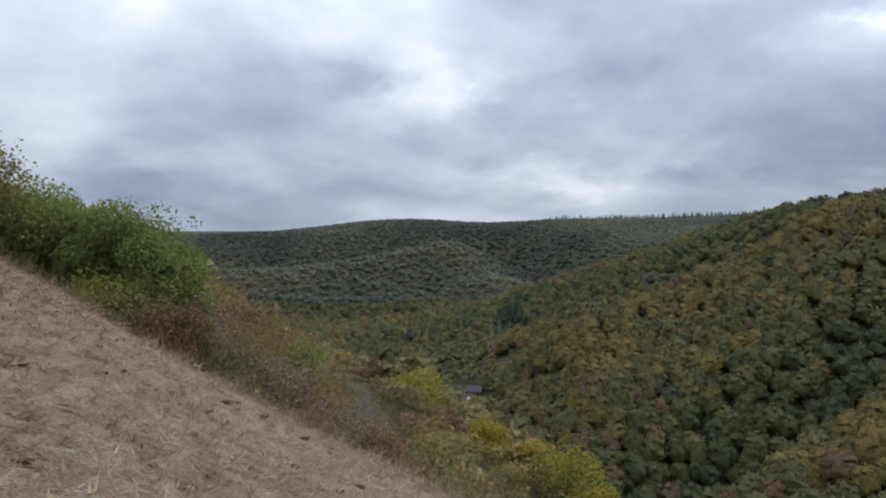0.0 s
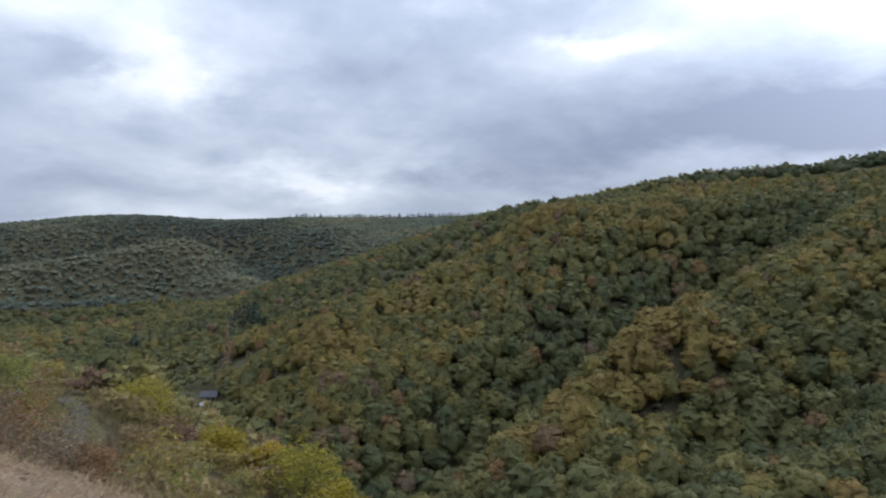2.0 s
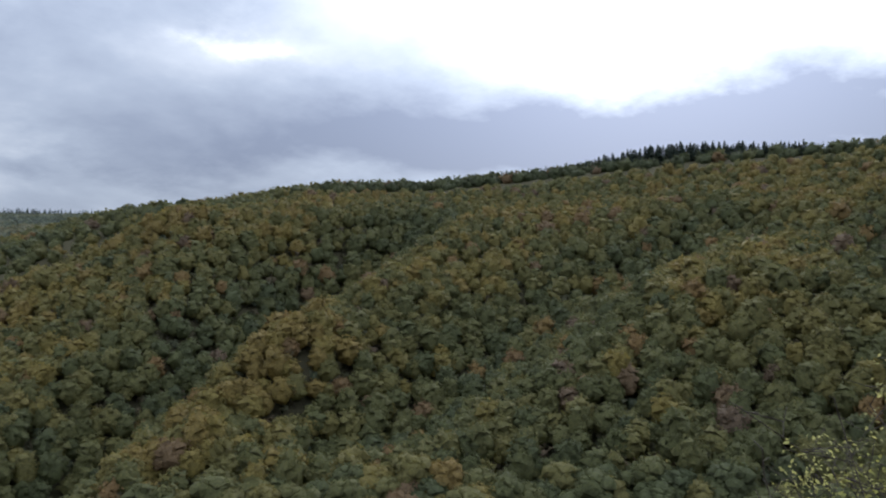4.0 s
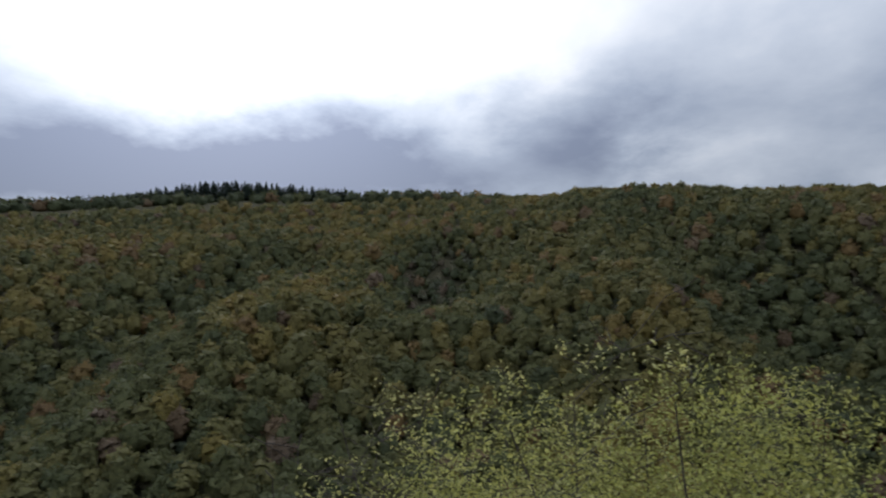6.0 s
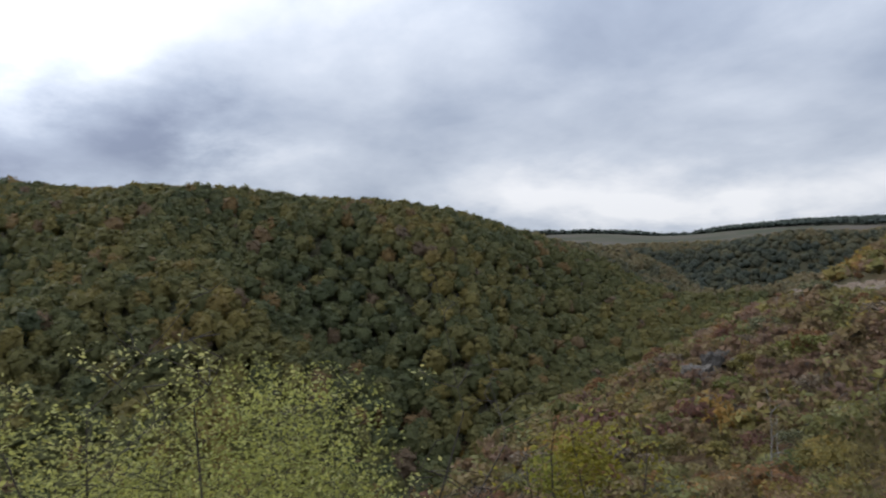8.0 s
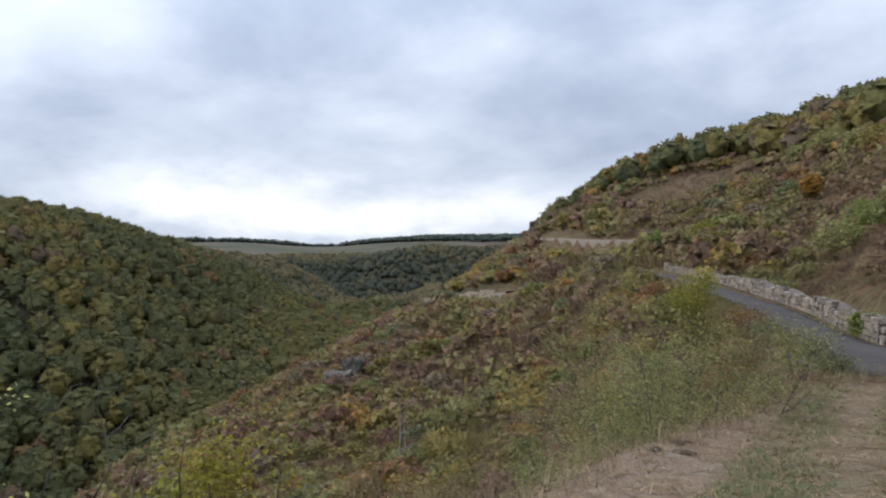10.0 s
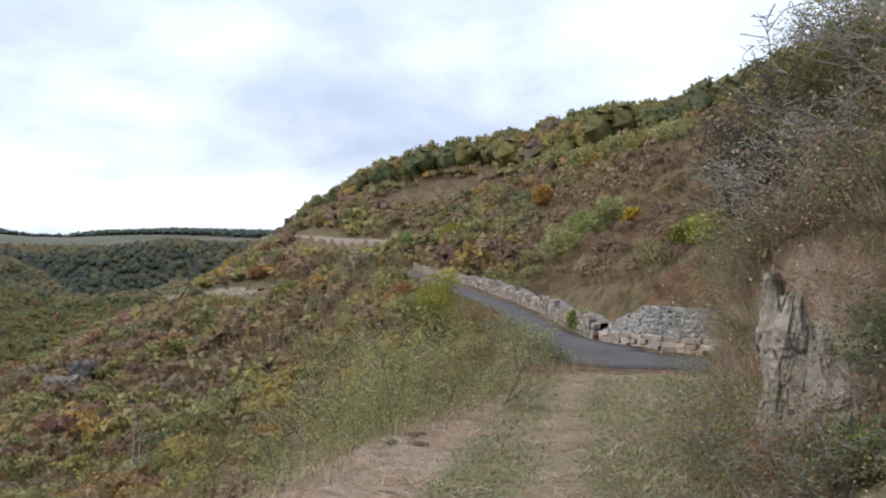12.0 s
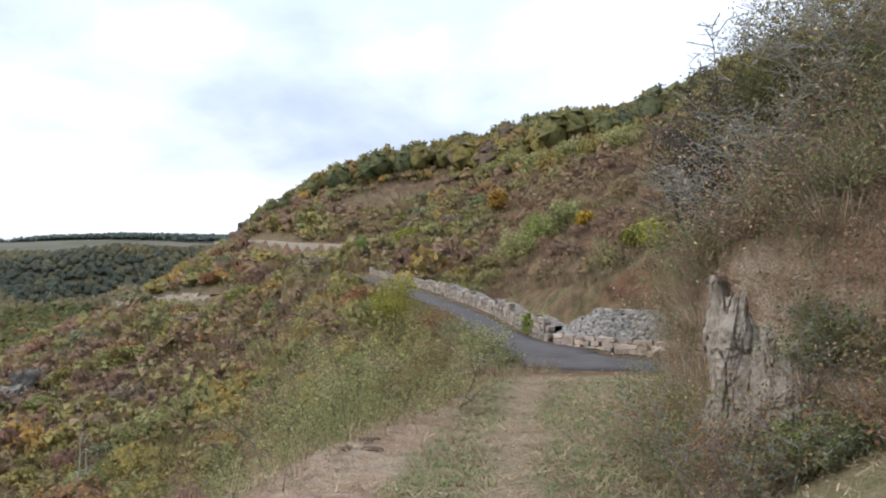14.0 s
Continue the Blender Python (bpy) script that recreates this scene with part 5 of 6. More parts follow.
bush("willow_bush", "small pale green bush beside the lane", "bush", (169.0, 18.5, 166), 1.3, 0.9, 9, 5, 4, 2, 0.06, M_WILLOW, 11, 0.5, 0.014, 0.07, 0, 700, 1.3, 1.1)
bush("yellow_bush", "yellow-green bush on the verge below the lane", "bush", (162.3, 36, 166), 2.3, 1.5, 9, 6, 5, 3, 0.10, M_LIME, 12, 0.5, 0.03, 0.14, 0, 4200, 2.5, 1.9, top=0.95)
for k, (a, d, t, w, m) in enumerate([(163.8, 35, -0.15, 2.0, M_RUSTY), (165.0, 33, -0.55, 2.2, M_RUSTY), (166.0, 31.5, -0.95, 2.0, ACCENTS[3]), (160.4, 42, -0.5, 2.0, ACCENTS[0]), (167.2, 29.5, -1.5, 1.8, ACCENTS[1]),
                                     (168.6, 27.0, -1.75, 1.6, ACCENTS[1]), (158.2, 50, -0.7, 2.2, ACCENTS[2]), (169.9, 24.0, -1.75, 1.3, ACCENTS[1]), (171.2, 20.6, -1.85, 0.7, ACCENTS[1])]):
    bush("verge_shrub", "olive-brown shrub on the verge below the lane" if k < 8 else "low yellow-green weeds beside the asphalt", "shrub", (a, d, 166), 1.0, 0.8, 8, 5, 4, 2, 0.05 + 0.0012 * d, m, 210 + k, 0.6, 0.012, 0.06, 0, 1100, w, 1.0, top=t)
bush("yellow_bush", "olive and ochre bush on the verge below the lane", "bush", (164.8, 30, 166), 1.5, 1.4, 9, 5, 4, 4, 0.14, M_RUSTY, 32, 0.6, 0.02, 0.14, 0, 900, 2.6, 1.3)
bush("dark_shrub", "low dark shrub at the corner of the path", "shrub", (164.6, 13.6, 166), 0.75, 0.8, 10, 5, 4, 2, 0.05, M_RUSTY, 33, 0.7, 0.012, 0.06, 0, 500, 1.2, 0.7)
for k, (a, d, t, w) in enumerate([(150.5, 8.6, -2.5, 1.0), (153.5, 9.6, -2.3, 1.0), (157, 10.8, -2.1, 1.0), (160.5, 12.2, -1.95, 1.0), (163, 13.4, -1.7, 1.1), (148, 8.4, -2.6, 1.2), (167, 16.0, -2.1, 1.1), (166.2, 20, -1.6, 1.8)]):
    bush("edge_shrub", "low red-brown shrub along the path's edge", "shrub", (a, d, 166), 1.0, 0.8, 8, 5, 4, 2, 0.045, M_RUSTY, 110 + k, 0.6, 0.012, 0.05, 0, 700, w, 1.0, top=t)
# green bushes over the mown slope
GREEN_LABEL = "dense fresh green bush over the mown slope"
for k, (a, d, t, w, n, f) in enumerate([(-33.5, 19.0, 2.25, 3.4, 17000, 0.5), (-30.2, 18.2, 1.85, 2.5, 15000, 0.3), (-27.9, 17.2, 0.85, 1.4, 6000, 0.3),
                                        (-25.6, 17.0, 1.9, 2.1, 14000, 0.25), (-22.9, 16.2, 1.7, 2.0, 14000, 0.2), (-21.7, 15.2, 0.55, 1.5, 7000, 0.2)]):
    bush("green_bush", GREEN_LABEL, "bush", (a, d, 0), 3.0, 1.0, 9, 6, 5, 1, 0.076, M_GREENBUSH, 13 + k, f, 0.03, 0.1, 0, int(n * 1.3), w * 0.95, 3.5, top=t, tall=0.8)
bush("oak_bush", "rust-brown oak bush above the green ones", "bush", (-34.6, 17.5, 0), 2.3, 1.0, 7, 6, 5, 3, 0.08, M_RUSTY, 16, 0.3, 0.03, 0.1, 0, 3000, 2.0, 2.6, top=2.75)
bush("oak_bush", "rust-brown oak bush above the green ones", "bush", (-31.6, 20.5, 0), 2.3, 1.0, 7, 6, 5, 3, 0.08, M_RUSTY, 17, 0.3, 0.03, 0.1, 0, 2600, 2.6, 2.6, top=2.25)
# autumn shrubs along the brow of the mown slope
for k, (a, d, t, w, m) in enumerate([(-26.5, 15.2, -0.35, 1.5, M_LIME), (-24.4, 14.6, -0.55, 1.4, M_RUSTY), (-19.2, 19.0, 0.05, 2.4, ACCENTS[3]), (-17.0, 20.0, -0.55, 2.4, ACCENTS[3]), (-15.2, 21.0, -1.0, 2.2, ACCENTS[2]),
                                     (-20.6, 14.6, -0.75, 1.5, ACCENTS[4]), (-18.6, 15.0, -1.35, 1.6, M_RUSTY), (-16.4, 15.2, -1.75, 1.6, ACCENTS[4]), (-14.2, 15.6, -2.1, 1.7, ACCENTS[4]), (-12.0, 16.0, -2.5, 1.8, ACCENTS[3]),
                                     (-10.2, 15.2, -2.75, 1.6, ACCENTS[4]), (-8.4, 14.4, -3.0, 1.4, ACCENTS[4]), (-13.0, 24.0, -2.4, 2.6, ACCENTS[2]), (-10.6, 25.0, -3.2, 2.4, M_RUSTY), (-6.4, 13.8, -3.25, 1.1, ACCENTS[3]),
                                     (-8.6, 27.0, -4.3, 2.2, ACCENTS[2]), (-22.6, 14.2, -0.75, 1.3, ACCENTS[3]), (-3.4, 26.0, -6.4, 2.4, ACCENTS[2]), (-0.6, 24.0, -6.6, 2.2, M_LIME), (2.2, 22.0, -7.0, 2.0, ACCENTS[2])]):
    bush("brow_shrub", "rust, ochre and olive shrub below the mown slope", "shrub", (a, d, 0), 1.2, 0.9, 9, 5, 4, 2, 0.06, m, 310 + k, 0.6, 0.014, 0.07, 0, 2600, w * 1.1, 1.2, top=t + 0.3)
# yellow trees at the foot of the north slope
for k, (a, d, h, w) in enumerate([(-3.6, 58, -8.6, 3.2), (2.3, 52, -11.1, 2.1), (5.2, 47, -11.4, 2.1), (7.8, 44, -10.6, 3.0), (10.4, 41, -12.2, 2.0), (-12.4, 40, -3.7, 1.6)]):
    bush("yellow_tree", "small field maple in yellow autumn leaf" if k != 5 else "small round maple in fresh green leaf", "tree", (a, d, 0), 3, w * 0.6, 6, 6, 5, 3, 0.2, M_GREENBUSH if k == 5 else M_LIME if k in (0, 3) else M_YELLOW, 20 + k, 0.35, 0.05, 0.2, 0, 2600, w * 1.5, 3, top=h)
# bushes on the slope above the lane
for k, (a, d, h, w, m, label) in enumerate([(172.4, 57, 2.6, 3.6, M_WILLOW, "broad pale green bush"), (174.4, 53, 2.5, 3.2, M_GREENBUSH, "broad green bush"), (176.0, 50, 2.4, 2.8, M_WILLOW, "broad pale green bush"),
                                            (163.6, 94, 3.2, 4.2, M_LIME, "bright green bush"), (161.6, 91, 3.6, 4.0, M_WILLOW, "grey-green bush"), (165.6, 100, 2.4, 3.0, M_WILLOW, "grey-green bush"),
                                            (160.1, 90, 4.2, 2.6, M_GREENBUSH, "dark green bush at the bend of the lane"), (168.5, 75, 2.2, 2.0, ACCENTS[2], "small yellow bush"),
                                            (166.8, 78, 2.2, 1.8, ACCENTS[2], "small yellow bush"), (170.8, 106, 4.2, 2.6, ACCENTS[6], "orange-yellow maple bush"), (177.6, 46, 1.1, 1.1, M_YELLOW, "small yellow bush"),
                                            (173.4, 29.8, 0.9, 0.8, M_GREENBUSH, "small green bush on top of the wall"), (183.4, 27, 1.5, 1.7, M_LIME, "yellow-green bush on the bank"), (181.9, 30, 1.1, 1.4, M_LIME, "yellow-green bush on the bank"),
                                            (170.5, 150, 4.0, 6.0, M_WILLOW, "pale green shrub"), (172.2, 142, 4.2, 6.0, M_WILLOW, "pale green shrub"), (173.8, 128, 3.6, 5.5, M_WILLOW, "pale green shrub"), (175.2, 118, 4.2, 5.5, ACCENTS[2], "olive-yellow shrub"),
                                            (176.8, 110, 3.8, 5.0, M_WILLOW, "pale green shrub"), (178.6, 103, 3.8, 5.0, ACCENTS[2], "olive-yellow shrub"), (180.4, 98, 3.8, 4.5, M_WILLOW, "pale green shrub")]):
    bush("slope_bush", label + " on the brown slope" if "wall" not in label and "lane" not in label else label, "bush", (a, d, 166), h * 0.9, w * 0.4, 7, 5, 4, 2, 0.004 * d + 0.05, m, 40 + k, 0.4, 0.03, 0.15, 0, 900, w, h)


def slope_accents():
    """Single bushes that stand out of the scrub by their colour."""
    rng = np.random.RandomState(91)
    kinds = list(zip(ACCENTS, ["muted green bush among brown scrub", "pale grey-green bush among brown scrub", "olive-yellow bush among brown scrub",
                               "rust-brown bush among brown scrub", "leafless grey-mauve bush among brown scrub", "fresh lime-green bush among brown scrub", "orange-yellow bush among brown scrub"]))
    protos = []
    for m, label in kinds:
        e = tagged(new("bush"), label, "bush", "bushes that stand out of the scrub")
        paths, _ = grow(rng, 5, 1.6, 1.0, 1, 1, 0.5, 0.03)
        part("stem", mesh_of("stem", *tubes(paths, 3), 4, M_BARK), None, e)
        v = leaf_cloud(rng, dome(rng, 8, 2.6, 2.0, 0.0, 0.4, 0.62), 460, 0.22, low=-0.6, tilt=0.7, inside=0.6)
        part("foliage", tri_mesh("foliage", v[:, :3], m), None, e)
        protos.append(e)
    n = 0
    while n < 290:
        az, d = 118 + 62 * rng.rand(), 30 + 135 * rng.rand() ** 0.8
        if d < np.interp(az, [118, 150, 160, 168, 172, 182], [40, 34, 40, 66, 44, 50]) or (az > 166 and d < 80 and rng.rand() < 0.6):
            continue
        x, y = stand(az, d, 150)
        if not off_lanes(np.array([x]), np.array([y]))[0] or zones(np.array([x]), np.array([y]))[0][0] > 0.2 or hill_meadow(az, d) > 0.25:
            continue
        k = int(np.clip(3.0 + 3.4 * float(wander(np.array([x]), np.array([y]), 30, 401, 2)[0]) + 1.3 * rng.normal(), 0, 5)) if rng.rand() < 0.85 else int(7 * rng.rand())
        s = (0.55 + 1.05 * rng.rand() ** 1.4) * float(np.interp(d, [30, 70, 130], [0.6, 1.05, 1.35])) * (0.8 if az > 166 else 1.0)
        m = Matrix.Translation((x, y, float(ground(x, y)))) @ Matrix.Rotation(6.28 * rng.rand(), 4, "Z")
        ob = protos[n] if n < 7 else copy_thing(protos[k], m)
        ob.matrix_basis = m
        ob.scale = (s * (0.9 + 0.5 * rng.rand()), s, s * (0.75 + 0.4 * rng.rand()))
        n += 1


slope_accents()


# ---------------------------------------------------------------- the rocky bank beside the path
def rough_rock(name, label, at, size, seed, mat, sink=0.2, turn=0.0, cracks=1.0, category="rock", sub=4):
    bm = bmesh.new()
    bmesh.ops.create_icosphere(bm, subdivisions=sub, radius=1.0)
    off = Vector((seed * 3.7, seed * 1.3, seed * 7.1))
    for v in bm.verts:
        p = v.co.copy()
        q = Vector((max(-0.72, min(0.72, p.x)), max(-0.72, min(0.72, p.y)), max(-0.78, min(0.78, p.z)))) * 1.3
        n1 = noise.noise(p * 1.4 + off)
        n2 = abs(noise.noise(Vector((p.x * 3.6, p.y * 3.6, p.z * 1.5)) + off))
        n4 = noise.noise(Vector((p.x * 2.6, p.y * 2.6, p.z * 1.6)) + off * 1.7)
        n3 = noise.noise(p * 10 + off)
        v.co = q * (1 + 0.2 * n1 - 0.2 * cracks * n2 + 0.30 * (math.floor(n4 * 5) / 5) + 0.09 * n3)
        v.co.x, v.co.y, v.co.z = v.co.x * size[0] * 0.5, v.co.y * size[1] * 0.5, v.co.z * size[2] * 0.5
    me = bpy.data.meshes.new(name)
    bm.to_mesh(me)
    bm.free()
    me.materials.append(mat)
    ob = new(name, me)
    if label:
        tagged(ob, label, category)
    x, y, z = at
    ob.matrix_world = Matrix.Translation((x, y, z + size[2] * 0.5 - sink)) @ Matrix.Rotation(radians(turn), 4, "Z")
    return ob


def stand_z(az, d, turn):
    x, y = stand(az, d, turn)
    return x, y, float(ground(x, y))


def rock_face(label, az, d, low, high, wide, seed, out=0.5, turn=4):
    """A weathered face of slate let into the bank: upright cracks, ledges and broken edges; its rim runs back into the earth."""
    x0, y0 = stand(az, d, 166)
    nu, nv = 54, 64
    off = Vector((seed * 3.1, seed * 1.7, seed * 5.3))
    verts, faces = [], []
    for j in range(nv + 1):
        for i in range(nu + 1):
            u, v = 2 * i / nu - 1, j / nv
            rim = noise.noise(Vector((v * 3, u * 2, 0)) + off)
            x = u * wide * 0.5 * (1 - 0.12 * v + 0.28 * rim)
            z = (high - low) * v * (1 + 0.22 * noise.noise(Vector((u * 2.5, 0, 3)) + off))
            y = out * (1 - abs(u) ** 3) * (1 - v ** 4) - 0.12 * z
            slab = noise.noise(Vector((x * 4.0 + 0.35 * z, 0, z * 1.1)) + off)
            ledge = noise.noise(Vector((x * 2.2, 1, z * 5.5)) + off)
            crack = abs(noise.noise(Vector((x * 10, 2, z * 2.4)) + off))
            y += 0.11 * math.floor(slab * 6) / 6 + 0.06 * math.floor(ledge * 5) / 5 - 0.05 * max(0.0, 0.10 - crack) / 0.10 + 0.018 * noise.noise(Vector((x * 24, 3, z * 18)) + off)
            verts.append((x, y, z))
    for j in range(nv):
        for i in range(nu):
            a = j * (nu + 1) + i
            faces.append((a, a + nu + 1, a + nu + 2, a + 1))
    # the back of the block, inside the bank
    b = len(verts)
    rim = [i for i in range(nu + 1)] + [j * (nu + 1) + nu for j in range(1, nv + 1)] + [nv * (nu + 1) + i for i in range(nu - 1, -1, -1)] + [j * (nu + 1) for j in range(nv - 1, 0, -1)]
    verts += [(verts[k][0] * 0.8, -0.6, verts[k][2]) for k in rim]
    n = len(rim)
    faces += [(rim[k], rim[(k + 1) % n], b + (k + 1) % n, b + k) for k in range(n)] + [tuple(range(b + n - 1, b - 1, -1))]
    me = bpy.data.meshes.new("slate_crag")
    me.from_pydata(verts, [], faces)
    me.materials.append(M_PALE_SLATE)
    ob = tagged(new("slate_crag", me), label, "rock")
    ob.matrix_world = Matrix.Translation((x0, y0, EYE + low)) @ Matrix.Rotation(radians(180 - az + turn), 4, "Z")


rock_face("pale grey slate face with upright cracks in the bank", 188.9, 6.8, -1.5, -0.08, 0.8, 3, 0.34, -12)
rock_face("broken lower shoulder of the slate face", 191.6, 6.6, -1.5, -0.42, 0.8, 8, 0.34, -10)
rock_face("broken slate face half hidden by brambles", 201.6, 6.2, -1.25, -0.4, 0.7, 9, 0.2, -18)

# thorn bush with bare twigs and pale seed heads, leaning out over the rock
THORN = "dark bare thorn bush with pale seed heads over the rock"
bush("thorn_bush", THORN, "bush", (189.4, 8.3, 166), 1.55, 1.0, 10, 8, 5, 1, 0.024, M_PALE_SEED, 51, 0.3, 0.022, 0.04, 3, push=(0.10, 0.0, 0.0), thin=0.3, least=0.0038)
bush("thorn_bush", THORN, "bush", (187.6, 8.5, 166), 1.1, 0.9, 9, 8, 5, 1, 0.024, M_PALE_SEED, 52, 0.4, 0.018, 0.04, 3, push=(0.13, 0.0, 0.02), thin=0.45, least=0.0035)
bush("thorn_bush", "bare dark thorn branches standing over the bank", "bush", (186.2, 8.6, 166), 2.6, 1.0, 4, 6, 5, 1, 0.022, M_PALE_SEED, 58, 0.45, 0.03, 0.04, 1, top=2.55, tall=0.95, thin=0.2, least=0.0055)
THICKET = "olive and rust thicket behind the thorn bush"
bush("privet_bush", THICKET, "bush", (190.4, 9.0, 166), 1.6, 1.1, 11, 7, 5, 4, 0.027, M_RUSTY, 53, 0.35, 0.02, 0.07, 1, 9500, 2.0, 1.6, least=0.0035)
bush("privet_bush", THICKET, "bush", (195.0, 8.6, 166), 1.7, 1.2, 12, 7, 5, 4, 0.027, M_RUSTY, 54, 0.4, 0.02, 0.07, 1, 11000, 2.3, 1.65, least=0.0035)
bush("privet_bush", THICKET, "bush", (192.6, 8.9, 166), 1.6, 1.2, 12, 7, 5, 4, 0.026, M_OLIVE, 59, 0.35, 0.022, 0.07, 1, 15000, 2.2, 1.7, least=0.004, top=2.45, tall=0.95)
bush("privet_bush", THICKET, "bush", (197.4, 8.5, 166), 1.7, 1.2, 12, 7, 5, 4, 0.028, M_OLIVE, 60, 0.4, 0.022, 0.07, 1, 15000, 2.3, 2.0, least=0.004, top=2.6, tall=0.95)
bush("privet_bush", "green bush at the top of the bank", "bush", (199.3, 8.8, 166), 2.2, 1.2, 10, 7, 5, 3, 0.034, M_GREENBUSH, 55, 0.4, 0.02, 0.08, 1, 8000, 2.4, 2.15, least=0.0035)
bush("privet_bush", "bare grey twigs of a shrub hanging over the rock", "bush", (189.6, 7.55, 166), 0.9, 0.9, 11, 7, 5, 1, 0.03, M_RUSTY, 66, 0.9, 0.012, 0.05, 2, thin=0.3, least=0.0032, bark_mat=M_PALE_BARK)
bush("privet_bush", "bare grey twigs of a shrub over the brambles", "bush", (192.4, 7.6, 166), 1.1, 0.9, 11, 7, 5, 1, 0.035, M_RUSTY, 56, 0.6, 0.016, 0.05, 2, thin=0.5, least=0.0032, bark_mat=M_PALE_BARK)
bush("privet_bush", "bare grey twigs of a shrub over the brambles", "bush", (197.5, 7.4, 166), 1.2, 1.0, 11, 7, 5, 1, 0.035, M_RUSTY, 57, 0.6, 0.016, 0.05, 2, thin=0.5, least=0.0032, bark_mat=M_PALE_BARK)


for k, (a, d, t, w, m) in enumerate([(188.6, 6.1, -0.92, 0.9, ACCENTS[3]), (186.2, 6.6, -0.66, 0.7, M_RUSTY), (192.6, 6.3, -0.7, 0.8, ACCENTS[3]), (190.8, 6.0, -1.02, 0.6, ACCENTS[1]), (184.4, 7.4, -0.75, 0.7, ACCENTS[3]),
                                     (182.6, 8.4, -0.95, 0.8, ACCENTS[0]), (194.6, 6.5, -0.85, 0.6, ACCENTS[0]), (185.2, 6.9, -1.05, 0.6, ACCENTS[0]), (192.4, 6.1, -0.95, 0.6, M_GREENBUSH), (195.6, 6.0, -1.0, 0.7, ACCENTS[0]), (198.4, 5.9, -0.95, 0.7, ACCENTS[3]), (193.8, 6.5, -0.35, 0.6, ACCENTS[0]),
                                     (197.2, 6.4, -0.3, 0.8, M_OLIVE), (200.6, 6.2, -0.5, 0.8, M_GREENBUSH), (195.4, 6.7, 0.1, 0.9, M_OLIVE), (199.4, 6.7, 0.3, 1.0, ACCENTS[0])]):
    bush("bank_shrub", "low tangled shrub of rust and olive leaf before the rock", "shrub", (a, d, 166), 0.6, 0.5, 8, 5, 4, 2, 0.030, m, 140 + k, 0.6, 0.008, 0.05, 1, 350, w, 0.7, top=t, least=0.002, bark_mat=M_PALE_BARK)


def brambles():
    rng = np.random.RandomState(77)
    protos = []
    for k in range(5):
        e = tagged(new("bramble"), "tangled bramble clump of green, red and brown leaves" if k < 3 else "withered brown bramble and grass clump", "bramble", "brambles on the bank")
        paths = []
        for c in range(8):
            a = rng.rand() * 6.28
            paths.append(branch(rng, (0.1 * math.cos(a), 0.1 * math.sin(a), -0.05), (math.cos(a) * 0.8, math.sin(a) * 0.8, 0.9), 0.55 + 0.5 * rng.rand(), 0.005, 0.35, -0.2, 6))
        tagged(part("cane", mesh_of("cane", *tubes(paths, 3), 4, M_CANE), None, e), kind="stuff")
        pts = [q for p in paths for q, _ in p[1:]]
        v = leaves_on(rng, [(q, None) for q in pts], 13 if k < 3 else 9, 0.027, 0.075)
        n = len(v) // 6
        me = weld_leaf_mesh("foliage", v, M_BRAMBLE)
        at = me.attributes.new("tint", "FLOAT", "POINT")
        t = np.clip((0.18 if k < 2 else 0.5 if k < 3 else 0.9) + 0.13 * rng.normal(size=n), 0, 1)
        at.data.foreach_set("value", np.repeat(t, 4).astype(np.float32))
        part("foliage", me, None, e)
        protos.append(e)
    count = 0
    for i in range(4000):
        belt = count < 120
        if belt:
            y = -10.2 + 4.9 * rng.rand()
            x = float(toe(np.array(y))) + 0.8 - 1.25 * rng.rand()
        else:
            x, y = stand(182 + 24 * rng.rand(), 5.4 + 5.2 * rng.rand(), 166)
        run = float(toe(np.array(y)) - x)
        az = (math.degrees(math.atan2(x - 0.1, y + 0.39))) % 360
        if az < np.interp(math.hypot(x - 0.1, y + 0.39), [5.4, 6, 7, 8, 9, 10.5], [189, 188, 186, 184.3, 182.4, 180.2]) or math.hypot(x - 0.1, y + 0.39) < 5.4 or not -0.85 < run < 2.4 or y < -10.5 or (185.8 < az < 190.4 and run > -0.42 and y > -8.2 and rng.rand() < 0.97):
            continue
        k = int(rng.rand() * 3.9) if run < 0.7 else int(1.5 + rng.rand() * 3.5)
        m = Matrix.Translation((x, y, float(ground(x, y)) - 0.03)) @ Matrix.Rotation(rng.rand() * 6.28, 4, "Z")
        ob = protos[count] if count < 5 else copy_thing(protos[k], m)
        ob.matrix_basis = m
        s = (0.6 + 0.5 * rng.rand()) * (0.85 if run < -0.3 else 1.0 if run < 0.4 else 1.25)
        ob.scale = (s, s, s)
        count += 1
        if count > 299:
            break


M_CANE = bark("red_brown_cane", (0.11, 0.065, 0.048), (0.29, 0.19, 0.14))
brambles()


# ---------------------------------------------------------------- rocks, dead stems and houses farther off
for k, (a, d, sx, sy, sz) in enumerate([(135.2, 94, 3.8, 2.9, 4.4), (136.2, 99, 3.0, 2.6, 4.8), (134.4, 90, 3.0, 2.3, 2.8), (137.0, 104, 2.2, 2.0, 3.4), (133.2, 92, 4.6, 2.0, 1.4), (138.0, 99, 1.8, 1.8, 2.4), (135.6, 92, 2.0, 1.8, 2.8)]):
    rough_rock("slate_outcrop", "grey slate outcrop standing out of the scrub", stand_z(a, d, 150), (sx, sy, sz), 11 + k, M_CRAG, sz * 0.35, 30 * k, 1.2)
for k, (a, d, sz) in enumerate([(151.2, 205, 5.0), (151.9, 200, 4.0), (150.7, 203, 4.0)]):
    rough_rock("slate_outcrop", "pale crag at the edge of the hill", stand_z(a, d, 150), (5, 4, sz * 0.8), 21 + k, M_CRAG, 1.0, 40 * k, 1.2)


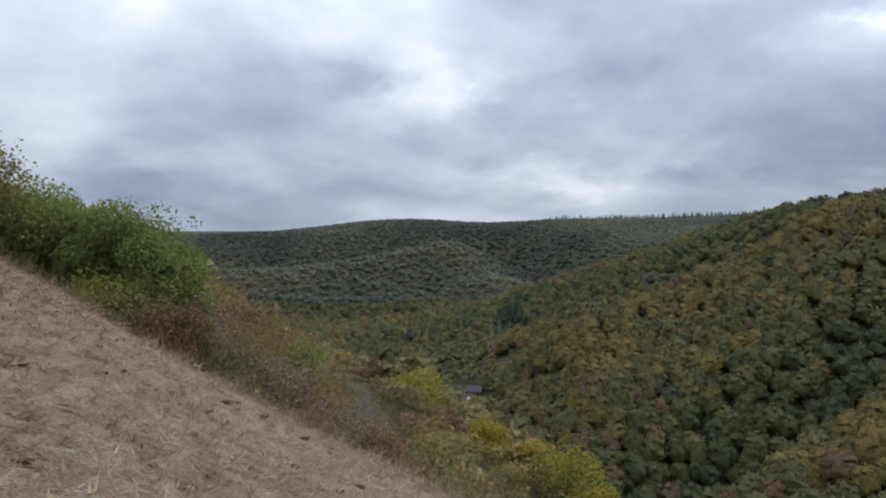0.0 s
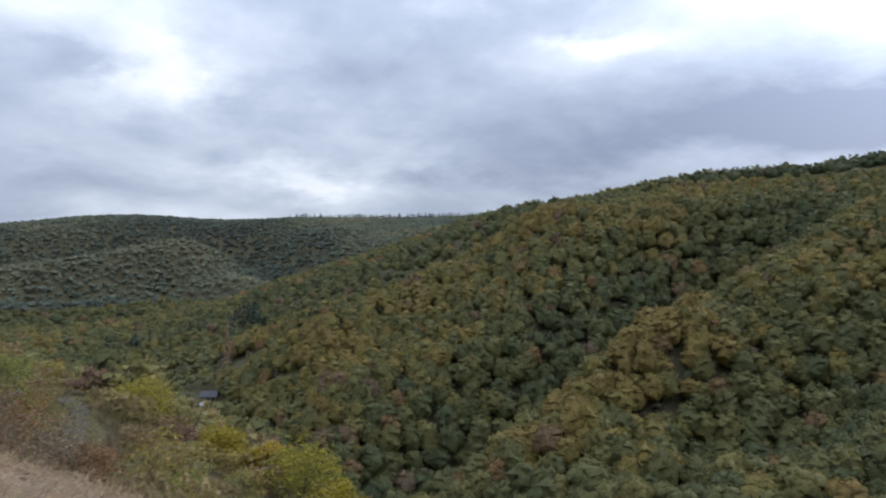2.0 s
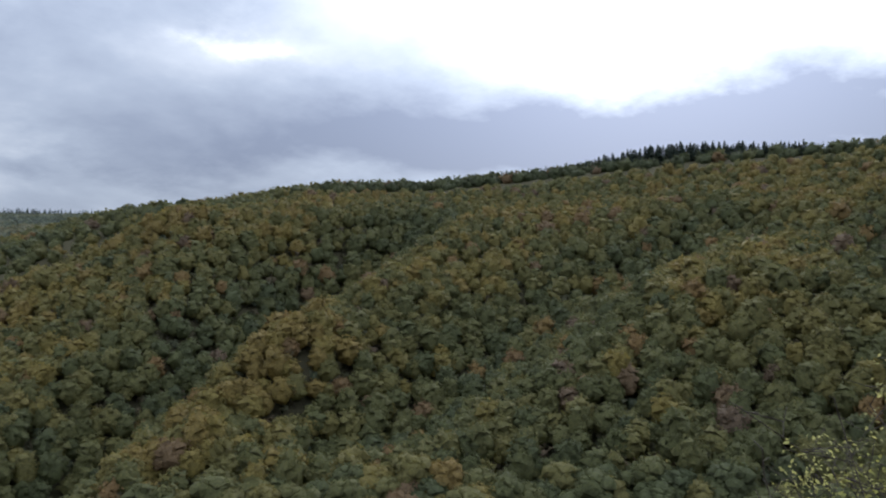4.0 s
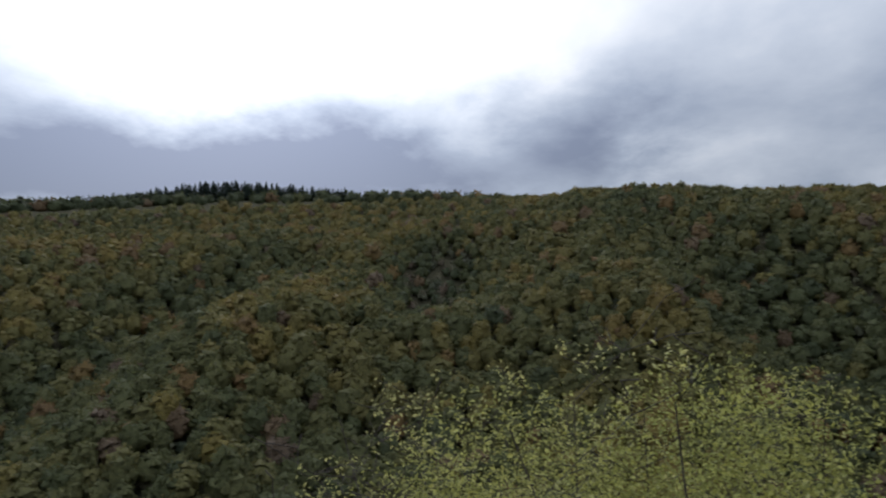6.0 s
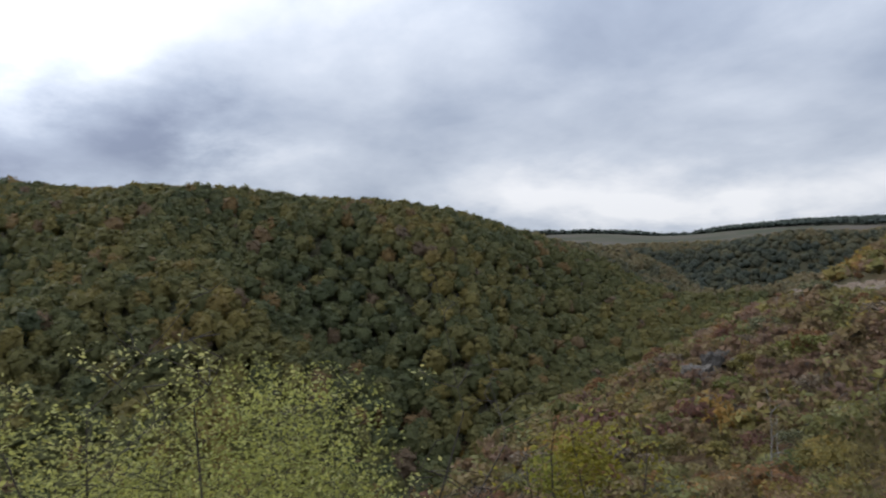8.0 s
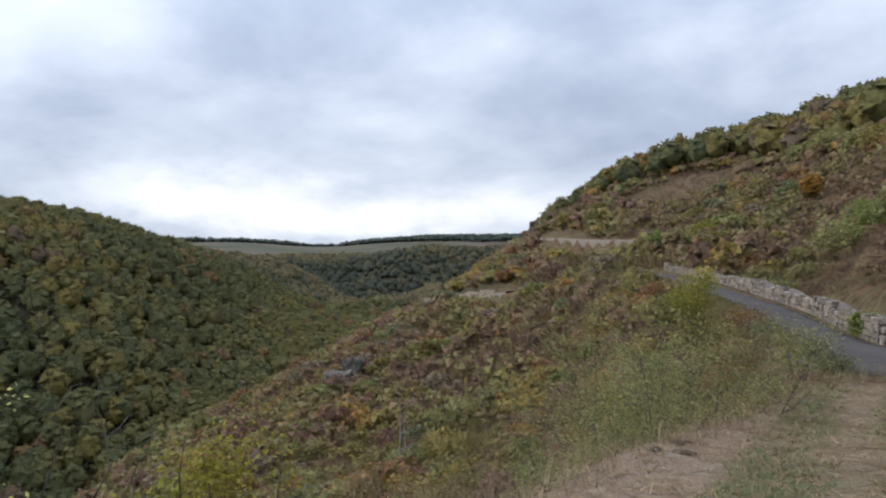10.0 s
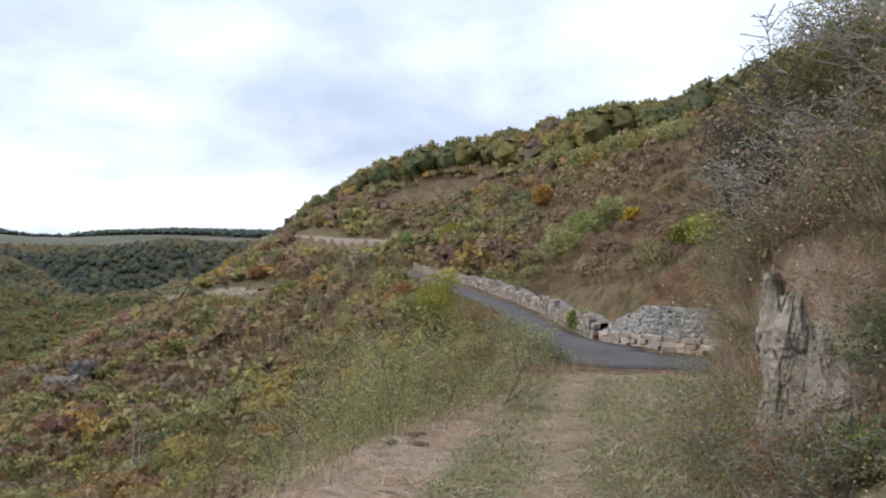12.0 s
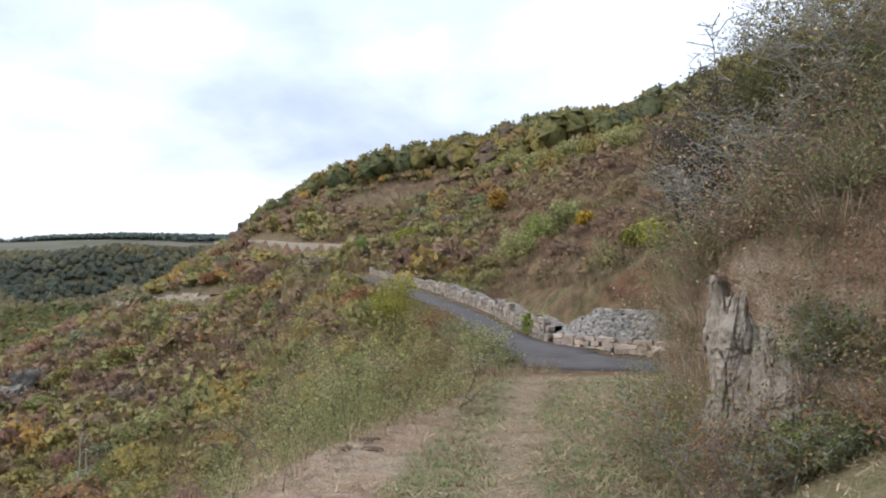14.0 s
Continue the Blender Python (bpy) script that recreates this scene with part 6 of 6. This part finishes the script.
def dead_tree(at, high, seed):
    rng = np.random.RandomState(seed)
    e = tagged(new("dead_tree"), "slender pale dead tree standing in the scrub", "tree", "dead trees on the slope")
    x, y, z = stand_z(*at)
    e.location = (x, y, z)
    trunk = branch(rng, (0, 0, -0.3), (0.05, 0.02, 1), high, 0.06, 0.06, 0.02, 8)
    part("trunk", mesh_of("trunk", *tubes([trunk], 6), 4, M_PALE_BARK), None, e)
    for k in range(5):
        q = trunk[3 + k % 5]
        b = rng.rand() * 6.28
        part("branch", mesh_of("branch", *tubes([branch(rng, q[0], (math.cos(b), math.sin(b), 0.9), high * 0.22, 0.025, 0.3, 0, 5)], 4), 4, M_PALE_BARK), None, e)


for k, (a, d, h) in enumerate([(139.6, 38, 4.6), (140.2, 40, 3.4), (144.3, 46, 3.6), (146.6, 48, 3.6), (147.0, 50, 3.0)]):
    dead_tree((a, d, 160), h, 60 + k)


def house(at, wide, deep, high, turn, seed, roof_mat):
    x, y, z = stand_z(*at)
    e = tagged(new("house"), "small valley house with a pale pitched roof", "house", "houses in the valley")
    e.matrix_world = Matrix.Translation((x, y, z)) @ Matrix.Rotation(radians(turn), 4, "Z")
    w, d, h, t = wide / 2, deep / 2, high, high + deep * 0.4

    def shape(verts, faces, name, mat):
        me = bpy.data.meshes.new(name)
        me.from_pydata(verts, [], faces)
        me.materials.append(mat)
        return part(name, me, None, e)

    shape([(-w, -d, -1), (w, -d, -1), (w, d, -1), (-w, d, -1), (-w, -d, h), (w, -d, h), (w, d, h), (-w, d, h), (-w, 0, t), (w, 0, t)],
          [(0, 1, 5, 4), (2, 3, 7, 6), (1, 2, 6, 9, 5), (3, 0, 4, 8, 7)], "wall", M_PLASTER)
    o, k = 0.5, 0.2
    for sgn, name in ((-1, "roof"), (1, "roof")):
        a = [(-w - o, sgn * (d + o), h - 0.4 * o), (w + o, sgn * (d + o), h - 0.4 * o), (w + o, 0, t), (-w - o, 0, t)]
        shape(a + [(p[0], p[1], p[2] + k) for p in a], [(0, 1, 2, 3), (7, 6, 5, 4), (0, 4, 5, 1), (1, 5, 6, 2), (2, 6, 7, 3), (3, 7, 4, 0)], name, roof_mat)
    for i in range(3):
        cx = -w + wide * (i + 0.5) / 3
        shape([(cx - 0.5, -d - 0.03, 1.0), (cx + 0.5, -d - 0.03, 1.0), (cx + 0.5, -d - 0.03, 2.3), (cx - 0.5, -d - 0.03, 2.3)], [(0, 1, 2, 3)], "window", M_PANE)


def plain(name, color, rough=0.8):
    m = Nodes(name, rough)
    n = m.noise(1.5, 4)
    return m.done(m.mix(1.0, color, m.ramp(n, [(0.3, (0.85, 0.85, 0.85)), (0.7, (1.1, 1.1, 1.1))]), "MULTIPLY"))


M_PLASTER, M_PALE_ROOF, M_DARK_ROOF, M_PANE = plain("pale_plaster", (0.16, 0.14, 0.12)), plain("pale_metal_roof", (0.36, 0.36, 0.36), 0.7), plain("slate_roof", (0.07, 0.07, 0.08)), plain("window_pane", (0.03, 0.035, 0.04), 0.1)
house((-0.3, 322, 0), 11, 4, 2.2, 12, 1, M_PALE_ROOF)
house((1.2, 330, 0), 7, 5, 2.8, -25, 2, M_DARK_ROOF)
house((-0.9, 338, 0), 7, 5, 2.8, 40, 3, M_DARK_ROOF)
x, y, z = stand_z(2.5, 395, 0)
e = tagged(new("poplar_tree"), "tall narrow pale poplar in the valley", "tree")
e.location = (x, y, z)
part("trunk", mesh_of("trunk", *tubes([[((0, 0, -1), 0.3), ((0, 0, 24), 0.06)]], 5), 4, M_PALE_BARK), None, e)
pv = conifer_template(np.random.RandomState(5), 25, 4.0, 300)
part("crown", tri_mesh("crown", pv, M_DRY, np.full(len(pv), 0.6)), None, e)


# ---------------------------------------------------------------- walls along the lane
def block_mesh(name, sx, sy, sz, seed, mat):
    """A hewn stone with knocked-off corners, 44 triangles at most."""
    r = np.random.RandomState(seed)
    bm = bmesh.new()
    bmesh.ops.create_cube(bm, size=1.0)
    bmesh.ops.bevel(bm, geom=bm.edges[:], offset=0.09, segments=1, affect="EDGES")
    for v in bm.verts:
        v.co = Vector((v.co.x * sx, v.co.y * sy, v.co.z * sz)) + Vector(r.normal(size=3) * (0.05 * sx, 0.06 * sy, 0.06 * sz))
    me = bpy.data.meshes.new(name)
    bm.to_mesh(me)
    bm.free()
    me.materials.append(mat)
    return me


def lay_wall(name, label, rows, height, course, length, depth, mat, core_mat, seed, lean=0.0, limit=300, foot=0.0):
    """A wall of single stones before a core, along a line on the ground; height is a function of the share of the way."""
    rng = np.random.RandomState(seed)
    line = smooth_line(rows, 12)
    seg = np.r_[0, np.cumsum(np.linalg.norm(np.diff(line[:, :2], axis=0), axis=1))]
    total = seg[-1]

    def at(s):
        x, y = np.interp(s, seg, line[:, 0]), np.interp(s, seg, line[:, 1])
        x2, y2 = np.interp(min(s + 0.3, total), seg, line[:, 0]), np.interp(min(s + 0.3, total), seg, line[:, 1])
        x1, y1 = np.interp(max(s - 0.3, 0), seg, line[:, 0]), np.interp(max(s - 0.3, 0), seg, line[:, 1])
        t = Vector((x2 - x1, y2 - y1, 0)).normalized()
        return Vector((x, y, np.interp(s, seg, line[:, 2]))), t, Vector((t.y, -t.x, 0))

    # the core, a thick strip behind the stones
    bm = bmesh.new()
    prev = None
    for s in np.linspace(0, total, int(total / 0.6)):
        p, t, out = at(s)
        if out.dot(Vector((p.x, p.y, 0))) > 0:
            out = -out
        h = height(s / total)
        top = p + Vector((0, 0, foot + h)) - out * lean * h
        ring = [bm.verts.new(q) for q in (p - out * 0.05 + Vector((0, 0, foot - 0.4)), top - out * 0.05, top - out * 0.6, p - out * 0.9 + Vector((0, 0, foot - 0.4)))]
        if prev:
            for a, b, c, d in zip(prev, prev[1:] + prev[:1], ring[1:] + ring[:1], ring):
                bm.faces.new((a, b, c, d))
        prev = ring
    me = bpy.data.meshes.new(name)
    bm.to_mesh(me)
    bm.free()
    me.materials.append(core_mat)
    wall = tagged(new(name, me), label, "wall", kind="structure")
    variants = [block_mesh("stone", length, depth, course, seed + k, mat) for k in range(7)]
    extra_v, extra_f, n, base, row = [], [], 0, 0, 0
    jobs = []
    z = course * 0.5
    while z < 2.5:
        s = rng.rand() * length
        while s < total:
            k = 0.6 + 0.8 * rng.rand()
            if z - course * 0.4 < height(s / total):
                jobs.append((s, z, k))
            s += length * k * 1.03
        z += course * 1.04
    jobs.sort(key=lambda j: j[0])
    for s, z, k in jobs:
        p, t, out = at(s)
        if out.dot(Vector((p.x, p.y, 0))) > 0:
            out = -out
        q = p + Vector((0, 0, foot + z + 0.1 * course * (rng.rand() - 0.5))) + out * (0.03 + 0.05 * rng.rand() - lean * z)
        m = Matrix.Translation(q) @ Matrix.Rotation(math.atan2(t.y, t.x) + 0.08 * rng.normal(), 4, "Z") @ Matrix.Rotation(0.06 * rng.normal(), 4, "Y") @ Matrix.Diagonal((k, 1, 0.85 + 0.3 * rng.rand(), 1))
        src = variants[int(rng.rand() * 7)]
        if n < limit:
            ob = new("stone", src)
            ob.parent = wall
            ob.matrix_basis = m
        else:
            for v in src.vertices:
                extra_v.append(tuple(m @ v.co))
            for f in src.polygons:
                extra_f.append([i + base for i in f.vertices])
            base += len(src.vertices)
        n += 1
    if extra_f:
        me = bpy.data.meshes.new("stones")
        me.from_pydata(extra_v, [], extra_f)
        me.materials.append(mat)
        ob = new("stones", me)
        ob.parent = wall
        tagged(ob, kind="stuff")


lay_wall("stone_wall", "sandy masonry footing of the retaining wall at the bend", CORNER, lambda u: 0.5 - 0.1 * u, 0.16, 0.42, 0.2, M_RENDER_STONE, M_RENDER_STONE, 100, 0.05)
lay_wall("stone_wall", "sloping dry-stone facing of grey slate slabs above the footing", [(a, d + 0.35, z) for a, d, z in CORNER], lambda u: float(np.interp(u, [0, 0.3, 0.72, 0.95, 1], [0.85, 1.0, 1.0, 0.3, 0.0])), 0.055, 0.19, 0.14, M_SLATE, M_SLATE, 200, 0.6, foot=0.42)
lay_wall("stone_wall", "long low retaining wall of grey-brown stone beside the lane", [(174.6, 28.0, -2.15), (172.6, 31.6, -1.9), (170.3, 38.5, -1.4), (167.2, 48.5, -0.7), (163.6, 64, 0.5), (160.6, 81, 1.7)],
         lambda u: 0.68 + 0.1 * math.sin(u * 19) + 0.1 * math.sin(u * 47), 0.22, 0.46, 0.3, M_WALLSTONE, M_WALLSTONE, 300, 0.06)


lay_wall("stone_wall", "pale low stone wall above the gravel track", [(141.6, 171, -2.9), (143, 163, -2.0), (145.5, 149, -1.4), (147.6, 136, -0.8)], lambda u: 0.95 + 0.12 * math.sin(u * 31), 0.3, 0.8, 0.4, M_RENDER_STONE, M_RENDER_STONE, 400, 0.06, limit=80)


# ---------------------------------------------------------------- dry grass, mown stalks and clods
def tuft(rng, blades, long, rise, width):
    a, e = rng.rand(blades) * 6.283, rise * rng.rand(blades)
    l = long * (0.5 + 0.8 * rng.rand(blades))
    d = np.stack([np.cos(a) * np.cos(e), np.sin(a) * np.cos(e), np.sin(e)], -1)
    s = np.stack([-np.sin(a), np.cos(a), 0 * a], -1)
    f = np.c_[rng.normal(size=(blades, 2)) * long * 0.5, np.full(blades, 0.012)]
    return np.stack([f + s * width, f - s * width, f + d * l[:, None]], 1).reshape(-1, 3)


def grass():
    rng = np.random.RandomState(31)
    mown = [tuft(rng, 16, 0.16, 0.4, 0.007) for _ in range(8)]
    tall = [tuft(rng, 26, 0.26, 1.5, 0.0035) for _ in range(6)]
    turf = [tuft(rng, 22, 0.07, 1.1, 0.005) for _ in range(6)]

    def on(k):
        return lambda x, y, r, az: (zones(x, y)[k] > 0.35 + 0.3 * rng.rand(len(x))) & (r > 0.5)

    px, py = scatter(rng, -36, 10, 4.5, 18.5, 0.155, on(0))
    qx, qy = scatter(rng, 140, 206, 4.2, 21, 0.21, on(0))
    nx, ny = scatter(rng, -38, 322, 0.5, 4.4, 0.2, on(0))
    px, py = np.r_[px, qx, nx], np.r_[py, qy, ny]
    dx, dy = scatter(rng, -36, 12, 4.0, 16, 0.17, lambda x, y, r, az: (zones(x, y)[0] > 0.5) & (wander(x * 0.5, y * 1.6, 0.9, 371, 3) > 0.16 + 0.25 * rng.rand(len(x))))
    litter = [tuft(rng, 14, 0.10, 0.7, 0.009) for _ in range(5)]
    strew("mown_litter", "rust-brown mown bracken and litter in loose rows", "dry litter", litter, 3, dx, dy, 0.6 + 0.7 * rng.rand(len(dx)), rng.rand(len(dx)), M_LITTER, rng)
    ex, ey = scatter(rng, -40, 4, 3.2, 9.5, 0.3, lambda x, y, r, az: (zones(x, y)[0] > 0.5) & (wander(x, y, 1.6, 381, 2) > np.interp(r, [3, 6, 9.5], [-0.2, 0.1, 0.5])))
    strew("pale_tufts", "pale uncut tufts of dry grass in the mown slope", "dry grass", tall, 3, ex, ey, 0.35 + 0.35 * rng.rand(len(ex)), 0.65 + 0.15 * rng.rand(len(ex)), M_TANGLE, rng)
    strew("mown_straw", "mown dry grass stalks lying on the slope and path", "dry grass", mown, 3, px, py, 0.6 + 0.8 * rng.rand(len(px)), np.clip(rng.rand(len(px)) * 0.85, 0, 1), M_DRY, rng)
    px, py = scatter(rng, 140, 186, 4.2, 22, 0.17, on(1))
    qx, qy = scatter(rng, -36, 6, 4.5, 10, 0.2, on(1))
    nx, ny = scatter(rng, -38, 322, 0.5, 4.3, 0.2, on(1))
    px, py = np.r_[px, qx, nx], np.r_[py, qy, ny]
    strew("path_turf", "short green and straw-coloured turf on the path", "grass", turf, 3, px, py, 0.6 + 0.8 * rng.rand(len(px)), np.where(rng.rand(len(px)) < 0.65, 1.0, 0.6 * rng.rand(len(px))), M_DRY, rng)

    def rim(x, y, r, az):
        e = along(BROW, az)[0]
        bank = toe(y) - x
        return ((np.abs(r - e - 0.5) < 1.0) & (az < 175) & (az > -36) & ((az < 25) | (az > 135))) | ((az > 182) & (r < 10) & (bank > -0.4) & (bank < 1.2))

    px, py = scatter(rng, -36, 176, 3.9, 22, 0.3, rim)
    qx, qy = scatter(rng, 176, 203, 4.8, 10, 0.17, rim)
    px, py = np.r_[px, qx], np.r_[py, qy]
    tangle = [brush(rng, 95, 0.6, 0.55, 0.0034)[:, :3] for _ in range(6)]
    tx, ty = scatter(rng, 176, 207, 5.2, 10.5, 0.135, lambda x, y, r, az: (toe(y) - x > -0.6) & (toe(y) - x < 1.35) & (az > np.interp(r, [5.4, 6.4, 7.4, 9.4, 10.9], [188, 187, 185, 181.6, 179.6])) & ~((az > 186.2) & (az < 193.2) & (r > 5.9) & (r < 8.3) & (rng.rand(len(x)) < np.interp(az, [186, 190.4, 192, 193.2], [0.95, 0.9, 0.5, 0.0]))))
    strew("bank_tangle", "tangle of withered stalks and twigs on the bank", "dry grass", tangle, 3, tx, ty, 0.4 + 0.55 * rng.rand(len(tx)), np.where(rng.rand(len(tx)) < 0.12, 0.95, 0.1 + rng.rand(len(tx)) * 0.7), M_TANGLE, rng)
    leafy = [leaves_on(rng, [(p, None) for p in rng.normal(size=(26, 3)) * [0.2, 0.2, 0.12] + [0, 0, 0.16]], 8, 0.028, 0.07) for _ in range(6)]
    bx, by = scatter(rng, 180, 207, 5.4, 11, 0.21, lambda x, y, r, az: (toe(y) - x > 0.1) & (toe(y) - x < 3.4) & ~((az > 186.2) & (az < 190.4) & (toe(y) - x < 0.9) & (r < 8.4)))
    strew("bramble_thicket", "matted bramble leaves in green, red and tan over the bank", "brambles", leafy, 3, bx, by, 0.7 + 0.6 * rng.rand(len(bx)), np.clip(0.62 - 0.4 * step(0.7, 1.5, toe(by) - bx) + 0.75 * wander(bx, by, 0.9, 351, 2) + 0.08 * rng.normal(size=len(bx)), 0, 1), M_BRAMBLE, rng)
    strew("tall_dry_grass", "withered tall grass along the edges and on the bank", "dry grass", tall, 3, px, py, 0.6 + 0.9 * rng.rand(len(px)), rng.rand(len(px)) * 0.9, M_DRY, rng)


grass()
clod_rng = np.random.RandomState(8)
M_EARTH = stone_material("dark_earth", [(0.3, (0.035, 0.022, 0.015)), (0.7, (0.10, 0.066, 0.045))], 14)
for k in range(26):
    a, d = -32 + 36 * clod_rng.rand(), 4.5 + 6.5 * clod_rng.rand()
    x, y, z = stand_z(a, d, 0)
    if zones(np.array([x]), np.array([y]))[0][0] < 0.8:
        continue
    w = 0.05 + 0.07 * clod_rng.rand()
    rough_rock("earth_clod", "dark clod of turned earth in the mown grass", (x, y, z), (w * 1.8, w, w * 0.45), 70 + k, M_EARTH, w * 0.2, 50 * k, 1.0, "clod", 3)
for k in range(4):
    a, d = 157 + 5 * clod_rng.rand(), 8 + 2 * clod_rng.rand()
    x, y, z = stand_z(a, d, 166)
    w = 0.08 + 0.1 * clod_rng.rand()
    rough_rock("earth_clod", "dark clod of turned earth at the path's edge", (x, y, z), (w * 1.8, w, w * 0.45), 90 + k, M_EARTH, w * 0.2, 50 * k, 1.0, "clod", 3)
